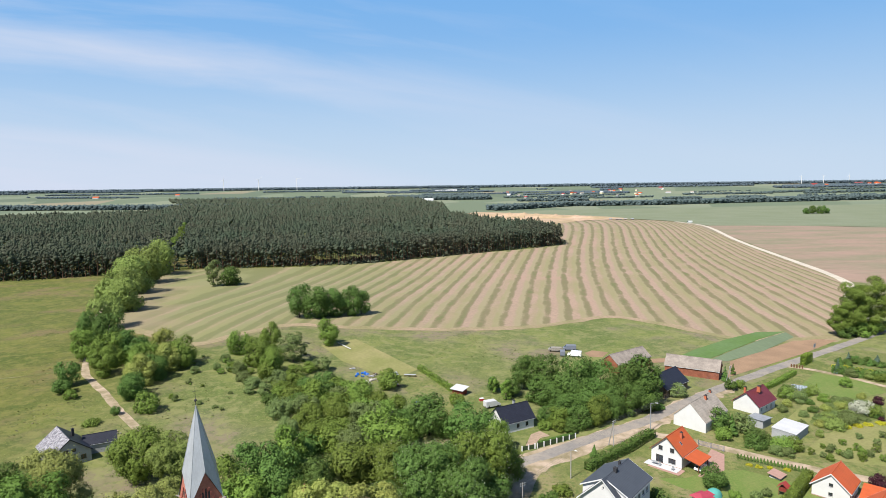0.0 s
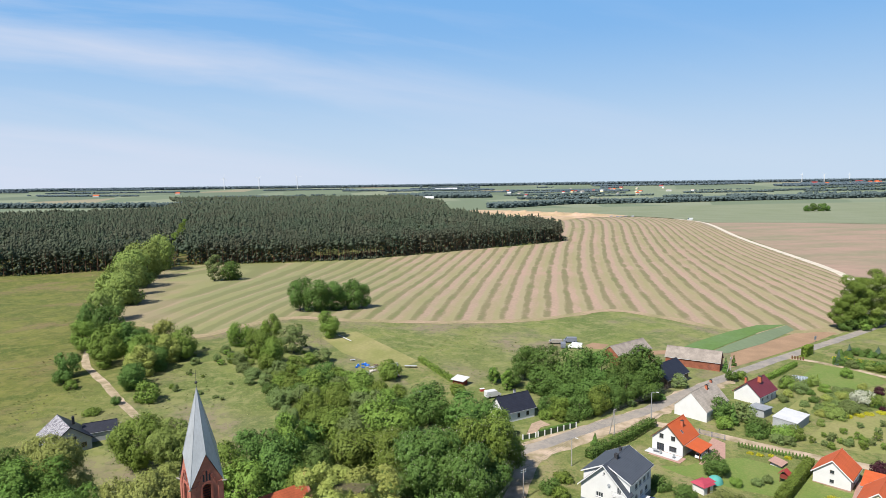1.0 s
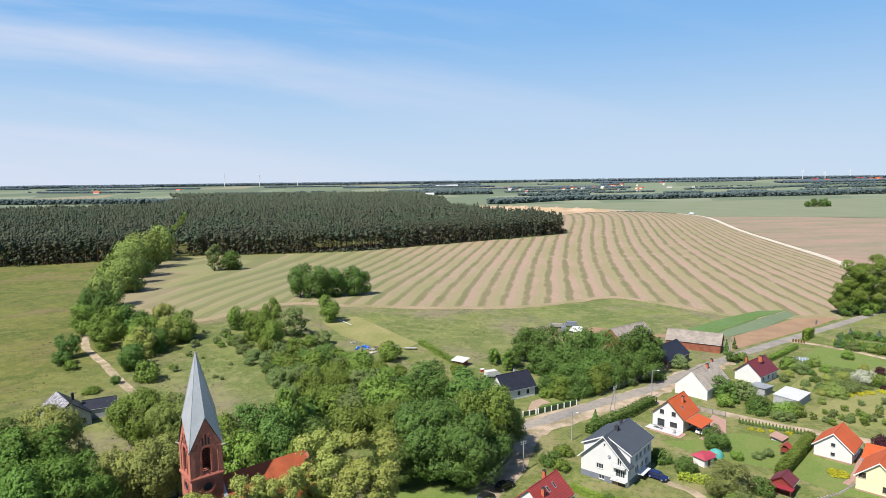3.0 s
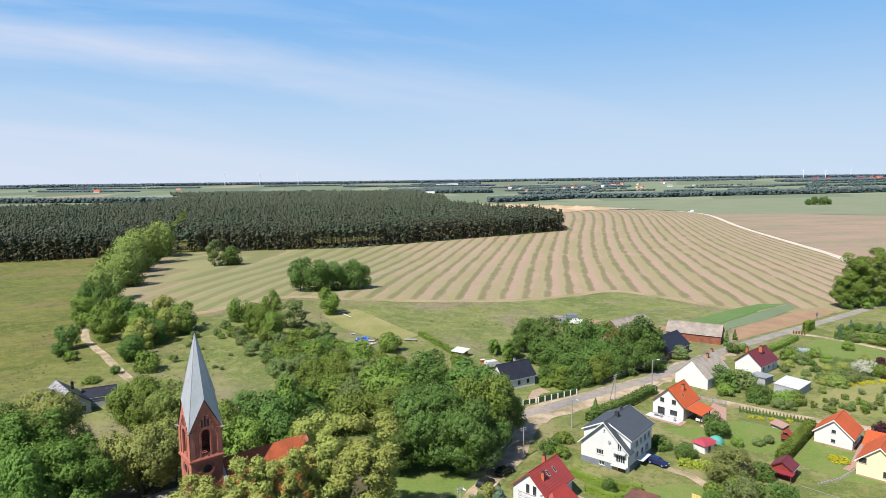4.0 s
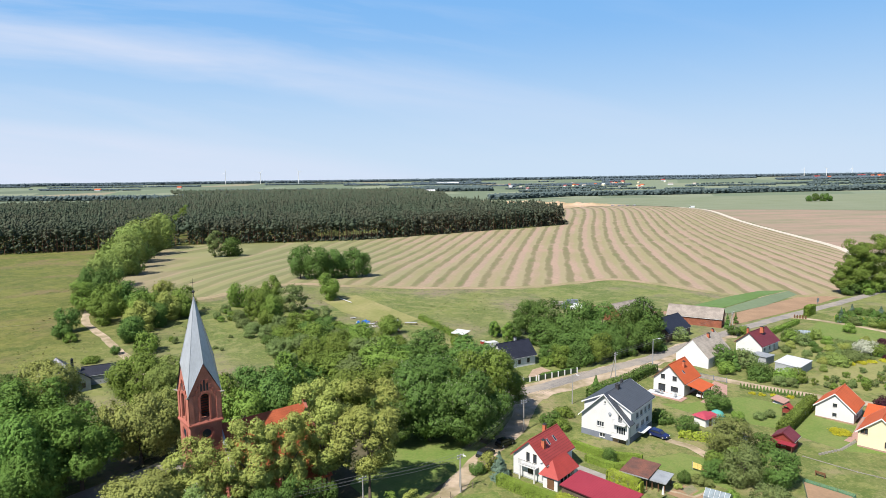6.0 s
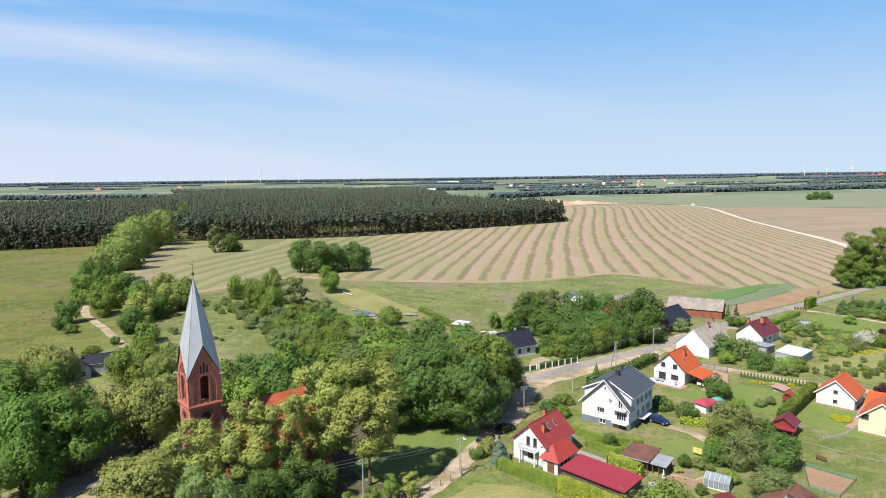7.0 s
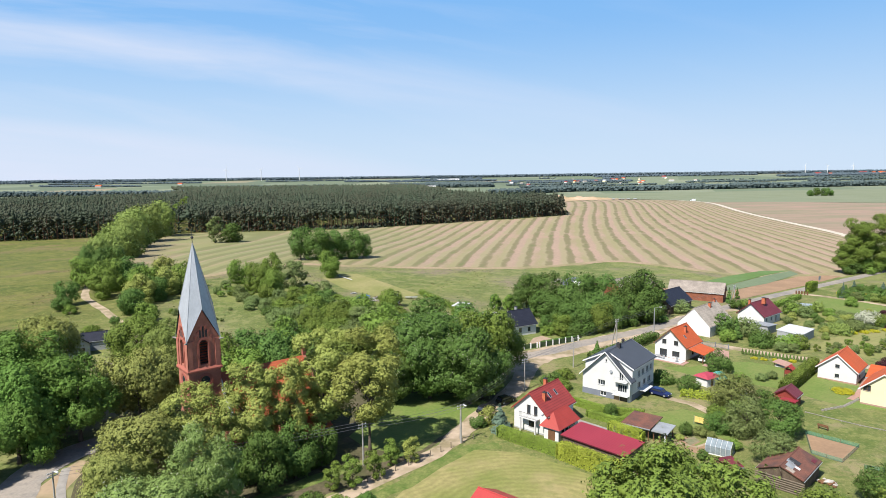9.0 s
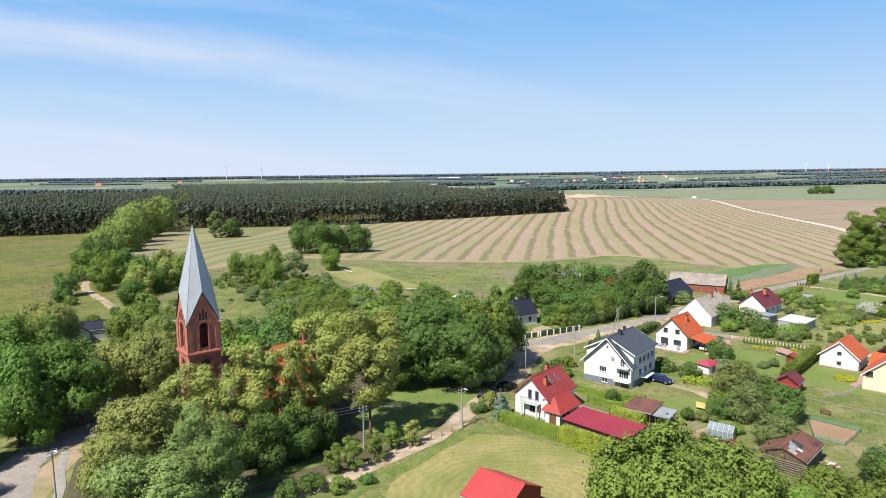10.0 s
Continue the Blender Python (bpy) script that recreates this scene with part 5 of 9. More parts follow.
def build_forest():
    rng = np.random.default_rng(5)
    front, rear = [], []
    # front rows along the edge
    for (x0, y0), (x1, y1) in zip(EDGE, EDGE[1:]):
        length = math.hypot(x1 - x0, y1 - y0)
        nx, ny = -(y1 - y0) / length, (x1 - x0) / length
        for row in range(8):
            for k in range(int(length / 4.2)):
                t = (k + rng.uniform(-0.4, 0.4)) * 4.2 / length
                d = 2 + row * 4.5 + rng.uniform(-1.8, 1.8)
                front.append((x0 + (x1 - x0) * t + nx * d, y0 + (y1 - y0) * t + ny * d))
    y = 380.0
    while y < 2850:
        step = 4.9 + (y - 400) * 0.0072
        x = -1480.0
        while x < 150:
            px, py = x + rng.uniform(-0.45, 0.45) * step, y + rng.uniform(-0.45, 0.45) * step
            # a straight ride through the wood
            ride = abs(px - (-262 - (py - 617) * 0.364)) < 2.6
            if not ride and abs(px) < 0.85 * py + 40 and inside(FOREST, px, py):
                rear.append((px, py))
            x += step
        y += step
    front = np.array([p for p in front if inside(FOREST, p[0], p[1]) and abs(p[0]) < 0.85 * p[1] + 40 and abs(p[0] - (-262 - (p[1] - 617) * 0.364)) > 2.0])
    rear = np.array(rear)
    root = thing("pine_forest", -100, 600, 0, 0, "dense dark green pine forest with bare reddish trunks at its edge", "forest", kind="stuff")
    root.matrix_world = Matrix.Identity(4)
    # trunks of the front rows
    n = len(front)
    z = np.array([gz(*p) for p in front])
    h = rng.normal(20.5, 1.8, n)
    r = rng.uniform(0.16, 0.26, n)
    lean = rng.normal(0, 0.35, (n, 2))
    ang = np.array([0, 2.094, 4.189])
    bot = np.stack([front[:, 0, None] + r[:, None] * np.cos(ang), front[:, 1, None] + r[:, None] * np.sin(ang), np.repeat(z[:, None] - 0.2, 3, 1)], 2)
    top = np.stack([front[:, 0, None] + lean[:, :1] + 0.5 * r[:, None] * np.cos(ang), front[:, 1, None] + lean[:, 1:] + 0.5 * r[:, None] * np.sin(ang), np.repeat((z + h * 0.85)[:, None], 3, 1)], 2)
    v = np.concatenate([bot, top], 1).reshape(-1, 3)
    tri = np.array([[0, 1, 4], [0, 4, 3], [1, 2, 5], [1, 5, 4], [2, 0, 3], [2, 3, 5]])
    f = (6 * np.arange(n)[:, None, None] + tri[None]).reshape(-1, 3)
    tagged(raw("pine_trunks", v, f, M_PINEBARK, root), kind="stuff")
    pairs = []
    # leafy undergrowth along the edge, but for one open stretch
    k = 5
    t = rng.uniform(0.02, 0.42, (n, k)) * np.where((front[:, 0] > -118) & (front[:, 0] < -60), 0.18, 1.0)[:, None]
    c = np.stack([front[:, 0, None] + rng.normal(0, 1.8, (n, k)), front[:, 1, None] + rng.normal(0, 1.8, (n, k)), z[:, None] + h[:, None] * t], 2).reshape(-1, 3)
    c = c[rng.random(len(c)) < 0.62]
    pairs.append(clumps(rng, c, rng.uniform(0.7, 1.7, len(c)), 1.0))
    nr = rng.normal(size=c.shape) + [0, -0.4, 0.5]
    nr /= np.linalg.norm(nr, axis=1)[:, None]
    pairs.append(kites(rng, c + rng.normal(0, 1.0, c.shape), nr, rng.uniform(0.5, 0.9, len(c))))
    k = 7
    t = rng.uniform(0.42, 1.0, (n, k))
    a = rng.uniform(0, 6.28, (n, k))
    rad = (1.05 - t) * 3.6 * rng.uniform(0.3, 1.0, (n, k))
    c = np.stack([front[:, 0, None] + rad * np.cos(a), front[:, 1, None] + rad * np.sin(a), z[:, None] + h[:, None] * t], 2).reshape(-1, 3)
    pairs.append(clumps(rng, c, rng.uniform(0.8, 1.5, len(c)), 0.8))
    k = 16
    t = rng.uniform(0.45, 1.02, (n, k))
    a = rng.uniform(0, 6.28, (n, k))
    rad = (1.1 - t) * 4.4 * rng.uniform(0.4, 1.0, (n, k))
    c = np.stack([front[:, 0, None] + rad * np.cos(a), front[:, 1, None] + rad * np.sin(a), z[:, None] + h[:, None] * t], 2).reshape(-1, 3)
    nr = rng.normal(size=c.shape) + [0, 0, 0.8]
    nr /= np.linalg.norm(nr, axis=1)[:, None]
    pairs.append(kites(rng, c, nr, rng.uniform(0.5, 1.0, len(c))))
    v, f = join_arrays(pairs)
    tagged(raw("pine_crowns", v, f, M_PINE, root), kind="stuff")
    # closed canopy behind
    n = len(rear)
    z = np.array([gz(*p) for p in rear])
    h = rng.normal(19.3, 2.2, n)
    grow = 0.80 + (rear[:, 1] - 400) / 1250
    h = h + 1.6 * np.array([noise.noise(Vector((a * 0.02, b * 0.02, 4.0))) for a, b in rear])
    pairs = []
    for lo, size, off, sq in ((0.97, 0.72, 0.15, 1.9), (0.86, 1.45, 0.4, 1.35), (0.74, 3.3, 0.6, 0.70)):
        c = np.stack([rear[:, 0] + rng.normal(0, off, n), rear[:, 1] + rng.normal(0, off, n), z + h * lo], 1)
        pairs.append(clumps(rng, c, size * grow * rng.uniform(0.75, 1.25, n), sq))
    near = rear[:, 1] < 850
    k = 3
    c = np.repeat(np.stack([rear[:, 0], rear[:, 1], z + h * 0.84], 1)[near], k, 0)
    c = c + rng.normal(0, 1, c.shape) * [1.3, 1.3, 1.8]
    nr = rng.normal(size=c.shape) * 0.7 + [-0.3, -0.4, 0.9]
    nr /= np.linalg.norm(nr, axis=1)[:, None]
    pairs.append(kites(rng, c, nr, rng.uniform(0.45, 0.8, len(c))))
    v, f = join_arrays(pairs)
    tagged(raw("pine_canopy", v, f, M_PINE, root), kind="stuff")


def wood_belt(x0, y0, x1, y1, depth, height, step, label, seed):
    """A far belt of trees as one mass of clumps."""
    rng = np.random.default_rng(seed)
    length = math.hypot(x1 - x0, y1 - y0)
    n = int(0.85 * length * max(depth, step) / step ** 2)
    t, d = rng.random(n), rng.uniform(-0.5, 0.5, n) * depth
    nx, ny = -(y1 - y0) / length, (x1 - x0) / length
    px, py = x0 + (x1 - x0) * t + nx * d, y0 + (y1 - y0) * t + ny * d
    h = height * (0.8 if y0 < 3000 else 0.55) * rng.uniform(0.78, 1.05, n)
    if y0 > 4600:
        h = height * rng.uniform(0.62, 0.82, n)
    z = np.array([gz(a, b) for a, b in zip(px, py)])
    pairs = []
    for lo, s in ((0.25, 0.30), (0.55, 0.34), (0.82, 0.24)):
        c = np.stack([px + rng.normal(0, step * 0.3, n), py + rng.normal(0, step * 0.25, n), z + h * lo], 1)
        pairs.append(clumps(rng, c, h * s * rng.uniform(1.1, 1.5, n) + step * 0.3, 0.62))
    v, f = join_arrays(pairs)
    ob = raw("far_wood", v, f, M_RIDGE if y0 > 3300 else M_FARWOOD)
    tagged(ob, label, "wood", kind="stuff")


build_forest()
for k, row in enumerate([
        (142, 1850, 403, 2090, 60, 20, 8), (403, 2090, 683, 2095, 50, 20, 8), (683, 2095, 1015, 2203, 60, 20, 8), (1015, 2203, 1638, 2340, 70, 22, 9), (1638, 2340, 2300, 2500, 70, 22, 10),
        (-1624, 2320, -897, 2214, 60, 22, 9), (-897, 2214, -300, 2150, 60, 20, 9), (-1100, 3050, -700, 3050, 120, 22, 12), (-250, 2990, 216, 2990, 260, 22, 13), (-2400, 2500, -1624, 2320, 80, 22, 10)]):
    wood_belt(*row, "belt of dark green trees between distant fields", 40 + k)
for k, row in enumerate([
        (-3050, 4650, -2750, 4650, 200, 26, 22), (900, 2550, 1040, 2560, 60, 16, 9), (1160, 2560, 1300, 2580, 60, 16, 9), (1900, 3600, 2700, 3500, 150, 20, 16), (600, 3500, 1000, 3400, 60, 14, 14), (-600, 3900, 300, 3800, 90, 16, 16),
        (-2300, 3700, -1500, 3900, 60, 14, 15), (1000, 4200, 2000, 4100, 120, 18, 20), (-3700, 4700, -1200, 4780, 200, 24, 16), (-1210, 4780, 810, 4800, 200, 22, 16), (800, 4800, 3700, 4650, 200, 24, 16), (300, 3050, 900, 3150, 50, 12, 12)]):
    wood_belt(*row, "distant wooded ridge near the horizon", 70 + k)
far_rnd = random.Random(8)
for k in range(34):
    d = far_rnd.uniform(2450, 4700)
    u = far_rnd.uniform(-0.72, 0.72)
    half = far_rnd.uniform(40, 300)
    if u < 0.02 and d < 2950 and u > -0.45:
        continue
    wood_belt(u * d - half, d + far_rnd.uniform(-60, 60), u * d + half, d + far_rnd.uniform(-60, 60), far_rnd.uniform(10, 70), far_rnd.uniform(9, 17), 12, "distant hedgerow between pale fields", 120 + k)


# ---------------------------------------------------------------- buildings
def wall(e, name, outline, to_house, holes, mat, thick=0.3):
    """A wall with real openings: an outline of (s, z), cut at the holes (s0, z0, s1, z1), and given its thickness."""
    bm = bmesh.new()
    bm.faces.new([bm.verts.new((s, 0, z)) for s, z in outline])
    bmesh.ops.triangulate(bm, faces=bm.faces[:])
    for s0, z0, s1, z1 in holes:
        for co, no in (((s0, 0, 0), (1, 0, 0)), ((s1, 0, 0), (1, 0, 0)), ((0, 0, z0), (0, 0, 1)), ((0, 0, z1), (0, 0, 1))):
            bmesh.ops.bisect_plane(bm, geom=bm.verts[:] + bm.edges[:] + bm.faces[:], plane_co=co, plane_no=no)
    gone = []
    for f in bm.faces:
        c = f.calc_center_median()
        if any(s0 < c.x < s1 and z0 < c.z < z1 for s0, z0, s1, z1 in holes):
            gone.append(f)
    bmesh.ops.delete(bm, geom=gone, context="FACES")
    r = bmesh.ops.extrude_face_region(bm, geom=bm.faces[:])
    bmesh.ops.translate(bm, verts=[v for v in r["geom"] if isinstance(v, bmesh.types.BMVert)], vec=(0, thick, 0))
    bmesh.ops.transform(bm, matrix=to_house, verts=bm.verts)
    return part(name, bm, mat, e)


def rows_matrix(a, b, c, d=(0, 0, 0)):
    """A matrix from the images of the three axes and of the origin."""
    return Matrix(((a[0], b[0], c[0], d[0]), (a[1], b[1], c[1], d[1]), (a[2], b[2], c[2], d[2]), (0, 0, 0, 1)))


def window(e, to_house, s0, z0, s1, z1, frame_mat, bars=1, name="window", sill=True, cross=False):
    bm = bmesh.new()
    t = 0.07
    box(bm, s0, s0 + t, 0.08, 0.16, z0, z1)
    box(bm, s1 - t, s1, 0.08, 0.16, z0, z1)
    box(bm, s0 + t, s1 - t, 0.08, 0.16, z0, z0 + t)
    box(bm, s0 + t, s1 - t, 0.08, 0.16, z1 - t, z1)
    for k in range(bars):
        c = s0 + (s1 - s0) * (k + 1) / (bars + 1)
        box(bm, c - 0.035, c + 0.035, 0.09, 0.15, z0 + t, z1 - t)
    if cross:
        c = (z0 + z1) / 2
        box(bm, s0 + t, s1 - t, 0.095, 0.145, c - 0.03, c + 0.03)
    bmesh.ops.transform(bm, matrix=to_house, verts=bm.verts)
    w = part(name, bm, frame_mat, e)
    bm = boxes((s0 + 0.02, s1 - 0.02, 0.17, 0.19, z0 + 0.02, z1 - 0.02))
    bmesh.ops.transform(bm, matrix=to_house, verts=bm.verts)
    part("pane", bm, M_GLASS, w, "dark reflecting glass")
    if sill:
        bm = boxes((s0 - 0.06, s1 + 0.06, -0.08, 0.08, z0 - 0.06, z0 - 0.005))
        bmesh.ops.transform(bm, matrix=to_house, verts=bm.verts)
        part("sill", bm, M_GREYMETAL, w)
    return w


def slab(y0, z0, y1, z1, x0, x1, t=0.16):
    """A roof slope from the eave (y0, z0) to the ridge (y1, z1)."""
    return prism(bmesh.new(), [(y0, z0), (y1, z1), (y1, z1 + t), (y0, z0 + t)], x0, x1)


FACES = ("F", "R", "L", "B")


def house(name, x, y, yaw, w, l, eave, ridge, wall_mat, roof_mat, label, wins=(), over=0.4, frame_mat=None, plinth=None, ground=None,
          verge=None, category="house", group="houses", chimneys=(), chimney_mat=None):
    """A gabled house. Its front gable stands at local x = 0 with the right-hand corner at the origin; y runs to the left. The sizes are the roof's."""
    z = gz(x, y) if ground is None else ground
    e = thing(name, x, y, z, yaw, label, category, group)
    a, b, c, d = over, w - over, over, l - over
    mid = w / 2
    slope = (ridge - eave) / mid
    top = eave + slope * over - 0.02
    maps = {"F": rows_matrix((0, 1, 0), (1, 0, 0), (0, 0, 1), (c, 0, 0)), "B": rows_matrix((0, 1, 0), (-1, 0, 0), (0, 0, 1), (d, 0, 0)),
            "R": rows_matrix((1, 0, 0), (0, 1, 0), (0, 0, 1), (0, a, 0)), "L": rows_matrix((1, 0, 0), (0, -1, 0), (0, 0, 1), (0, b, 0))}
    gable = [(a, -0.3), (b, -0.3), (b, top), (mid, ridge - 0.02), (a, top)]
    side = [(c + 0.3, -0.3), (d - 0.3, -0.3), (d - 0.3, top), (c + 0.3, top)]
    frame_mat = frame_mat or M_FRAME_W
    for f in FACES:
        holes = [(s, zz, s + ww, zz + hh) for face, s, zz, ww, hh, *_ in wins if face == f]
        wall(e, "wall", gable if f in "FB" else side, maps[f], holes, wall_mat)
        for face, s, zz, ww, hh, *rest in wins:
            if face == f:
                door = zz < 0.3
                window(e, maps[f], s, zz, s + ww, zz + hh, frame_mat, rest[0] if rest else (1 if ww > 0.8 else 0), "door" if door else "window", not door)
    t = 0.16
    for k, (y0, y1) in enumerate(((0, mid), (w, mid))):
        part("roof_slope", slab(y0, eave, y1, ridge, 0, l, t), roof_mat, e)
    part("ridge_cap", tube(bmesh.new(), (0, mid, ridge + t), (l, mid, ridge + t), 0.11, 0.11, 8), roof_mat, e)
    if verge:
        for x0, x1 in ((-0.05, 0.0), (l, l + 0.05)):
            for y0 in (0, w):
                part("bargeboard", prism(bmesh.new(), [(y0, eave - 0.12), (mid, ridge - 0.12), (mid, ridge + t), (y0, eave + t)], x0, x1), verge, e)
    part("gutter", tube(bmesh.new(), (0, -0.07, eave - 0.02), (l, -0.07, eave - 0.02), 0.06, 0.06, 6), M_GREYMETAL, e)
    part("gutter", tube(bmesh.new(), (0, w + 0.07, eave - 0.02), (l, w + 0.07, eave - 0.02), 0.06, 0.06, 6), M_GREYMETAL, e)
    if plinth:
        bm = boxes((c - 0.03, d + 0.03, a - 0.03, a + 0.05, -0.3, plinth[0]), (c - 0.03, d + 0.03, b - 0.05, b + 0.03, -0.3, plinth[0]),
                   (c - 0.03, c + 0.05, a + 0.05, b - 0.05, -0.3, plinth[0]), (d - 0.05, d + 0.03, a + 0.05, b - 0.05, -0.3, plinth[0]))
        part("plinth", bm, plinth[1], e)
    for cx, cy, cz, s in chimneys:
        ch = part("chimney", boxes((cx - s / 2, cx + s / 2, cy - s / 2, cy + s / 2, cz - 1.9, cz), bev=0.02), chimney_mat or M_CHIMNEY, e)
        part("chimney_cap", boxes((cx - s / 2 - 0.06, cx + s / 2 + 0.06, cy - s / 2 - 0.06, cy + s / 2 + 0.06, cz + 0.002, cz + 0.09), (cx - 0.1, cx + 0.1, cy - 0.1, cy + 0.1, cz + 0.09, cz + 0.3)), M_DARKSTONE, ch)
    return e


def roof_window(e, x, y0, z0, y1, z1, w=0.7):
    """A skylight lying on a slope from (y0, z0) to (y1, z1)."""
    fr = part("skylight", prism(bmesh.new(), [(y0, z0), (y1, z1), (y1, z1 + 0.08), (y0, z0 + 0.08)], x, x + w), M_GREYMETAL, e)
    d = 0.1
    part("pane", prism(bmesh.new(), [(y0 + (y1 - y0) * d, z0 + (z1 - z0) * d + 0.082), (y1 - (y1 - y0) * d, z1 - (z1 - z0) * d + 0.082), (y1 - (y1 - y0) * d, z1 - (z1 - z0) * d + 0.095), (y0 + (y1 - y0) * d, z0 + (z1 - z0) * d + 0.095)], x + 0.08, x + w - 0.08), M_GLASS, fr)


def rail(e, x0, y0, x1, y1, z, h=1.0, gap=0.14, mat=None, name="railing"):
    """A railing of posts and rods between two points."""
    bm = bmesh.new()
    tube(bm, (x0, y0, z + h), (x1, y1, z + h), 0.03, 0.03, 6)
    tube(bm, (x0, y0, z + 0.1), (x1, y1, z + 0.1), 0.02, 0.02, 6)
    k = max(2, int(math.hypot(x1 - x0, y1 - y0) / gap))
    for i in range(k + 1):
        t = i / k
        tube(bm, (x0 + (x1 - x0) * t, y0 + (y1 - y0) * t, z + 0.1), (x0 + (x1 - x0) * t, y0 + (y1 - y0) * t, z + h), 0.012, 0.012, 4)
    return part(name, bm, mat or M_GREYMETAL, e)


# --- white house with the slate-grey roof
def grey_roof_house():
    w, l, eave, ridge = 11.5, 12.3, 6.8, 9.75
    wins = [("R", 3.2, 4.4, 1.3, 1.3), ("R", 5.3, 4.4, 1.3, 1.3), ("R", 7.6, 4.4, 1.3, 1.3), ("R", 9.7, 4.4, 1.2, 1.3), ("R", 3.2, 1.9, 1.6, 1.3), ("R", 6.0, 1.9, 1.6, 1.3), ("R", 8.6, 1.9, 1.6, 1.3)]
    e = house("white_house", 38.2, 124.9, 50.5, w, l, eave, ridge, M_PLASTER, M_TILE_GREY,
              "large white two-storey house with a slate-grey tiled roof and balconies", wins, verge=M_FRAME_W, plinth=(1.35, M_GREYWALL), over=0.45,
              chimneys=((4.6, 5.4, 10.6, 0.75), (8.6, 6.2, 10.4, 0.5)), chimney_mat=M_DARKSTONE)
    # steep front gable standing before the raised upper storey
    f = rows_matrix((0, 1, 0), (1, 0, 0), (0, 0, 1), (-0.75, 0, 0))
    mid = w / 2
    holes = [(5.9, 2.6, 7.5, 3.7), (5.6, 0.35, 6.9, 1.25), (5.5, 7.7, 5.95, 8.3), (1.9, 4.35, 2.8, 6.0), (1.1, 1.9, 3.1, 3.5), (0.9, -0.1, 2.6, 1.15)]
    wall(e, "wall", [(0.45, -0.3), (w - 0.45, -0.3), (w - 0.45, 4.75), (mid, 9.7), (0.45, 4.75)], f, holes, M_PLASTER, 1.0)
    for h, bars in zip(holes, (2, 1, 0, 1, 3, 0)):
        window(e, f, *h, M_FRAME_D if h[1] < 0 else M_FRAME_W, bars, "balcony_door" if h[0] < 4 else "window", h[0] > 4)
    for y0 in (-0.1, w + 0.1):
        part("gable_slope", slab(y0, 4.2, mid, 9.95, -1.35, 1.2, 0.16), M_TILE_GREY, e)
        part("bargeboard", prism(bmesh.new(), [(y0, 4.08), (mid, 9.83), (mid, 10.1), (y0, 4.36)], -1.42, -1.36), M_FRAME_W, e)
    part("stone_panel", boxes((-0.81, -0.752, 2.7, 3.79, -0.3, 1.3)), M_SANDSTONE, e, "tan stone panel beside the cellar door")
    part("plinth", boxes((-0.80, -0.752, 3.8, 5.58, -0.3, 1.35), (-0.80, -0.752, 6.92, w - 0.45, -0.3, 1.35), (-0.80, -0.752, 5.58, 6.92, -0.3, 0.33), (-0.80, -0.752, 5.58, 6.92, 1.27, 1.35)), M_GREYWALL, e)
    for z, y0, y1 in ((1.45, 0.5, 3.9), (4.3, 0.8, 3.6)):
        b = part("balcony", boxes((-1.75, -0.76, y0, y1, z - 0.15, z), bev=0.02), M_PLASTER, e)
        rail(b, -1.72, y0 + 0.03, -1.72, y1 - 0.03, z, 0.95)
    part("canopy", boxes((4.0, 8.2, -1.0, 0.44, 1.35, 1.5), bev=0.02), M_FRAME_W, e, "flat porch canopy")
    part("dish", tube(bmesh.new(), (-0.78, 4.6, 5.9), (-1.0, 4.5, 5.95), 0.05, 0.32, 12), M_GREYMETAL, e, "grey satellite dish")
    return e


grey_roof_house()


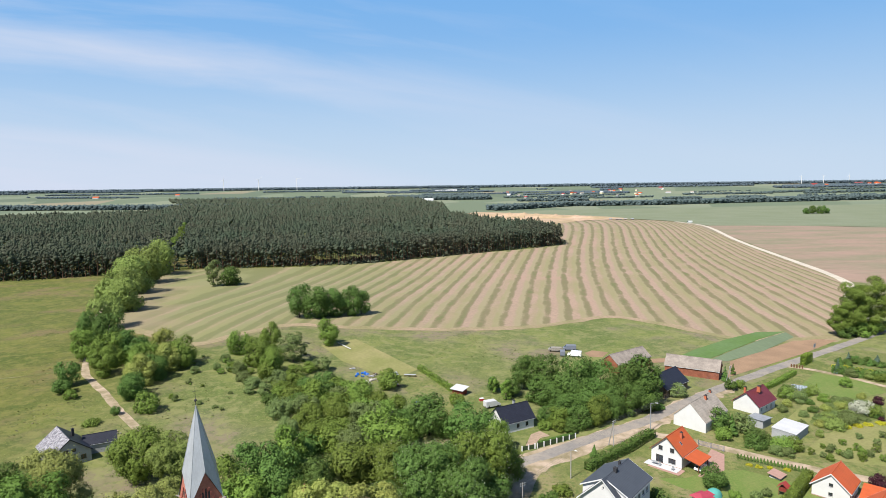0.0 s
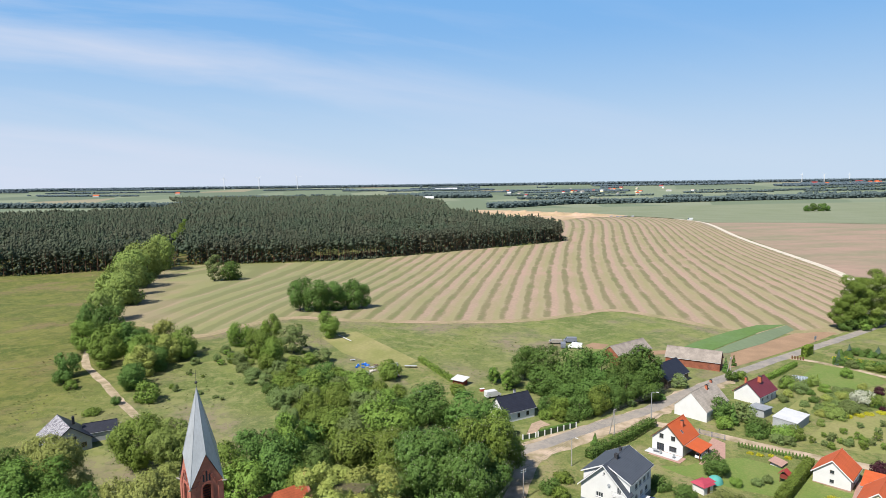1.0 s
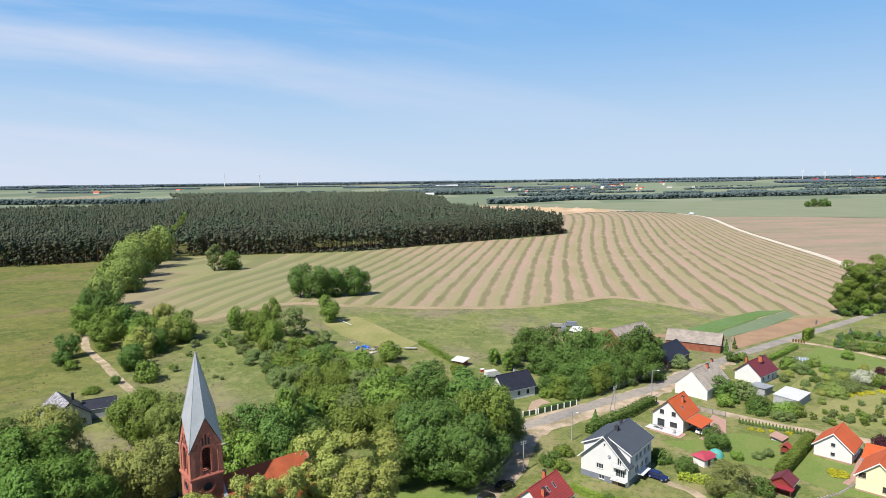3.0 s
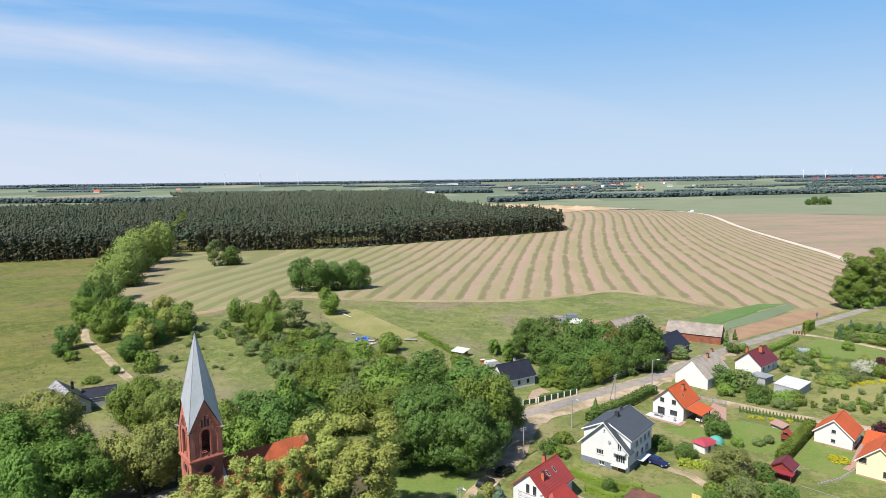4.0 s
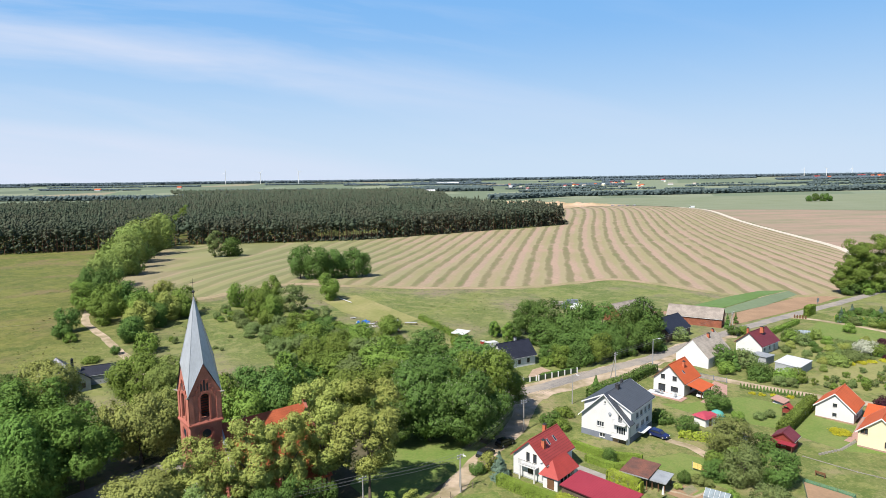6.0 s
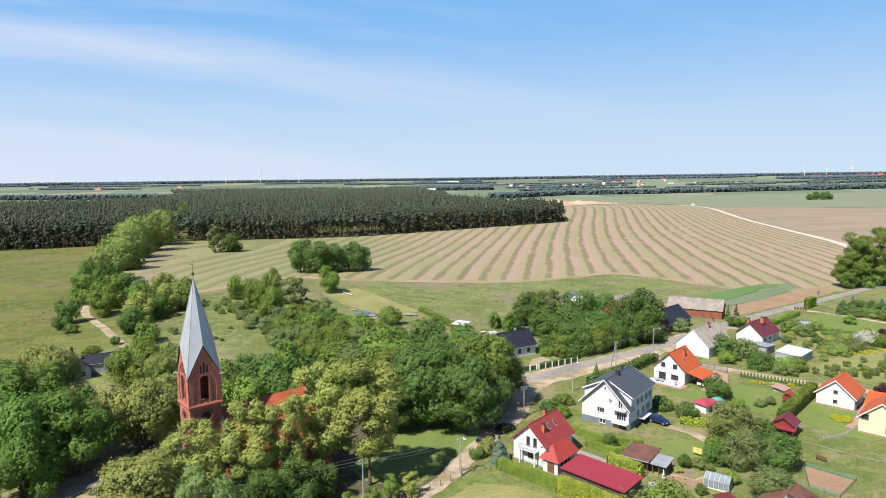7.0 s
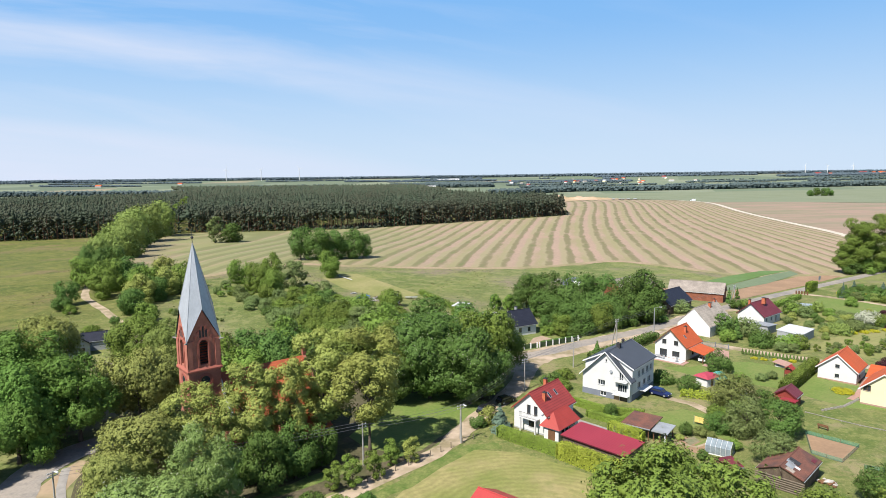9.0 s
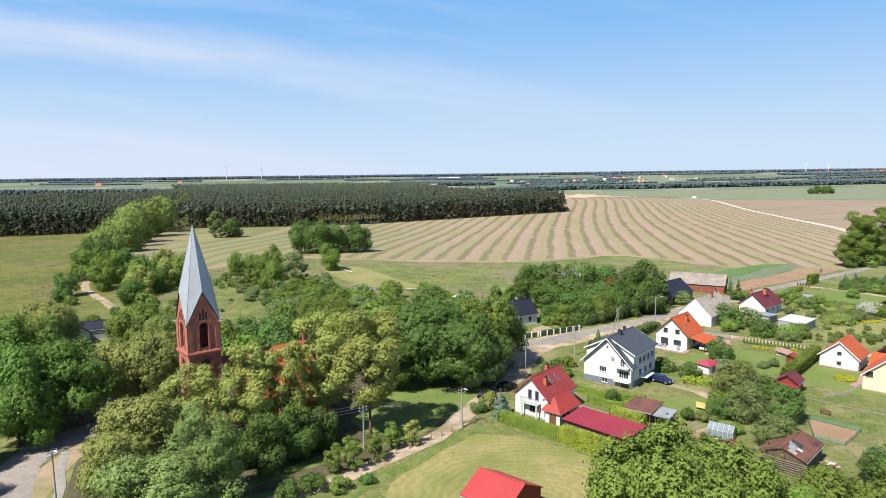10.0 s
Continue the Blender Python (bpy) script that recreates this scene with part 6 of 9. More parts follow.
# --- white house with the red roof and its porch
def red_roof_house():
    w, l, eave, ridge = 7.9, 10.1, 3.75, 7.4
    wins = [("F", 3.9, 3.3, 0.75, 1.75, 0), ("F", 2.4, 3.3, 0.75, 1.75, 0), ("F", 3.0, 0.95, 1.3, 1.3), ("R", 7.0, 1.0, 1.2, 1.3), ("R", 8.6, 1.0, 0.7, 1.3, 0)]
    e = house("white_house", 17.84, 107.84, 49.0, w, l, eave, ridge, M_PLASTER, M_TILE_RED, "white gabled house with a bright red tiled roof and balcony", wins,
              frame_mat=M_FRAME_D, verge=M_TILE_RED, plinth=(0.3, M_PALEWALL), chimneys=((2.4, 2.2, 7.3, 0.6), (7.2, 5.0, 8.1, 0.6)))
    slope = (ridge - eave) / (w / 2)
    for x in (4.2, 6.4):
        roof_window(e, x, 2.0, eave + 2.0 * slope + 0.17, 2.9, eave + 2.9 * slope + 0.17, 0.55)
    b = part("balcony", boxes((-0.85, 0.38, 1.9, 5.6, 2.75, 2.95), bev=0.02), M_PLASTER, e)
    rail(b, -0.8, 1.95, -0.8, 5.55, 2.95, 0.95, 0.11, M_FRAME_D)
    for y in (2.1, 5.3):
        part("pillar", boxes((-0.75, -0.5, y, y + 0.25, 0, 2.75), bev=0.02), M_PLASTER, e)
    part("dish", tube(bmesh.new(), (0.38, 1.4, 4.3), (0.15, 1.3, 4.35), 0.05, 0.35, 12), M_FRAME_W, e)
    # hipped porch at the near corner
    p = part("porch", boxes((-0.6, 6.2, -2.6, 0.38, 0, 2.35)), M_PLASTER, e)
    bm = bmesh.new()
    vs = [bm.verts.new(c) for c in ((-1.0, -3.0, 2.35), (6.5, -3.0, 2.35), (6.5, 1.2, 2.35), (-1.0, 1.2, 2.35), (1.6, -0.2, 4.45), (6.3, -0.2, 4.45))]
    for f in ((0, 1, 5, 4), (1, 2, 5), (2, 3, 4, 5), (3, 0, 4), (3, 2, 1, 0)):
        bm.faces.new([vs[i] for i in f])
    part("porch_roof", bm, M_TILE_PORCH, p, "orange-red hipped tile roof")
    part("porch_door", boxes((-0.64, -0.605, -1.9, -0.5, 0.1, 2.0)), M_BROWNWOOD, p)
    for x in (0.4, 1.7, 3.0, 4.3):
        fr = part("porch_window", boxes((x, x + 0.9, -2.63, -2.605, 0.5, 2.0)), M_FRAME_D, p)
        part("pane", boxes((x + 0.07, x + 0.83, -2.65, -2.632, 0.57, 1.93)), M_GLASS, fr)
    return e


red_roof_house()


def flat_shed(name, x, y, yaw, l, w, h0, h1, wall_mat, roof_mat, label, over=0.3, posts=False, category="shed", group="sheds"):
    """A shed with one plain slope: h0 high along y = 0, h1 along y = w."""
    e = thing(name, x, y, gz(x, y), yaw, label, category, group)
    if posts:
        for px in (0.1, l / 2, l - 0.1):
            for py, hh in ((0.1, h0), (w - 0.1, h1)):
                part("post", boxes((px - 0.07, px + 0.07, py - 0.07, py + 0.07, -0.1, hh)), M_BROWNWOOD, e)
    else:
        for y0, hh in ((0, h0), (w - 0.2, h1)):
            part("wall", boxes((0, l, y0, y0 + 0.2, -0.2, hh - 0.02)), wall_mat, e)
        for x0 in (0, l - 0.2):
            part("wall", prism(bmesh.new(), [(0.2, -0.2), (w - 0.2, -0.2), (w - 0.2, h1 - 0.03), (0.2, h0 - 0.03)], x0, x0 + 0.2), wall_mat, e)
    s = (h1 - h0) / w
    part("roof", prism(bmesh.new(), [(-over, h0 - s * over), (w + over, h1 + s * over), (w + over, h1 + s * over + 0.12), (-over, h0 - s * over + 0.12)], -over, l + over), roof_mat, e)
    part("fascia", boxes((-over, l + over, -over - 0.03, -over - 0.002, h0 - s * over - 0.08, h0 - s * over + 0.12)), M_TILE_MAROON if roof_mat == M_CRIMSON else M_GREYMETAL, e)
    return e


flat_shed("garage", 19.9, 104.3, -46, 12.0, 5.6, 2.1, 2.6, M_WOOD, M_CRIMSON, "long low outbuilding with a crimson sheet-metal roof")
flat_shed("pergola", 31.6, 109.1, -38, 4.8, 6.0, 2.2, 2.4, M_BROWNWOOD, M_RUST, "open wooden shelter with a rust-brown roof", posts=True)
flat_shed("lean_to", 36.2, 106.3, -38, 2.4, 3.6, 1.9, 2.1, M_BROWNWOOD, M_GREYMETAL, "small lean-to with a grey sheet roof", posts=True)


# --- white house with the orange roof
def orange_roof_house():
    w, l, eave, ridge = 8.9, 9.6, 3.3, 7.5
    wins = [("F", 5.3, 0.15, 1.9, 2.1, 2), ("F", 2.0, 0.75, 1.9, 1.35, 2), ("F", 5.5, 3.6, 1.1, 1.2), ("F", 2.4, 3.6, 1.1, 1.2), ("R", 4.0, 0.9, 1.2, 1.2)]
    e = house("white_house", 59.4, 151.9, 45.5, w, l, eave, ridge, M_PLASTER, M_TILE_ORANGE, "white gabled house with a bright orange tiled roof and terrace", wins,
              frame_mat=M_FRAME_D, verge=M_BROWNWOOD, chimneys=((5.4, 2.9, 7.6, 0.6),), plinth=(0.25, M_PAVER))
    slope = (ridge - eave) / (w / 2)
    roof_window(e, 3.2, 1.7, eave + 1.7 * slope + 0.17, 2.4, eave + 2.4 * slope + 0.17, 0.6)
    part("terrace", boxes((-2.4, 0.36, 0.4, 9.2, -0.1, 0.16), bev=0.02), M_WHITEMETAL, e, "pale tiled terrace")
    part("terrace_edge", boxes((-3.3, -2.402, -0.6, 9.8, -0.1, 0.10), (-2.4, 0.36, -0.6, 0.398, -0.1, 0.10), bev=0.02), M_PAVER, e, "pink paved terrace border")
    # carport against the right-hand side
    c = part("carport", boxes((1.2, 1.4, -3.6, -3.4, 0, 2.1), (6.8, 7.0, -3.6, -3.4, 0, 2.1), (4.0, 4.2, -3.6, -3.4, 0, 2.1), (1.2, 7.0, -3.7, -3.45, 2.1, 2.3)), M_BROWNWOOD, e)
    part("carport_roof", prism(bmesh.new(), [(-4.1, 2.3), (0.2, 3.25), (0.2, 3.37), (-4.1, 2.42)], 0.6, 7.8), M_TILE_ORANGE, c)
    for k, (x, y) in enumerate(((-1.2, 6.8), (-1.4, 5.4), (-1.6, 1.8))):
        t = thing("garden_table" if k == 0 else "garden_chair", *(e.matrix_world @ Vector((x, y, 0.14)))[:], 45.5, "small grey garden table on the terrace" if k == 0 else "grey garden chair on the terrace", "table" if k == 0 else "chair", "terrace furniture")
        if k == 0:
            part("tabletop", boxes((-0.5, 0.5, -0.8, 0.8, 0.68, 0.73), bev=0.01), M_GREYMETAL, t)
        else:
            part("seat", boxes((-0.3, 0.3, -0.3, 0.3, 0.38, 0.44), bev=0.01), M_GREYMETAL, t)
            part("backrest", boxes((0.26, 0.32, -0.3, 0.3, 0.45, 0.95), bev=0.01), M_GREYMETAL, t)
        for a in (-0.25, 0.25):
            for b in (-0.25, 0.25):
                part("leg", boxes((a - 0.03, a + 0.03, b - 0.03, b + 0.03, 0, 0.38 if k else 0.68)), M_GREYMETAL, t)
    return e


orange_roof_house()
area("paving_drive", [(66, 153), (62, 149), (64, 147.5), (70, 152), (74, 161), (72, 164.5), (68, 159)], M_PAVER, 0.04, "pink block-paved driveway", curve=False, category="paving", step=6)

# --- further houses
house("white_house", 74.8, 174.8, 43.5, 10.0, 15.0, 2.9, 7.7, M_PLASTER, M_ETERNIT, "old white gabled house with a weathered grey sheet roof", (), over=0.15,
      chimneys=((8.6, 4.2, 8.2, 0.7), (13.4, 5.0, 8.5, 0.6)))
house("white_house", 96.7, 187.8, 39.1, 8.9, 11.8, 2.6, 6.4, M_PLASTER, M_TILE_MAROON, "cream-white house with a maroon sheet roof and brick chimneys",
      [("R", 1.6, 0.9, 1.2, 1.2), ("R", 5.0, 0.9, 1.2, 1.2), ("R", 8.2, 0.1, 1.0, 2.0)], verge=M_TILE_MAROON, chimneys=((5.6, 3.0, 7.6, 1.0), (4.0, 6.6, 6.8, 0.6)))
flat_shed("garage", 96.8, 167.9, 42.5, 9.6, 6.4, 2.4, 2.75, M_PALEWALL, M_WHITEMETAL, "flat-roofed white garage with a pale sheet roof", over=0.15, group="garages", category="garage")
flat_shed("shed", 96.6, 181.0, 128, 4.6, 5.0, 2.2, 2.4, M_PALEWALL, M_GREYMETAL, "low grey shed beside the maroon-roofed house")
house("white_house", 90.2, 133.9, 45.6, 8.4, 9.1, 2.6, 6.2, M_PLASTER, M_TILE_ORANGE, "white gabled house with a plain orange tiled roof",
      [("F", 3.75, 0.9, 0.85, 0.8, 0), ("F", 3.75, 3.1, 0.85, 0.8, 0), ("R", 3.0, 0.9, 1.0, 1.2)], frame_mat=M_FRAME_D, verge=M_FRAME_W, plinth=(0.25, M_PAVER))
house("cream_house", 89.5, 117.5, 46.0, 8.6, 11.0, 3.1, 6.9, M_CREAM, M_TILE_ORANGE, "cream-yellow house with an orange tiled roof beside the lawn",
      [("F", 6.5, 2.9, 1.3, 1.2), ("F", 2.2, 0.9, 1.4, 1.3)], frame_mat=M_BROWNWOOD, verge=M_FRAME_W, plinth=(0.35, M_PAVER))
flat_shed("garage", 91.5, 133.0, -42, 5.4, 6.0, 2.3, 3.5, M_PLASTER, M_TILE_ORANGE, "low orange-roofed link building between two houses", group="garages", category="garage")
house("white_house", 16.6, 173.9, 30.0, 8.2, 11.6, 2.8, 6.6, M_PLASTER, M_TILE_NAVY, "white bungalow with a dark navy tiled roof",
      [("R", 8.2, 0.9, 1.0, 1.3), ("R", 5.0, 0.9, 1.0, 1.3), ("B", 3.4, 0.9, 1.0, 1.3)], frame_mat=M_FRAME_D, chimneys=((7.0, 4.6, 7.6, 0.6),), chimney_mat=M_PALEWALL)
old_white = house("old_house", -92.4, 159.5, 134.0, 10.4, 12.8, 2.9, 7.0, M_PALEWALL, M_TILE_NAVY, "pale grey house with one mottled white and one dark roof slope",
      [("F", 5.6, 3.4, 1.1, 0.9), ("F", 3.9, 3.4, 1.1, 0.9), ("F", 1.6, 0.9, 1.3, 1.3)], frame_mat=M_BROWNWOOD, verge=M_TILE_NAVY, chimneys=((6.5, 3.0, 7.5, 0.6),), chimney_mat=M_DARKSTONE)
slopes = [o for o in old_white.children if o.name.startswith("roof_slope")]
slopes[1].data.materials[0] = M_OLDTILE
slopes[1]["label"] = "mottled white roof slope"
house("outbuilding", -96.8, 161.8, 27.0, 6.0, 8.5, 2.6, 4.4, M_PALEWALL, M_TILE_NAVY, "low wing with a dark roof beside the grey house", (), over=0.2, category="house", group="houses")
house("barn", 103.6, 229.2, 149, 8.4, 19.5, 3.1, 6.4, M_BARNBRICK, M_BARNROOF, "long brick barn with a weathered grey sheet roof", (), over=0.3, category="barn", group="barns")
house("barn", 73.6, 203.3, 42, 10.0, 15.0, 2.8, 6.8, M_WOOD, M_TILE_NAVY, "timber barn with a dark blue roof", (), over=0.3, category="barn", group="barns")
house("barn", 64.6, 229.0, 36, 8.6, 20.0, 3.4, 6.6, M_BARNBRICK, M_BARNROOF, "brick barn with an orange gable and grey sheet roof", (), over=0.25, category="barn", group="barns")
house("garden_shed", 79.2, 206.3, 42, 3.2, 3.4, 2.0, 3.0, M_WOOD, M_GREYMETAL, "small dark wooden shed beside the barn", (), over=0.2, category="shed", group="sheds")


# --- the church
def church():
    cx, cy, yaw, s = -41.5, 102.0, 40.0, 5.2
    z0 = gz(cx, cy)
    e = thing("church", cx, cy, z0, yaw, "red brick village church with a tall pale zinc spire", "church")
    h = s / 2
    zc, ze, zg, zt = 16.9 - z0, 22.0 - z0, 27.0 - z0, 37.85 - z0
    turn = [rows_matrix((math.cos(a), math.sin(a), 0), (-math.sin(a), math.cos(a), 0), (0, 0, 1), (h * math.sin(a), -h * math.cos(a), 0)) for a in (0, math.pi / 2, math.pi, -math.pi / 2)]
    tower = part("tower", boxes((-h, h, -h, h, -0.5, zc - 0.1)), M_BRICK, e)
    for m in turn:
        # belfry wall with one tall opening and its round arch
        wall(tower, "belfry_wall", [(-h, zc), (h, zc), (h, ze), (0, zg - 0.1), (-h, ze)], m, [(-0.68, zc + 0.9, 0.68, zc + 5.0)], M_BRICK, 0.45)
        bm = bmesh.new()
        for sgn in (-1, 1):
            arc = [(0.68 * math.cos(t) * sgn, zc + 4.32 + 0.68 * math.sin(t)) for t in [math.pi / 2 * k / 8 for k in range(9)]]
            prism(bm, [(0.68 * sgn, zc + 5.0)] + arc[::1], 0.0, 0.45, "y")
        bmesh.ops.transform(bm, matrix=m, verts=bm.verts)
        part("arch", bm, M_BRICK, tower)
        # recessed louvres
        bm = bmesh.new()
        for k in range(9):
            zz = zc + 1.0 + k * 0.44
            prism(bm, [(0.30, zz + 0.25), (0.34, zz + 0.25), (0.62, zz), (0.58, zz)], -0.68, 0.68, "x")
        bmesh.ops.transform(bm, matrix=m, verts=bm.verts)
        part("louvre", bm, M_DARKSTONE, tower, "dark wooden louvres")
        # stepped brick frame round the opening
        bm = boxes((-1.05, -0.74, -0.10, 0.0, zc + 0.6, zc + 4.35), (0.74, 1.05, -0.10, 0.0, zc + 0.6, zc + 4.35))
        for k in range(10):
            a0, a1 = math.pi * k / 10, math.pi * (k + 1) / 10
            prism(bm, [(0.74 * math.cos(a0), zc + 4.35 + 0.74 * math.sin(a0)), (1.05 * math.cos(a0), zc + 4.35 + 1.05 * math.sin(a0)), (1.05 * math.cos(a1), zc + 4.35 + 1.05 * math.sin(a1)), (0.74 * math.cos(a1), zc + 4.35 + 0.74 * math.sin(a1))], -0.10, 0.0, "y")
        bmesh.ops.transform(bm, matrix=m, verts=bm.verts)
        part("arch_frame", bm, M_BRICKTRIM, tower)
        for sgn in (-1, 1):
            bm = boxes((sgn * h - 0.75 if sgn > 0 else -h - 0.12, h + 0.12 if sgn > 0 else -h + 0.75, -0.12, -0.002, zc + 0.3, ze - 0.1))
            bmesh.ops.transform(bm, matrix=m, verts=bm.verts)
            part("corner_pier", bm, M_BRICK, tower)
        # stepped corbel table and slits in the gable
        for k in range(4):
            for sgn in (-1, 1):
                c = sgn * (1.75 - 0.45 * k)
                zz = ze - 0.35 + 0.75 * k
                bm = boxes((c - 0.2, c + 0.2, -0.14, -0.002, zz, zz + 0.32), (c - 0.1, c + 0.1, -0.14, -0.002, zz - 0.28, zz + 0.002))
                bmesh.ops.transform(bm, matrix=m, verts=bm.verts)
                part("corbel", bm, M_BRICKTRIM, tower)
        for c, t in ((-0.5, 0.0), (0, 0.5), (0.5, 0.0)):
            bm = boxes((c - 0.13, c + 0.13, -0.02, -0.003, ze + 0.4, ze + 1.7 + t))
            bmesh.ops.transform(bm, matrix=m, verts=bm.verts)
            part("slit", bm, M_DARKSTONE, tower)
        bm = boxes((-h - 0.25, h + 0.25, -0.28, -0.13, zc - 0.12, zc + 0.14))
        prism(bm, [(-0.28, zc + 0.142), (-0.002, zc + 0.142), (-0.002, zc + 0.55)], -h - 0.2, h + 0.2, "x")
        bmesh.ops.transform(bm, matrix=m, verts=bm.verts)
        part("cornice", bm, M_BRICKTRIM, tower)
        # round window
        bm = bmesh.new()
        n = 20
        for r0, r1, d in ((0.95, 1.25, -0.14), (0.72, 0.95, -0.07)):
            for k in range(n):
                a0, a1 = 2 * math.pi * k / n, 2 * math.pi * (k + 1) / n
                prism(bm, [(r0 * math.cos(a0), zc - 1.75 + r0 * math.sin(a0)), (r1 * math.cos(a0), zc - 1.75 + r1 * math.sin(a0)), (r1 * math.cos(a1), zc - 1.75 + r1 * math.sin(a1)), (r0 * math.cos(a1), zc - 1.75 + r0 * math.sin(a1))], d, -0.002, "y")
        bmesh.ops.transform(bm, matrix=m, verts=bm.verts)
        ring = part("round_window", bm, M_BRICKTRIM, tower)
        bm = tube(bmesh.new(), (0, -0.02, zc - 1.75), (0, -0.004, zc - 1.75), 0.74, 0.74, 20)
        bmesh.ops.transform(bm, matrix=m, verts=bm.verts)
        part("pane", bm, M_GLASS, ring)
    for a in range(4):
        t = math.pi / 4 + a * math.pi / 2
        d = Vector((math.cos(t), math.sin(t), 0))
        b = d * (h * 1.414)
        part("gargoyle", tube(bmesh.new(), b * 0.98 + Vector((0, 0, ze - 0.3)), b + d * 0.75 + Vector((0, 0, ze - 0.15)), 0.2, 0.11, 6), M_STONE, tower, "pale stone water spout")
    # spire with eight faces: corners low, gable tops high
    bm = bmesh.new()
    tip = bm.verts.new((0, 0, zt))
    o = 0.22
    base = []
    for k in range(8):
        t = k * math.pi / 4
        if k % 2:
            rr, zz = (h + o) * 1.414, ze - 0.25
        else:
            rr, zz = h + o, zg + 0.12
        base.append(bm.verts.new((rr * math.cos(t), rr * math.sin(t), zz)))
    for k in range(8):
        bm.faces.new((base[k], base[(k + 1) % 8], tip))
    spire = part("spire", bm, M_ZINC, e, "pale grey zinc-clad spire")
    bm = bmesh.new()
    for k in range(8):
        tube(bm, base_co(k, h, o, ze, zg), (0, 0, zt), 0.06, 0.03, 5)
    part("seam", bm, M_GREYMETAL, spire)
    bm = tube(bmesh.new(), (0, 0, zt - 0.1), (0, 0, zt + 0.8), 0.06, 0.04, 6)
    bmesh.ops.create_uvsphere(bm, u_segments=12, v_segments=8, radius=0.24, matrix=Matrix.Translation((0, 0, zt + 0.75)))
    tube(bm, (0, 0, zt + 0.9), (0, 0, zt + 3.0), 0.035, 0.02, 5)
    tube(bm, (-0.45, 0, zt + 2.3), (0.45, 0, zt + 2.3), 0.03, 0.03, 5)
    part("finial", bm, M_DARKSTONE, spire, "dark iron ball and cross")
    # nave
    hw, x0, x1, en, rn = 6.6, h, h + 16.8, 8.5 - z0, 14.9 - z0
    ms = rows_matrix((1, 0, 0), (0, 1, 0), (0, 0, 1), (0, -hw, 0))
    mn = rows_matrix((1, 0, 0), (0, -1, 0), (0, 0, 1), (0, hw, 0))
    bays = [x0 + 1.6 + 3.9 * k for k in range(4)]
    for m in (ms, mn):
        holes = [(b, 2.2, b + 1.2, 6.4) for b in bays]
        wall(e, "nave_wall", [(x0, -0.4), (x1, -0.4), (x1, en), (x0, en)], m, holes, M_BRICK, 0.5)
        for q in holes:
            window(e, m, *q, M_BRICKTRIM, 1, "nave_window", False, True)
        for b in [x0 + 0.1] + [b + 2.4 for b in bays]:
            bm = prism(bmesh.new(), [(-0.8, -0.4), (-0.002, -0.4), (-0.002, en - 0.6), (-0.25, en - 0.7), (-0.8, en - 3.2)], b, b + 0.7)
            bmesh.ops.transform(bm, matrix=m, verts=bm.verts)
            part("buttress", bm, M_BRICK, e)
    for x in (x0, x1 - 0.5):
        part("gable_wall", prism(bmesh.new(), [(-hw, -0.4), (hw, -0.4), (hw, en), (0, rn + 0.5), (-hw, en)], x + 0.002, x + 0.498), M_BRICK, e)
    for sgn in (-1, 1):
        part("nave_roof", slab(sgn * (hw + 0.35), en - 0.35, 0, rn, x0 + 0.5, x1 - 0.5, 0.2), M_TILE_CHURCH, e, "orange-red tiled nave roof")
    for sgn in (-1, 1):
        part("coping", slab(sgn * (hw + 0.15), en + 0.1, 0, rn + 0.56, x0 - 0.06, x0 + 0.55, 0.1), M_ZINC, e, "pale zinc coping on the gable")
    part("ridge_turret", boxes((x1 - 0.55, x1 + 0.05, -0.3, 0.3, rn + 0.4, rn + 1.5)), M_BRICKTRIM, e)
    bm = bmesh.new()
    bmesh.ops.create_cone(bm, segments=4, radius1=0.5, radius2=0.02, depth=1.5, cap_ends=True, matrix=Matrix.Translation((x1 - 0.25, 0, rn + 2.25)) @ Matrix.Rotation(math.pi / 4, 4, "Z"))
    part("turret_cap", bm, M_BRICKTRIM, e)
    for yy in (-hw, hw):
        part("pinnacle", boxes((x0 - 0.1, x0 + 0.6, yy - 0.35, yy + 0.35, en - 0.3, en + 1.0), bev=0.04), M_STONE, e)
    # apse and side porch
    part("apse", tube(bmesh.new(), (x1 - 0.2, 0, -0.4), (x1 - 0.2, 0, 7.0), 4.2, 4.2, 10), M_BRICK, e)
    part("apse_roof", tube(bmesh.new(), (x1 - 0.2, 0, 7.0), (x1 - 0.2, 0, 10.2), 4.5, 0.1, 10), M_TILE_ORANGE, e)
    part("side_porch", boxes((x1 - 6.2, x1 - 1.2, -hw - 4.2, -hw - 0.002, -0.4, 3.6)), M_BRICK, e)
    part("porch_roof", prism(bmesh.new(), [(-hw - 4.5, 3.62), (-hw - 0.003, 6.0), (-hw - 0.003, 6.2), (-hw - 4.5, 3.8)], x1 - 6.5, x1 - 0.9), M_TILE_CHURCH, e)


def base_co(k, h, o, ze, zg):
    t = k * math.pi / 4
    rr, zz = ((h + o) * 1.414, ze - 0.25) if k % 2 else (h + o, zg + 0.12)
    return (rr * math.cos(t), rr * math.sin(t), zz)


church()


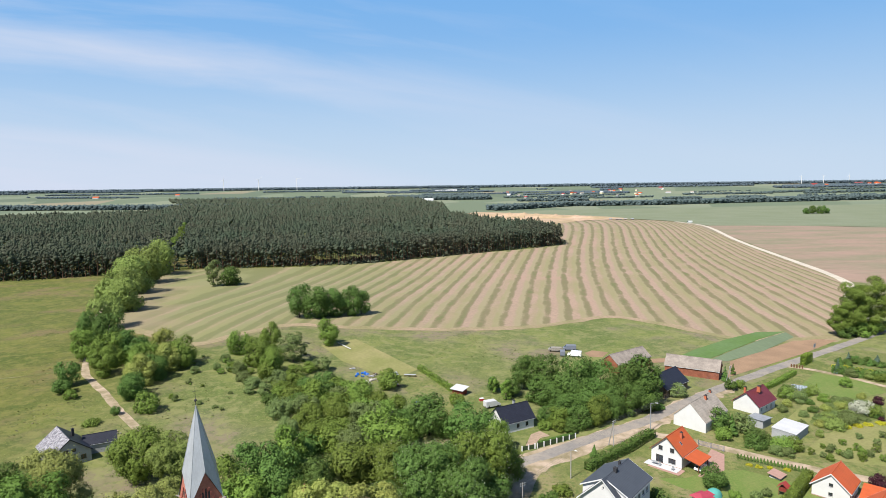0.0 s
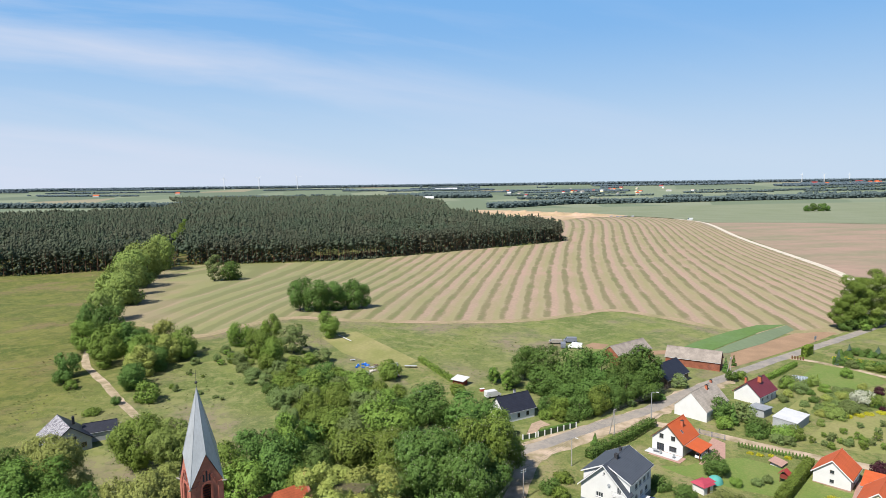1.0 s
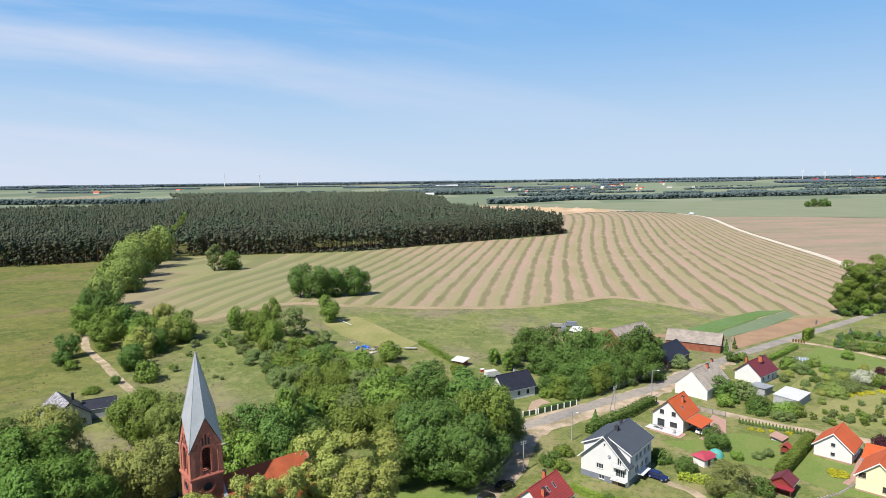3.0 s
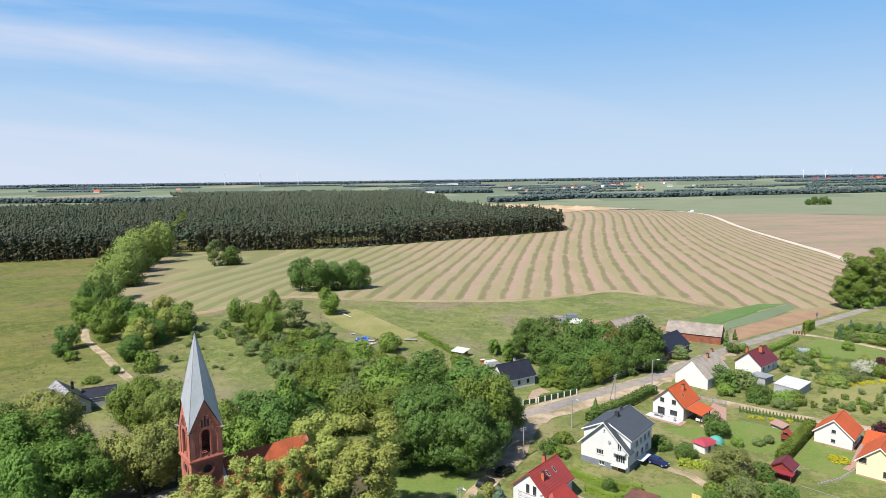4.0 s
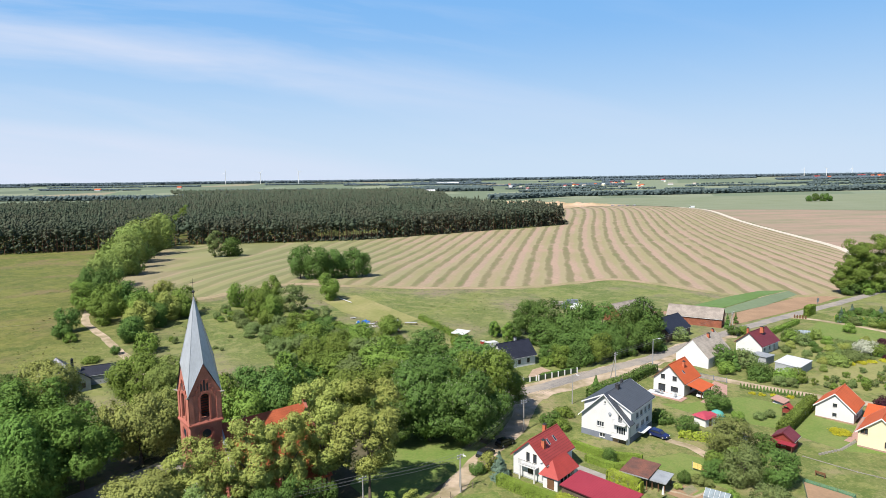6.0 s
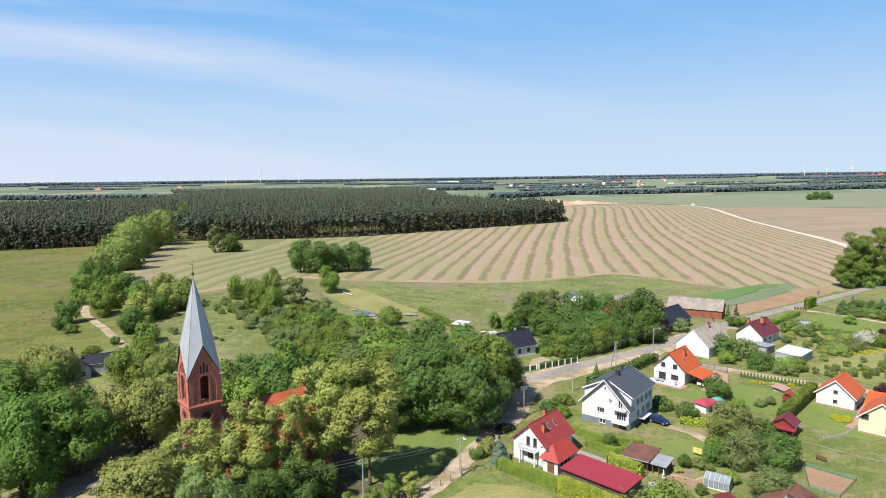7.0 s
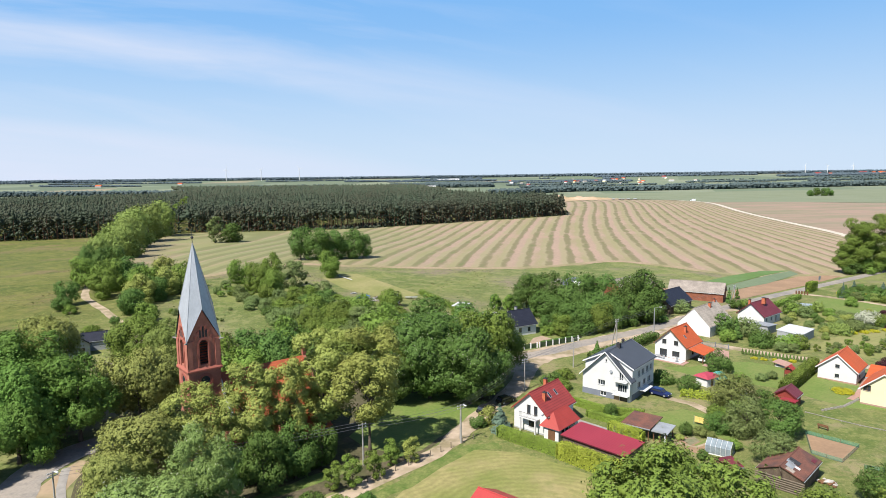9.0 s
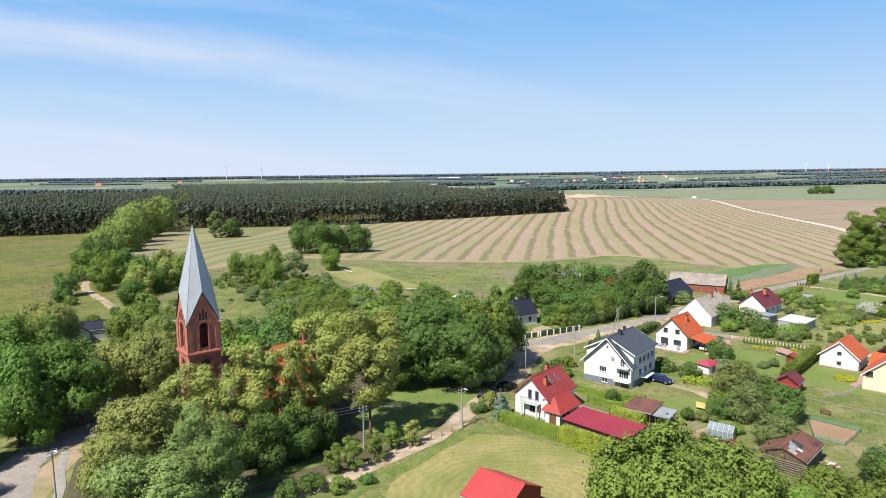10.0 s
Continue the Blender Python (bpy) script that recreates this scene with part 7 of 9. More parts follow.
# ---------------------------------------------------------------- small buildings and sheds
house("barn", 12.45, 79.7, 140, 8.6, 7.4, 2.6, 4.7, M_REDWOOD, M_REDSHEET, "small barn with a smooth bright red sheet roof on the lawn", (), over=0.2, category="barn", group="barns")
old = house("old_barn", 51.6, 86.5, 45, 6.6, 9.0, 2.3, 3.6, M_WOOD, M_RUST, "derelict timber barn with a rusty patched sheet roof", (), over=0.25, category="barn", group="barns")
for x0, x1, y0, y1, mm, words in ((1.2, 2.9, 1.9, 2.9, M_GREYMETAL, "bare grey patch on the roof"), (2.1, 2.7, 1.2, 2.7, M_WHITEMETAL, "loose white sheet on the roof"), (3.1, 4.4, 1.6, 3.1, M_DARKSTONE, "dark felt patch on the roof"),
                                  (0.2, 1.1, 1.5, 2.6, M_ETERNIT, "weathered grey patch on the roof"), (2.6, 3.6, 2.3, 3.2, M_GREYMETAL, "bare grey patch on the roof"), (6.9, 8.1, 0.4, 1.0, M_TILE_MAROON, "maroon patch on the roof")):
    k = 1.3 / 3.3
    part("patch_sheet", prism(bmesh.new(), [(y0, 2.32 + y0 * k), (y1, 2.32 + y1 * k), (y1, 2.52 + y1 * k), (y0, 2.52 + y0 * k)], x0, x1), mm, old, words)
part("broken_rafter", tube(bmesh.new(), (-0.1, 3.3, 3.5), (-0.9, 2.9, 3.3), 0.06, 0.05, 5), M_WOOD, old)
part("lean_boards", boxes((9.1, 9.9, 0.6, 1.6, -0.2, 1.3), (9.1, 9.3, 2.2, 3.2, -0.2, 1.9)), M_WOOD, old)
for k in range(6):
    part("wall_log", tube(bmesh.new(), (-0.06, -0.15, 0.18 + 0.34 * k), (-0.06, 6.7, 0.18 + 0.34 * k), 0.13, 0.12, 7), M_POLEWOOD, old, "rounded grey wall log")

cabin = house("garden_cabin", 69.4, 120.6, 46, 4.4, 4.2, 2.1, 3.6, M_REDWOOD, M_TILE_MAROON, "small dark red wooden cabin with a maroon roof", [("F", 1.6, 0.8, 0.9, 0.8, 0)], over=0.3, category="cabin", verge=M_TILE_MAROON, group="cabins")
part("porch_roof", prism(bmesh.new(), [(-0.3, 1.75), (4.7, 1.75), (4.7, 1.85), (-0.3, 1.85)], -1.6, 0.28), M_CRIMSON, cabin, "flat crimson porch roof")
for y in (0.0, 4.3):
    part("porch_post", boxes((-1.5, -1.4, y, y + 0.1, -0.1, 1.75)), M_BROWNWOOD, cabin)

play = thing("playhouse", 78.2, 139.6, gz(78, 139), 45, "little wooden tower playhouse with a red roof", "playhouse")
for a in (-0.8, 0.8):
    for b in (-0.8, 0.8):
        part("post", boxes((a - 0.06, a + 0.06, b - 0.06, b + 0.06, -0.1, 2.0)), M_BROWNWOOD, play)
part("deck", boxes((-0.9, 0.9, -0.9, 0.9, 1.0, 1.08)), M_BROWNWOOD, play)
part("cabin_box", boxes((-0.74, 0.74, -0.74, 0.74, 1.082, 1.94), bev=0.02), M_REDWOOD, play)
for y0 in (-1.2, 1.2):
    part("roof_slope", slab(y0, 1.95, 0, 2.95, -1.15, 1.15, 0.08), M_TILE_PORCH, play)
sand = thing("sandbox", 81.2, 148.2, gz(81, 148), 40, "covered wooden sandbox with a brown lid roof", "sandbox")
part("box", boxes((-1.3, 1.3, -1.3, 1.3, -0.05, 0.3)), M_WHITEMETAL, sand)
part("canopy", prism(bmesh.new(), [(-1.6, 0.6), (1.6, 1.15), (1.6, 1.23), (-1.6, 0.68)], -1.9, 1.9), M_PAVER, sand)
for a in (-1.3, 1.3):
    for b in (-1.3, 1.3):
        part("post", boxes((a - 0.05, a + 0.05, b - 0.05, b + 0.05, 0.0, 0.6 if b < 0 else 1.06)), M_BROWNWOOD, sand)

kiosk = thing("garden_pavilion", 57.6, 135.6, gz(57, 135), 30, "small white garden pavilion with a crimson felt roof", "pavilion")
part("body", boxes((-1.6, 1.6, -1.5, 1.5, -0.1, 1.9), bev=0.03), M_PLASTER, kiosk)
part("door", boxes((-0.4, 0.4, -1.54, -1.505, 0.05, 1.75)), M_BROWNWOOD, kiosk)
bm = bmesh.new()
rings = [[bm.verts.new((sx * a, sy * b, z)) for sx, sy in ((-1, -1), (1, -1), (1, 1), (-1, 1))] for a, b, z in ((2.0, 1.9, 1.88), (1.55, 1.35, 2.35), (0.9, 0.5, 2.7), (0.75, 0.06, 2.8))]
for lo, hi in zip(rings, rings[1:]):
    for k in range(4):
        bm.faces.new((lo[k], lo[(k + 1) % 4], hi[(k + 1) % 4], hi[k]))
bm.faces.new(rings[-1])
bm.faces.new(rings[0][::-1])
part("roof", bm, M_PINKROOF, kiosk)
part("side_roof", prism(bmesh.new(), [(-0.9, 1.7), (1.1, 1.9), (1.1, 1.96), (-0.9, 1.76)], 1.4, 3.4), M_PINKROOF, kiosk)
tent = thing("pool_tent", 62.0, 139.5, gz(62, 139), 20, "domed teal cloth tent over a pool", "tent")
bm = bmesh.new()
bmesh.ops.create_uvsphere(bm, u_segments=14, v_segments=8, radius=1.0)
bmesh.ops.delete(bm, geom=[v for v in bm.verts if v.co.z < -0.05], context="VERTS")
bmesh.ops.scale(bm, vec=(2.0, 1.7, 1.7), verts=bm.verts)
part("canopy", bm, M_TEAL, tent, smooth=True)
part("rim", boxes((-1.9, 1.9, -0.06, 0.06, -0.05, 0.06)), M_FRAME_W, tent)


def greenhouse(x, y, yaw, l, w, h, label):
    """A small glasshouse: white frame bars and cloudy panes, low walls and a pitched roof."""
    e = thing("greenhouse", x, y, gz(x, y), yaw, label, "greenhouse", "greenhouses")
    eave = h * 0.62
    part("kerb", boxes((0, l, -0.05, 0.05, -0.1, 0.15), (0, l, w - 0.05, w + 0.05, -0.1, 0.15), (-0.05, 0.05, 0.05, w - 0.05, -0.1, 0.15), (l - 0.05, l + 0.05, 0.05, w - 0.05, -0.1, 0.15)), M_FRAME_W, e)
    n = max(3, int(l / 0.8))
    for k in range(n):
        x0, x1 = l * k / n + 0.03, l * (k + 1) / n - 0.03
        for y0 in (0, w):
            part("pane", boxes((x0, x1, y0 - 0.01, y0 + 0.01, 0.16, eave)), M_GREENHOUSE, e)
            part("roof_pane", prism(bmesh.new(), [(y0, eave), (w / 2, h), (w / 2, h + 0.02), (y0, eave + 0.02)], x0, x1), M_GREENHOUSE, e)
    for k in range(n + 1):
        x0 = l * k / n
        bm = bmesh.new()
        for a, b in (((x0, 0, 0), (x0, 0, eave)), ((x0, w, 0), (x0, w, eave)), ((x0, 0, eave), (x0, w / 2, h)), ((x0, w, eave), (x0, w / 2, h))):
            tube(bm, a, b, 0.026, 0.026, 5)
        part("rib", bm, M_FRAME_W, e)
    for x0 in (0.0, l - 0.02):
        part("end_pane", prism(bmesh.new(), [(0.05, 0.15), (w - 0.05, 0.15), (w - 0.05, eave), (w / 2, h - 0.05), (0.05, eave)], x0, x0 + 0.02), M_GREENHOUSE, e)
    return e


M_GREENHOUSE = material("cloudy_glass_sheet", (0.22, 0.26, 0.28), 0.2, var=0.3, scale=1.4, spec=0.6)
greenhouse(43.4, 101.4, -36, 4.0, 3.0, 2.3, "small glasshouse with white ribs and cloudy panes")
greenhouse(118.5, 209.8, -30, 4.6, 3.2, 2.3, "small pale greenhouse in the garden")
hut = thing("market_hut", 5.0, 207.6, gz(5, 207), -35, "small dark red hut with a white sheet roof", "hut")
part("wall", boxes((-2.0, 2.0, -1.4, 1.4, -0.1, 1.7)), M_REDWOOD, hut)
part("roof", prism(bmesh.new(), [(-2.1, 1.7), (2.1, 2.3), (2.1, 2.4), (-2.1, 1.8)], -2.6, 2.6), M_WHITEMETAL, hut)
part("step", boxes((-2.3, 2.3, -2.2, -1.41, -0.1, 0.2)), M_BROWNWOOD, hut)


# ---------------------------------------------------------------- vehicles
def car(x, y, yaw, mat, label, length=4.4, width=1.75, height=1.45, z=None):
    e = thing("car", x, y, (gz(x, y) + 0.2) if z is None else z, yaw, label, "car", "parked cars")
    a, b = -length / 2, length / 2
    side = [(a, 0.35), (a + 0.05, 0.75), (a + 0.25, 0.88), (b - 1.15, 0.90), (b - 0.12, 0.74), (b, 0.5), (b - 0.05, 0.25), (a + 0.1, 0.25)]
    bm = prism(bmesh.new(), side, -width / 2, width / 2, "y")
    bmesh.ops.bevel(bm, geom=bm.edges[:], offset=0.05, segments=2, affect="EDGES")
    body = part("body", bm, mat, e, smooth=False)
    roof = [(a + 0.15, 0.86), (a + 0.55, height - 0.04), (a + 0.9, height), (b - 2.0, height), (b - 1.65, height - 0.1), (b - 1.05, 0.88)]
    bm = prism(bmesh.new(), roof, -width / 2 + 0.12, width / 2 - 0.12, "y")
    bmesh.ops.bevel(bm, geom=bm.edges[:], offset=0.06, segments=2, affect="EDGES")
    part("cabin", bm, mat, body)
    for s in (-1, 1):
        y0, y1 = sorted((s * (width / 2 - 0.115), s * (width / 2 - 0.10)))
        part("side_window", prism(bmesh.new(), [(a + 0.5, 0.95), (a + 0.75, height - 0.12), (b - 2.0, height - 0.12), (b - 1.35, 0.95)], y0, y1, "y"), M_GLASS, body)
        part("headlight", boxes((b - 0.12, b + 0.01, s * 0.62 - 0.14, s * 0.62 + 0.14, 0.55, 0.68)), M_FRAME_W, body)
        for wx in (a + 0.8, b - 0.85):
            t = part("wheel", tube(bmesh.new(), (wx, s * (width / 2 - 0.2), 0.31), (wx, s * (width / 2 + 0.02), 0.31), 0.31, 0.31, 16), M_TYRE, e)
            part("rim", tube(bmesh.new(), (wx, s * (width / 2 + 0.021), 0.31), (wx, s * (width / 2 + 0.03), 0.31), 0.2, 0.18, 12), M_GREYMETAL, t)
    part("windscreen", prism(bmesh.new(), [(b - 1.63, height - 0.14), (b - 1.13, 0.93), (b - 1.09, 0.93), (b - 1.59, height - 0.12)], -width / 2 + 0.2, width / 2 - 0.2, "y"), M_GLASS, body)
    part("rear_window", prism(bmesh.new(), [(a + 0.22, 0.95), (a + 0.54, height - 0.1), (a + 0.5, height - 0.1), (a + 0.17, 0.95)], -width / 2 + 0.22, width / 2 - 0.22, "y"), M_GLASS, body)
    return e


car(45.0, 128.6, -47, M_CAR_BLUE, "dark blue hatchback parked beside the white house")
car(12.0, 125.0, 40, M_CAR_DARK, "black car parked on the sandy lane")
car(7.6, 120.0, 50, M_CAR_DARK, "black car parked under the hedge on the lane")
car(64.2, 152.6, 48, M_CAR_WHITE, "white car parked under the carport")
car(92.2, 181.2, -42, M_CAR_BLUE, "dark blue car parked beside the grey shed")


def van(x, y, yaw, mat, label, l=5.6, w=2.0, h=2.3, name="van"):
    e = thing(name, x, y, gz(x, y) + 0.1, yaw, label, name, "parked vehicles")
    a, b = -l / 2, l / 2
    bm = prism(bmesh.new(), [(a, 0.4), (a, h - 0.1), (a + 0.1, h), (b - 1.5, h), (b - 0.7, 1.25), (b, 1.0), (b, 0.4)], -w / 2, w / 2, "y")
    bmesh.ops.bevel(bm, geom=bm.edges[:], offset=0.06, segments=2, affect="EDGES")
    body = part("body", bm, mat, e)
    part("windscreen", prism(bmesh.new(), [(b - 1.42, h - 0.15), (b - 0.72, 1.33), (b - 0.68, 1.33), (b - 1.38, h - 0.13)], -w / 2 + 0.12, w / 2 - 0.12, "y"), M_GLASS, body)
    for s in (-1, 1):
        for wx in (a + 1.0, b - 1.0):
            part("wheel", tube(bmesh.new(), (wx, s * (w / 2 - 0.2), 0.36), (wx, s * (w / 2 + 0.01), 0.36), 0.36, 0.36, 14), M_TYRE, e)
    return e


van(53.2, 252.5, 160, M_CAR_WHITE, "white van parked in the meadow")
van(48.6, 254.0, 80, M_GREYWALL, "dark grey box trailer parked in the meadow", 4.6, 2.0, 2.2, "trailer")
van(53.0, 262.0, 175, M_GREYWALL, "dark farm trailer standing in the meadow", 5.5, 2.2, 2.2, "trailer")
van(46.5, 260.0, 170, M_STONE, "old flatbed loaded with scrap in the meadow", 5.6, 2.2, 1.7, "trailer")
van(15.0, 195.6, 25, M_WHITEMETAL, "white caravan behind the bungalow", 5.2, 2.2, 2.2, "caravan")
van(427, 1092, 190, M_CAR_WHITE, "small white lorry on the gravel track", 9.0, 2.6, 3.4, "lorry")


# ---------------------------------------------------------------- poles, lamps and wires
def pole(x, y, h, yaw, label, mat=None, strut=None, lamp=False, arms=True, name="utility_pole"):
    e = thing(name, x, y, gz(x, y) - 0.1, yaw, label, "pole", "utility poles")
    mat = mat or M_POLE
    part("shaft", tube(bmesh.new(), (0, 0, 0), (0, 0, h), 0.16, 0.10, 8), mat, e)
    if strut:
        part("strut", tube(bmesh.new(), (strut[0], strut[1], 0), (0.08, 0, h - 0.4), 0.15, 0.10, 8), mat, e)
    if arms:
        for k, zz in enumerate((h - 0.25, h - 0.75)):
            a = part("crossarm", boxes((-0.05, 0.05, -0.75, 0.75, zz - 0.05, zz + 0.05)), M_GREYMETAL, e)
            for yy in (-0.65, 0.65):
                part("insulator", tube(bmesh.new(), (0, yy, zz + 0.05), (0, yy, zz + 0.22), 0.05, 0.03, 6), M_FRAME_W, a)
    if lamp:
        a = part("lamp_arm", tube(bmesh.new(), (0, 0, h - 0.1), (-1.3, 0.3, h + 0.35), 0.04, 0.03, 6), M_GREYMETAL, e)
        part("lamp_head", boxes((-2.0, -1.2, 0.18, 0.42, h + 0.28, h + 0.42), bev=0.04), M_FRAME_W, a)
    return e


pole(-13.9, 97.8, 7.3, 130, "timber utility pole beside the sandy lane", M_POLE)
pole(2.3, 106.0, 7.2, 125, "concrete utility pole with a strut and street lamp", M_POLE, (1.5, -0.9), True)
pole(16.8, 132.3, 7.2, 120, "concrete utility pole beside the sandy lane", M_POLE)
pole(30.6, 148.2, 7.4, 135, "slim concrete pole with a street lamp on the verge", M_POLE, None, True, False)
pole(45.8, 165.8, 7.8, 130, "A-shaped timber utility pole on the road verge", M_POLE, (1.8, -0.3))
pole(59.6, 177.2, 8.3, 160, "grey steel street lamp beside the asphalt road", M_GREYMETAL, None, True, False, "street_lamp")
pole(99.5, 214.5, 8.0, 130, "concrete utility pole beside the road", M_POLE, (1.6, 0.2))
pole(-53.0, 79.5, 8.6, 150, "concrete pole with a street lamp beside the footpath", M_POLE, None, True)


def wire(p, q, sag, label="sagging overhead power line"):
    p, q = Vector(p), Vector(q)
    bm = bmesh.new()
    pts = []
    for k in range(13):
        t = k / 12
        c = p.lerp(q, t)
        c.z -= 4 * sag * t * (1 - t)
        pts.append(c)
    for a, b in zip(pts, pts[1:]):
        tube(bm, a, b, 0.018, 0.018, 4)
    ob = part("power_line", bm, M_WIRE)
    tagged(ob, label, "cable", "power lines")


TOPS = [(-53.0, 79.5, 8.6), (-13.9, 97.8, 7.3), (2.3, 106.0, 7.2), (16.8, 132.3, 7.2), (45.8, 165.8, 7.8), (99.5, 214.5, 8.0)]
for (x0, y0, h0), (x1, y1, h1) in zip(TOPS, TOPS[1:]):
    d = Vector((x1 - x0, y1 - y0, 0)).normalized()
    nv = Vector((-d.y, d.x, 0))
    for off, dz in ((-0.6, -0.1), (0.6, -0.1), (-0.6, -0.6), (0.6, -0.6)):
        wire(Vector((x0, y0, gz(x0, y0) + h0 + dz)) + nv * off, Vector((x1, y1, gz(x1, y1) + h1 + dz)) + nv * off, 0.5)


# ---------------------------------------------------------------- hedges, fences and garden things
def hedge(pts, w, h, mat, label, leaf=0.085, per=900, rough=0.12, name="hedge"):
    """A clipped hedge along a line, with its leaves as cards on a dense core."""
    rng = np.random.default_rng(int(abs(pts[0][0] * 31 + pts[0][1] * 17)))
    line = even(pts, max(3, int(sum((Vector(a) - Vector(b)).length for a, b in zip(pts, pts[1:])) / 1.2)))
    vs, fs, base = [], [], 0
    iv, jf = ico()
    total = 0.0
    for a, b in zip(line, line[1:]):
        total += (b - a).length
    for c in line:
        g = gz(c.x, c.y)
        for zz in (0.25, 0.62):
            v = iv * (1 + 0.12 * rng.normal(size=(len(iv), 1))) * [w * 0.29, w * 0.29, h * 0.20] * [1.1, 1.1, 1] + [c.x, c.y, g + h * zz]
            vs.append(v)
            fs.append(jf + base)
            base += len(v)
    n = int(total * per * 1.15)
    k = rng.integers(0, len(line) - 1, n)
    t = rng.random(n)
    A = np.array([[p.x, p.y] for p in line])
    p = A[k] * (1 - t)[:, None] + A[k + 1] * t[:, None]
    d = A[k + 1] - A[k]
    d /= np.linalg.norm(d, axis=1)[:, None]
    nv = np.stack([-d[:, 1], d[:, 0]], 1)
    u = rng.uniform(-1, 1, n)
    top = rng.random(n) < 0.42
    s = np.where(top, u, np.sign(u)) * (w / 2) * rng.uniform(0.9, 1 + rough, n)
    z = np.where(top, h, rng.random(n) * h) * rng.uniform(1 - rough * 0.6, 1 + rough * 0.6, n)
    g = np.array([gz(a, b) for a, b in p])
    end = rng.random(n) < min(0.3, 1.6 * w / total)
    last = rng.random(n) < 0.5
    p = np.where(end[:, None], np.where(last[:, None], A[-1], A[0]) + np.where(last, 1, -1)[:, None] * np.where(last[:, None], A[-1] - A[-2], A[0] - A[1]) * np.where(last, 1, -1)[:, None] * 0.25, p)
    s = np.where(end, u * w / 2, s)
    z = np.where(end, rng.random(n) * h, z)
    q = np.stack([p[:, 0] + nv[:, 0] * s, p[:, 1] + nv[:, 1] * s, g + z], 1)
    nr = np.where(top[:, None], [0, 0, 1.0], np.stack([nv[:, 0] * np.sign(u), nv[:, 1] * np.sign(u), np.full(n, 0.2)], 1)) + rng.normal(size=(n, 3)) * 0.4
    nr /= np.linalg.norm(nr, axis=1)[:, None]
    v, f = chips(rng, q, nr, leaf * rng.uniform(0.6, 1.3, n))
    vs.append(v)
    fs.append(f + base)
    ob = raw(name, np.concatenate(vs), np.concatenate(fs), mat)
    return tagged(ob, label, "hedge", "hedges")


M_THUJA = material("thuja_leaves", (0.190, 0.265, 0.044), per_object=0.2, **LEAF)
M_HEDGE_LIME = material("lime_hedge_leaves", (0.300, 0.355, 0.048), per_object=0.2, **LEAF)
hedge([(9.4, 108.5), (13.5, 104.8), (18.6, 100.6)], 1.3, 2.0, M_THUJA, "clipped green thuja hedge beside the mown lawn")
hedge([(18.8, 100.0), (22.5, 96.3), (27.2, 91.4)], 1.9, 2.65, M_HEDGE_LIME, "bright lime-green hedge in front of the crimson roof", 0.12)
hedge([(27.5, 117.5), (32.5, 113.6), (36.0, 116.8)], 1.0, 1.3, M_THUJA, "low clipped hedge round the paved yard")
hedge([(26.0, 124.0), (31.0, 119.2), (37.5, 117.2)], 1.1, 1.4, M_THUJA, "clipped green hedge on the lawn edge")
hedge([(29.5, 109.0), (33.6, 104.6)], 1.3, 2.5, M_HEDGE_LIME, "leafy green hedge beside the open shelter")
hedge([(36.0, 152.5), (41.5, 157.5), (48.5, 163.2), (55.0, 169.8), (58.5, 173.0)], 2.4, 2.1, M_LEAF_DARK, "dark green conifer hedge along the road verge", 0.2, 130, 0.25)
hedge([(71.0, 128.5), (77.5, 135.3), (84.0, 142.2), (88.0, 146.6)], 1.8, 2.4, M_LEAF, "tall green hedge between two gardens", 0.15, 500, 0.35)
hedge([(25.6, 166.6), (29.5, 169.0), (36.0, 172.6)], 0.9, 1.2, M_LEAF_DARK, "dark clipped hedge behind the pillared fence")
hedge([(100.0, 203.0), (107.0, 209.6), (116.0, 216.5), (130.0, 229.0)], 1.6, 1.5, M_LEAF, "green hedge beside the asphalt road", 0.2, 90, 0.3)
hedge([(-9.5, 232.5), (-4.0, 222.0), (2.5, 209.5)], 1.6, 1.6, M_LEAF, "overgrown green hedge beside the allotment", 0.22, 80, 0.35)
hedge([(-33.5, 92.0), (-45.0, 82.0)], 0.5, 0.5, M_LEAF_DARK, "low dark hedge beside the churchyard wall", 0.12)
hedge([(140.0, 240.5), (142.5, 243.0), (145.0, 245.0)], 2.0, 3.6, M_THUJA, "tall clipped thuja screen at the garden drive", 0.16, 900)
hedge([(146.0, 231.0), (156.0, 222.5), (168.0, 214.0)], 3.0, 2.6, M_LEAF_DARK, "mixed dark green shrub border in the roadside garden", 0.3, 90, 0.4)
hedge([(50.0, 128.5), (56.0, 126.0), (58.5, 123.5)], 2.0, 1.3, M_HEDGE_LIME, "low leafy garden hedge beside the yard", 0.18, 110, 0.3)

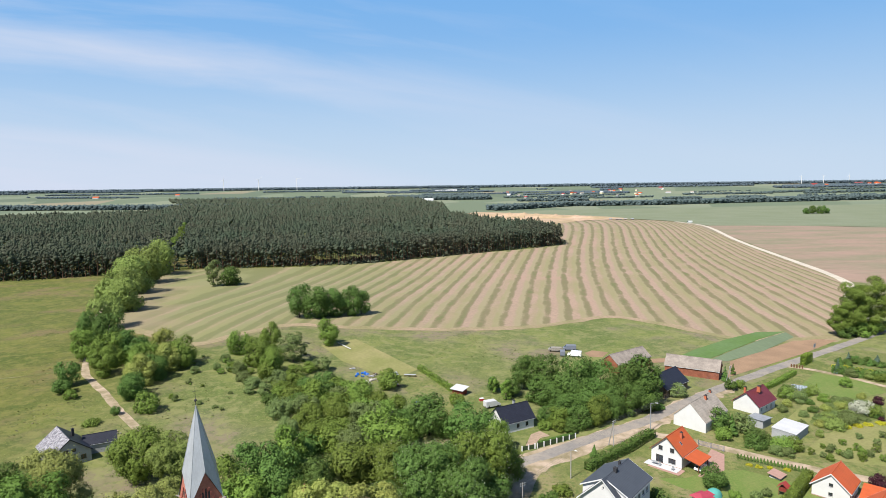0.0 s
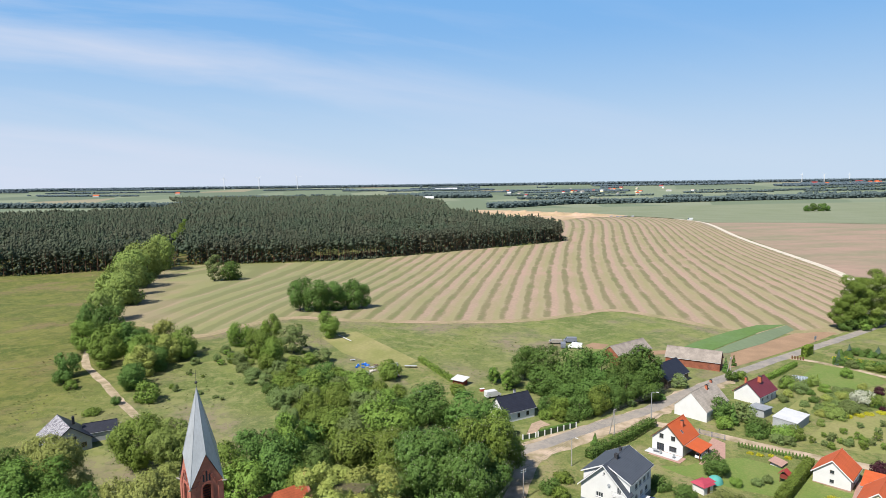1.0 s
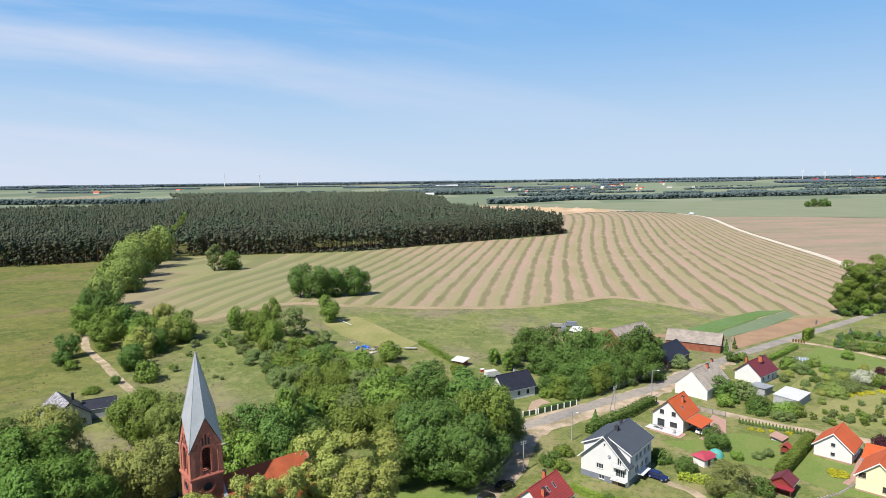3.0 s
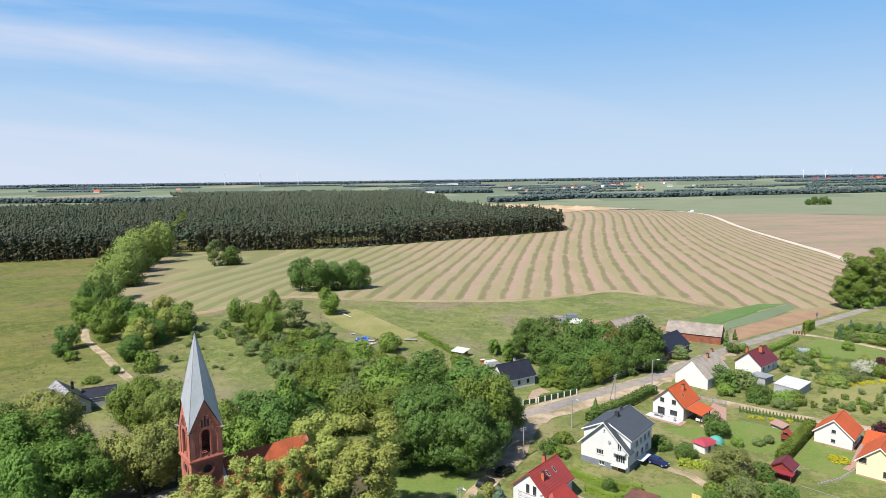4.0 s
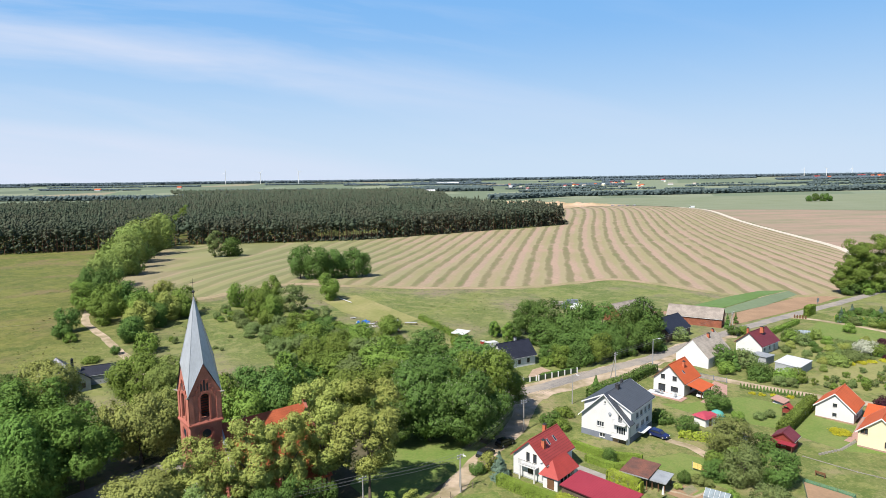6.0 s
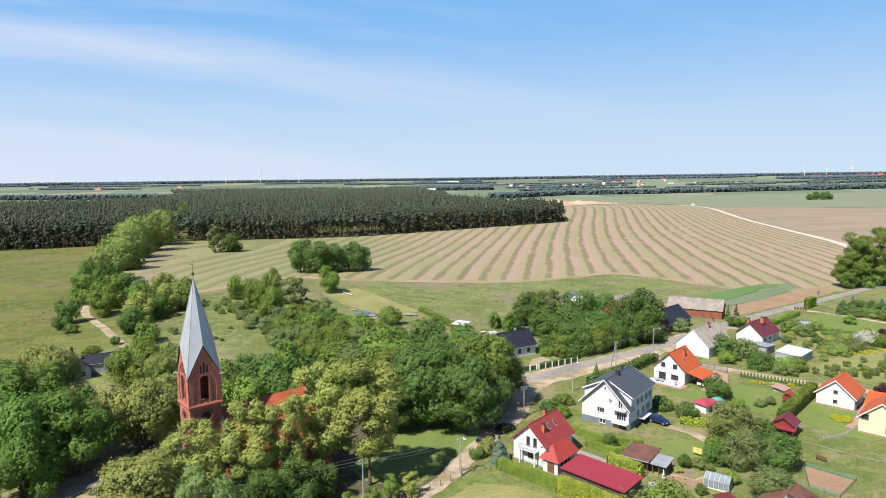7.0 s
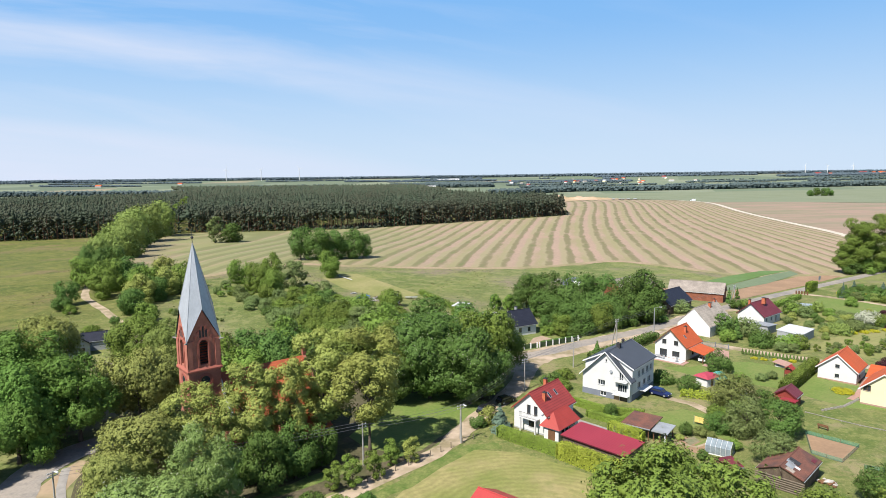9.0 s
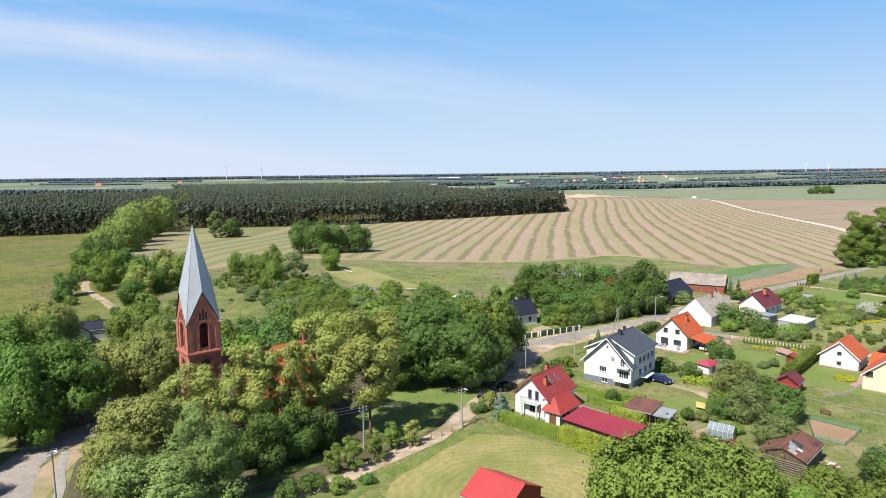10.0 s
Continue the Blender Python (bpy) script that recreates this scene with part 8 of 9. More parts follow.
# row of small thujas along the side lane
first_thuja = None
for k in range(21):
    t = k / 20
    x, y = 76.4 + (89.5 - 76.4) * t, 158.6 + (150.3 - 158.6) * t
    m = pose(x, y, gz(x, y), 0, 0, 47 * k)
    if first_thuja is None:
        e = thing("thuja_shrub", x, y, gz(x, y), 0, "small conical thuja in a row along the side lane", "shrub", "thuja row")
        rng = np.random.default_rng(3)
        n = 260
        tt = rng.random(n) ** 0.8
        a = rng.uniform(0, 6.28, n)
        rr = 0.36 * (1 - tt) ** 0.8 + 0.03
        p = np.stack([rr * np.cos(a), rr * np.sin(a), 0.05 + 1.45 * tt], 1)
        nr = np.stack([np.cos(a), np.sin(a), np.full(n, 0.5)], 1) + rng.normal(size=(n, 3)) * 0.3
        nr /= np.linalg.norm(nr, axis=1)[:, None]
        v, f = kites(rng, p, nr, 0.09)
        raw("foliage", v, f, M_LEAF_DARK, e)
        part("stem", tube(bmesh.new(), (0, 0, -0.05), (0, 0, 1.3), 0.05, 0.02, 6), M_BARK, e)
        first_thuja = e
    else:
        copy_thing(first_thuja, m)


def post_fence(pts, step, h, label, mat, panel=None, thick=0.14, name="fence", group="fences"):
    line = [Vector(pts[0])]
    for a, b in zip(pts, pts[1:]):
        n = max(1, round((Vector(b) - Vector(a)).length / step))
        line += [Vector(a).lerp(Vector(b), (k + 1) / n) for k in range(n)]
    e = thing(name, line[0].x, line[0].y, 0, 0, label, "fence", group)
    e.matrix_world = Matrix.Identity(4)
    for c in line:
        g = gz(c.x, c.y)
        part("post", boxes((c.x - thick / 2, c.x + thick / 2, c.y - thick / 2, c.y + thick / 2, g - 0.1, g + h), bev=0.01), mat, e)
    if panel:
        for a, b in zip(line, line[1:]):
            g0, g1 = gz(a.x, a.y), gz(b.x, b.y)
            bm = bmesh.new()
            d = (b - a).normalized()
            nv = Vector((-d.y, d.x)) * 0.015
            a2, b2 = a + d * thick * 0.6, b - d * thick * 0.6
            vs = [bm.verts.new((p.x + s * nv.x, p.y + s * nv.y, z)) for s in (-1, 1) for p, z in ((a2, g0 + 0.08), (b2, g1 + 0.08), (b2, g1 + h * 0.9), (a2, g0 + h * 0.9))]
            for f in ((0, 1, 2, 3), (7, 6, 5, 4), (0, 4, 5, 1), (1, 5, 6, 2), (2, 6, 7, 3), (3, 7, 4, 0)):
                bm.faces.new([vs[i] for i in f])
            part("panel", bm, panel, e)
    return e


M_PANEL = material("dark_green_panel", (0.045, 0.075, 0.030), 0.6, var=0.15)
post_fence([(25.0, 165.4), (36.7, 171.9)], 2.3, 1.5, "fence with white pillars and dark panels beside the road", M_PLASTER, M_PANEL, 0.3)
post_fence([(-12.5, 92.0), (-6.5, 97.5), (0.5, 104.0), (4.5, 107.5)], 2.6, 1.1, "row of weathered wooden fence posts along the lane", M_POLEWOOD)
gate = thing("metal_gate", 69.6, 167.4, gz(70, 167), -42, "grey metal driveway gate beside the side lane", "gate", "gates")
for x in (0.0, 3.4, 6.8):
    part("post", boxes((x - 0.09, x + 0.09, -0.09, 0.09, -0.1, 1.45), bev=0.01), M_GREYWALL, gate)
for x in (0.12, 3.52):
    panel = part("panel", boxes((x, x + 3.16, -0.025, 0.025, 0.15, 0.21), (x, x + 3.16, -0.025, 0.025, 1.2, 1.26)), M_GREYWALL, gate)
    for k in range(18):
        part("bar", boxes((x + 0.06 + 0.175 * k, x + 0.09 + 0.175 * k, -0.015, 0.015, 0.212, 1.198)), M_GREYWALL, panel)
post_fence([(20.6, 163.6), (24.3, 165.2)], 1.9, 1.4, "dark metal gate beside the pillared fence", M_PLASTER, M_PANEL, 0.35, "gate", "gates")
post_fence([(60.9, 100.7), (64.5, 108.8), (70.3, 102.8), (64.0, 97.2), (60.9, 100.7)], 2.6, 0.8, "low green net fence round the sandy plot", M_POLEWOOD, M_NET, 0.05)
post_fence([(66.0, 95.0), (74.5, 90.5)], 2.8, 0.9, "low green net fence on the grass", M_POLEWOOD, M_NET, 0.05)
post_fence([(70.2, 118.8), (76.5, 112.0), (86.0, 104.5)], 3.2, 0.25, "low pale stone garden kerb", M_STONE, M_STONE, 0.18, "garden_wall")
post_fence([(74.0, 119.6), (79.5, 121.6), (84.6, 125.2)], 0.8, 0.35, "border of pale field stones on the lawn", M_STONE, None, 0.42, "stone_border")
post_fence([(79.0, 137.0), (86.7, 143.4)], 2.0, 0.9, "grey wire fence along the hedge", M_POLEWOOD, M_GREYMETAL, 0.06)
post_fence([(89.0, 149.2), (99.0, 143.6), (112.0, 137.0)], 3.0, 1.0, "thin wire fence along the side lane", M_POLEWOOD, None, 0.08)
post_fence([(134.0, 238.0), (137.0, 235.8)], 1.0, 1.3, "dark brown gate posts at the garden drive", M_BROWNWOOD, None, 0.4, "gate", "gates")


def bench(x, y, yaw, label):
    e = thing("bench", x, y, gz(x, y) + 0.1, yaw, label, "bench")
    part("seat", boxes((-0.9, 0.9, -0.25, 0.25, 0.42, 0.48), bev=0.01), M_BROWNWOOD, e)
    part("backrest", boxes((-0.9, 0.9, 0.26, 0.31, 0.55, 0.95), bev=0.01), M_BROWNWOOD, e)
    for a in (-0.75, 0.75):
        part("leg", boxes((a - 0.05, a + 0.05, -0.22, 0.30, -0.1, 0.42)), M_BROWNWOOD, e)


bench(68.8, 110.6, 130, "brown wooden bench on the grass")
bench(65.9, 114.2, 120, "small brown wooden bench near the fruit trees")


def heap(name, x, y, r, h, mats, label, seed, count=16):
    """A pile of lumps, each a small rough block."""
    rnd = random.Random(seed)
    e = thing(name, x, y, gz(x, y) + 0.08, 0, label, "heap", "heaps")
    for k in range(count):
        a, d = rnd.uniform(0, 6.28), r * rnd.random() ** 0.6
        s = rnd.uniform(0.25, 0.6) * (1.1 - 0.5 * d / r)
        bm = bmesh.new()
        bmesh.ops.create_icosphere(bm, subdivisions=1, radius=1)
        for v in bm.verts:
            v.co *= rnd.uniform(0.7, 1.25)
        bmesh.ops.scale(bm, vec=(s * rnd.uniform(1, 1.8), s * rnd.uniform(0.8, 1.4), s * h), verts=bm.verts)
        bmesh.ops.translate(bm, vec=(d * math.cos(a), d * math.sin(a), s * h * 0.5), verts=bm.verts)
        part("lump", bm, mats[k % len(mats)], e)
    return e


heap("tarp_heap", -30.3, 225.5, 3.2, 1.6, [M_TARP, M_TARP, M_TARP, M_WHITEMETAL], "heap of goods under a bright blue tarpaulin", 4, 12)
heap("scrap_heap", -25.5, 218.5, 2.8, 0.9, [M_WHITEMETAL, M_RUBBLE, M_STONE], "pale heap of scrap and boards on the allotment", 5)
heap("scrap_heap", -17.0, 216.5, 1.8, 1.6, [M_WHITEMETAL, M_GREYMETAL, M_RUST], "stack of white scrap beside the allotment bushes", 6, 10)
heap("tarp_heap", -8.8, 198.5, 1.8, 0.6, [M_TARP, M_WHITEMETAL], "low shelter of blue and white sheets", 7, 8)
heap("rubble_heap", 30.0, 93.0, 1.7, 0.7, [M_RUBBLE, M_BROWNWOOD, M_WHITEMETAL], "heap of rubble and boards beside the outbuilding", 8, 20)
heap("scrap_heap", -22.5, 167.5, 1.6, 0.8, [M_RUBBLE, M_WHITEMETAL], "small pale rubbish heap in the thicket", 9, 10)
heap("stone_heap", -95.0, 175.5, 2.2, 0.8, [M_STONE, M_SAND], "pale sand and stone heap beside the farm track", 10, 12)
heap("rubble_heap", 57.5, 90.5, 1.3, 0.6, [M_BROWNWOOD, M_RUBBLE], "scattered boards beside the derelict barn", 11, 12)
heap("earth_heap", 70.0, 243.0, 4.0, 0.5, [M_SOIL, M_SAND], "low bank of bare earth in the meadow", 12, 18)

line = thing("washing_line", 46.4, 113.6, gz(46, 113), -45, "washing line with yellow and pink sheets", "washing line")
M_CLOTH_P = material("pink_cloth", (0.65, 0.12, 0.16), 0.8, var=0.2, scale=2)
M_CLOTH_Y = material("yellow_cloth", (0.70, 0.50, 0.16), 0.8, var=0.2, scale=2)
for x in (-0.1, 3.0):
    part("post", tube(bmesh.new(), (x, 0, -0.1), (x, 0, 1.7), 0.04, 0.04, 6), M_GREYMETAL, line)
for x, mat in ((0.0, M_CLOTH_Y), (0.9, M_CLOTH_Y), (1.9, M_CLOTH_P)):
    part("sheet", prism(bmesh.new(), [(-0.02, 0.5), (0.03, 0.5), (0.015, 1.6), (-0.015, 1.6)], x, x + 0.85), mat, line)
umb = thing("parasol", 37.2, 103.2, gz(37, 103), 0, "closed white parasol beside the shelter", "parasol")
part("pole", tube(bmesh.new(), (0, 0, -0.05), (0, 0, 2.3), 0.03, 0.03, 6), M_GREYMETAL, umb)
part("canopy", tube(bmesh.new(), (0, 0, 0.8), (0, 0, 2.25), 0.24, 0.05, 8), M_FRAME_W, umb)
area("yard_paving", [(24, 117.5), (29, 112.5), (33.5, 108.5), (31, 105.5), (25, 111)], M_CONCRETE, 0.04, "pale paved yard behind the red-roofed house", curve=False, category="paving", step=6)
area("bed_soil", [(38.5, 105), (42.5, 107.8), (45.5, 104.5), (42, 101)], M_SOIL, 0.045, "bare vegetable bed beside the greenhouse", curve=False, category="garden bed", step=5)
area("path_second_house", [(84.6, 124.8), (86.5, 124.5), (90.5, 129.5), (92.5, 133.2), (90.8, 134.0), (87.5, 129.5)], M_PAVER, 0.05, "paved path between the two houses", curve=False, category="paving", step=6)
area("drive_bungalow", [(21.3, 164.8), (24, 166.4), (26.8, 172), (29.8, 173.5), (27.5, 177), (24.5, 174.5)], M_SANDSTONE, 0.04, "paved drive of the bungalow", curve=False, category="paving", step=6)
grove([(-17.5, 89.4, 4.5, 3), (-14.6, 90.6, 5.2, 3.2), (-11.6, 93.4, 4.6, 3.4), (-6.2, 99.0, 4.4, 2.8), (-9.4, 97.5, 4.6, 2.8)], "airy", [GREEN, LIME], "young_tree", "slender young roadside tree by the sandy lane", group="lane trees")
grove([(-19.5, 84.5, 2.6, 4), (-15.5, 84.0, 2.4, 3.4), (-12, 86.5, 1.6, 2.6), (-22.5, 82, 2.8, 3.6), (5.5, 113, 2.2, 3.2), (7.8, 115.2, 3.4, 3.6), (-67, 83, 5.5, 6)], "shrub", [GREEN, LIME, DARK], "lane_bush", "leafy green bush beside the sandy lane", "shrub", "lane shrubs")


# ---------------------------------------------------------------- far things
def wind_turbine(x, y, h, yaw, turn):
    e = thing("wind_turbine", x, y, gz(x, y), yaw, "distant slender white wind turbine", "wind turbine", "wind turbines")
    part("tower", tube(bmesh.new(), (0, 0, -1), (0, 0, h), 2.6, 1.5, 10), M_FRAME_W, e)
    part("nacelle", boxes((-3, 6, -1.6, 1.6, h - 1, h + 2.4), bev=0.3), M_FRAME_W, e)
    for k in range(3):
        a = radians(turn + 120 * k)
        d = Vector((0, math.sin(a), math.cos(a)))
        part("blade", tube(bmesh.new(), Vector((-3.4, 0, h + 0.6)), Vector((-3.4, 0, h + 0.6)) + d * h * 0.42, 1.3, 0.3, 6), M_FRAME_W, e)


for k, (px, sc) in enumerate(((-0.3435, 1.0), (-0.2885, 0.98), (-0.2285, 1.05))):
    wind_turbine(px * 4500, 4500, 78 * sc, -80, 10 + 37 * k)
for k, px in enumerate((0.565, 0.60, 0.64)):
    wind_turbine(px * 4600, 4600, 52, -80, 25 + 50 * k)


def far_house(x, y, w, l, h, yaw, wall_mat, roof_mat, label):
    e = thing("far_house", x, y, gz(x, y), yaw, label, "house", "distant houses")
    part("wall", boxes((-l / 2, l / 2, -w / 2, w / 2, -1, h)), wall_mat, e)
    part("roof", prism(bmesh.new(), [(-w / 2 - 0.5, h), (w / 2 + 0.5, h), (0, h + w * 0.45)], -l / 2 - 0.4, l / 2 + 0.4), roof_mat, e)


rnd = random.Random(12)
for k in range(26):
    px = rnd.choice((0.12, 0.22, 0.24, 0.28, 0.30, 0.33, 0.38)) + rnd.uniform(-0.03, 0.03)
    d = rnd.uniform(2900, 3900)
    far_house(px * d, d, rnd.uniform(9, 13), rnd.uniform(12, 26), rnd.uniform(4, 8), rnd.uniform(-60, 60), rnd.choice((M_PLASTER, M_PLASTER, M_CREAM, M_PALEWALL)), rnd.choice((M_TILE_ORANGE, M_ETERNIT, M_TILE_RED, M_WHITEMETAL)), "distant pale village house with a pitched roof")
for k in range(8):
    d = rnd.uniform(3600, 4300)
    far_house(rnd.uniform(0.58, 0.70) * d, d, 12, rnd.uniform(14, 40), rnd.uniform(4, 7), rnd.uniform(-30, 30), M_PLASTER, rnd.choice((M_TILE_ORANGE, M_TILE_RED)), "distant farm building with a red roof")
for x, y, l in ((-120, 2780, 70), (-60, 2800, 40), (0, 3900, 90), (60, 3950, 60), (-1800, 3300, 30), (-1500, 3600, 24)):
    far_house(x, y, 16, l, 5, 4, M_WHITEMETAL, M_WHITEMETAL if l > 35 else M_TILE_ORANGE, "long low white shed far across the fields")
for k in range(6):
    far_house(330 + 9 * k + rnd.uniform(-3, 3), 1238 + rnd.uniform(-10, 14), 2.6, rnd.uniform(3, 6), 1.6, rnd.uniform(-40, 40), rnd.choice((M_WHITEMETAL, M_RUST, M_GREYMETAL, M_RUST)), M_GREYMETAL, "site cabin beside the sand pit")


def sand_bank(x0, y0, x1, y1, w, h, seed):
    """A long uneven bank of dug sand."""
    rng = np.random.default_rng(seed)
    na, nb = 60, 9
    verts, faces = [], []
    d = Vector((x1 - x0, y1 - y0)).normalized()
    for i in range(na):
        t = i / (na - 1)
        hh = h * math.sin(math.pi * t) ** 0.5 * (0.6 + 0.5 * noise.noise(Vector((t * 9, seed, 0))) + 0.1 * rng.normal())
        for j in range(nb):
            u = j / (nb - 1) * 2 - 1
            x, y = x0 + (x1 - x0) * t - d.y * w * u / 2, y0 + (y1 - y0) * t + d.x * w * u / 2
            verts.append((x, y, gz(x, y) + 0.7 + max(0, hh) * (1 - u * u) * (1 + 0.15 * rng.normal())))
    for i in range(na - 1):
        for j in range(nb - 1):
            k = i * nb + j
            faces.append((k, k + 1, k + nb + 1, k + nb))
    tagged(raw("sand_bank", verts, faces, M_PIT, smooth=True), "long uneven bank of dug orange sand", "bank", "sand banks")


sand_bank(130, 1420, 345, 1300, 45, 9, 3)
sand_bank(90, 1560, 280, 1420, 40, 9, 5)
sand_bank(215, 1190, 300, 1235, 16, 3.0, 7)


# ---------------------------------------------------------------- rough grass and weeds
def scatter_grass(name, count, x0, x1, y0, y1, size, mat, label, seed, clumpy=0.0):
    """Tufts standing on the open meadow, clear of roads, plots and houses."""
    rng = np.random.default_rng(seed)
    p = np.stack([rng.uniform(x0, x1, count), rng.uniform(y0, y1, count)], 1)
    p = p[np.abs(p[:, 0]) < 0.74 * p[:, 1] + 12]
    keep = np.ones(len(p), bool)
    for line, w in ROADS:
        for c in line[::2]:
            if x0 - 9 < c[0] < x1 + 9 and y0 - 9 < c[1] < y1 + 9:
                keep &= ((p - c) ** 2).sum(1) > (w / 2 + 1.6) ** 2
    p = p[keep]
    solid = [Vector((o.matrix_world.translation.x, o.matrix_world.translation.y)) + Vector((math.cos(o.matrix_world.to_euler().z), math.sin(o.matrix_world.to_euler().z))) * 5 + Vector((-math.sin(o.matrix_world.to_euler().z), math.cos(o.matrix_world.to_euler().z))) * 4
             for o in scene.objects if o.get("category") in ("house", "garage", "barn")]
    keep = np.ones(len(p), bool)
    for c in solid:
        keep &= ((p - np.array(c)) ** 2).sum(1) > 64
    for poly in PLOTS:
        xs, ys = [q[0] for q in poly], [q[1] for q in poly]
        near = np.nonzero(keep & (p[:, 0] > min(xs)) & (p[:, 0] < max(xs)) & (p[:, 1] > min(ys)) & (p[:, 1] < max(ys)))[0]
        for k in near:
            if inside(poly, p[k, 0], p[k, 1]):
                keep[k] = False
    if clumpy:
        keep &= np.array([noise.noise(Vector((a * 0.045, b * 0.045, seed))) + 0.35 * noise.noise(Vector((a * 0.2, b * 0.2, seed))) > clumpy for a, b in p])
    p = p[keep]
    n = len(p)
    z = np.array([gz(a, b) for a, b in p])
    s = size * rng.uniform(0.5, 1.4, n)
    c = np.stack([p[:, 0], p[:, 1], z + s * 0.12], 1)
    nr = rng.normal(size=(n, 3)) * [0.4, 0.4, 0.2] + [0, 0, 1.0]
    nr /= np.linalg.norm(nr, axis=1)[:, None]
    v, f = kites(rng, c, nr, s)
    tagged(raw(name, v, f, mat), label, "grass", kind="stuff")


M_TUFT = material("grass_tufts", (0.165, 0.200, 0.055), rough=0.8, var=0.3, scale=0.05, colour2=(0.215, 0.205, 0.095), islands=0.7, translucent=0.4, spec=0.1)
M_WEED = material("meadow_weeds", (0.125, 0.165, 0.045), rough=0.8, var=0.3, scale=0.05, colour2=(0.175, 0.165, 0.085), islands=0.6, translucent=0.35, spec=0.1)
scatter_grass("meadow_weeds", 9000, -200, 40, 150, 330, 0.42, M_WEED, "tall weeds and seedling scrub in the meadow", 33, 0.12)
scatter_grass("meadow_tufts", 40000, -190, 20, 150, 330, 0.17, M_TUFT, "rough tufted meadow grass, partly dry", 21)
grove([(-52, 214, 4.5, 7), (-47, 209, 5, 7), (-40, 204, 5, 8), (-34, 199, 5.5, 8), (-29, 193, 5.5, 8), (-22, 196, 5, 8), (-15, 192, 5, 7), (-10, 184, 5.5, 7), (-24, 186, 6, 9), (-47, 194, 5, 8), (-56, 196, 4, 6),
       (-58, 216, 5, 6), (-64, 222, 6, 7), (-54, 222, 5, 7), (-50, 228, 4, 6)], "shrub", [GREEN, GREEN, DARK, GREY], "thicket_bush", "dense green bush in the meadow thicket", "shrub", "thicket trees")


# ---------------------------------------------------------------- yard and garden clutter
def plank_pile(x, y, yaw, count, length, spread, mats, label, seed):
    """Boards and sheets thrown over one another."""
    rnd = random.Random(seed)
    e = thing("scrap_pile", x, y, gz(x, y) + 0.03, yaw, label, "scrap pile", "heaps")
    for k in range(count):
        l, w = length * rnd.uniform(0.4, 1.0), rnd.uniform(0.15, 0.8)
        bm = boxes((-l / 2, l / 2, -w / 2, w / 2, 0, 0.05), bev=0.008)
        m = pose(rnd.uniform(-spread, spread), rnd.uniform(-spread, spread) * 0.6, 0.05 + 0.05 * k, rnd.uniform(-7, 7), rnd.uniform(-9, 9), rnd.uniform(0, 180))
        bmesh.ops.transform(bm, matrix=m, verts=bm.verts)
        part("board", bm, mats[k % len(mats)], e)
    return e


plank_pile(31.9, 98.3, 20, 16, 2.6, 1.7, [M_STONE, M_WHITEMETAL, M_BROWNWOOD, M_GREYMETAL, M_SANDSTONE], "untidy pile of boards and pale sheets beside the garage", 5)
plank_pile(-26.4, 224.6, 30, 12, 2.4, 1.8, [M_WHITEMETAL, M_STONE, M_BROWNWOOD], "pale boards and sheets heaped on the allotment", 6)
plank_pile(-16.2, 214.0, 0, 7, 2.0, 0.9, [M_RUST, M_BROWNWOOD, M_REDWOOD], "small heap of reddish boards on the allotment", 7)
plank_pile(-34.5, 231.8, 0, 6, 2.2, 0.9, [M_WHITEMETAL, M_GREYMETAL], "white sheets lying beside the tarpaulin heap", 8)
tank = thing("water_tank", 34.4, 100.4, gz(34, 100), 10, "pale grey plastic water tank beside the garage", "water tank")
part("body", boxes((-0.5, 0.5, -0.6, 0.6, 0.12, 1.15), bev=0.08), M_PALEWALL, tank)
part("pallet", boxes((-0.55, 0.55, -0.65, 0.65, -0.02, 0.115)), M_BROWNWOOD, tank)
part("lid", tube(bmesh.new(), (0, 0, 1.152), (0, 0, 1.22), 0.17, 0.17, 12), M_DARKSTONE, tank)
bank = thing("market_bench", -12.6, 224.3, gz(-12, 224), -5, "long pale table on the allotment", "table")
part("tabletop", boxes((-2.2, 2.2, -0.6, 0.6, 0.72, 0.8), bev=0.01), M_PALEWALL, bank)
for a in (-2.0, 0.0, 2.0):
    part("trestle", boxes((a - 0.06, a + 0.06, -0.5, 0.5, -0.05, 0.717)), M_BROWNWOOD, bank)
flat_shed("allotment_shed", -18.8, 219.4, 20, 2.4, 2.6, 1.9, 2.2, M_WOOD, M_GREYMETAL, "small weathered shed with a grey roof on the allotment", over=0.2)
flat_shed("garden_shed", 60.4, 122.0, 40, 1.8, 1.6, 1.9, 2.1, M_PALEWALL, M_GREYMETAL, "small blue-grey shed under the brown tree", over=0.15)
flat_shed("garden_shed", 42.6, 91.2, 18, 2.8, 2.4, 2.0, 2.5, M_WOOD, M_TILE_MAROON, "little wooden shed with a maroon roof among shrubs", over=0.25)
sign = thing("road_sign", 156.9, 262.1, gz(157, 262), 40, "pale board on a post beside the road", "sign")
part("post", tube(bmesh.new(), (0, 0, -0.1), (0, 0, 2.6), 0.06, 0.06, 6), M_GREYMETAL, sign)
part("board", boxes((-1.1, 1.1, -0.1, -0.062, 1.1, 2.7), bev=0.01), M_PALEWALL, sign)
box_red = thing("storage_box", 12.0, 201.0, gz(12, 201), 20, "red plastic storage box beside the caravan", "box")
part("body", boxes((-0.7, 0.7, -0.5, 0.5, 0, 0.8), bev=0.03), M_REDSHEET, box_red)
part("lid", boxes((-0.74, 0.74, -0.54, 0.54, 0.802, 0.9), bev=0.02), M_FRAME_W, box_red)
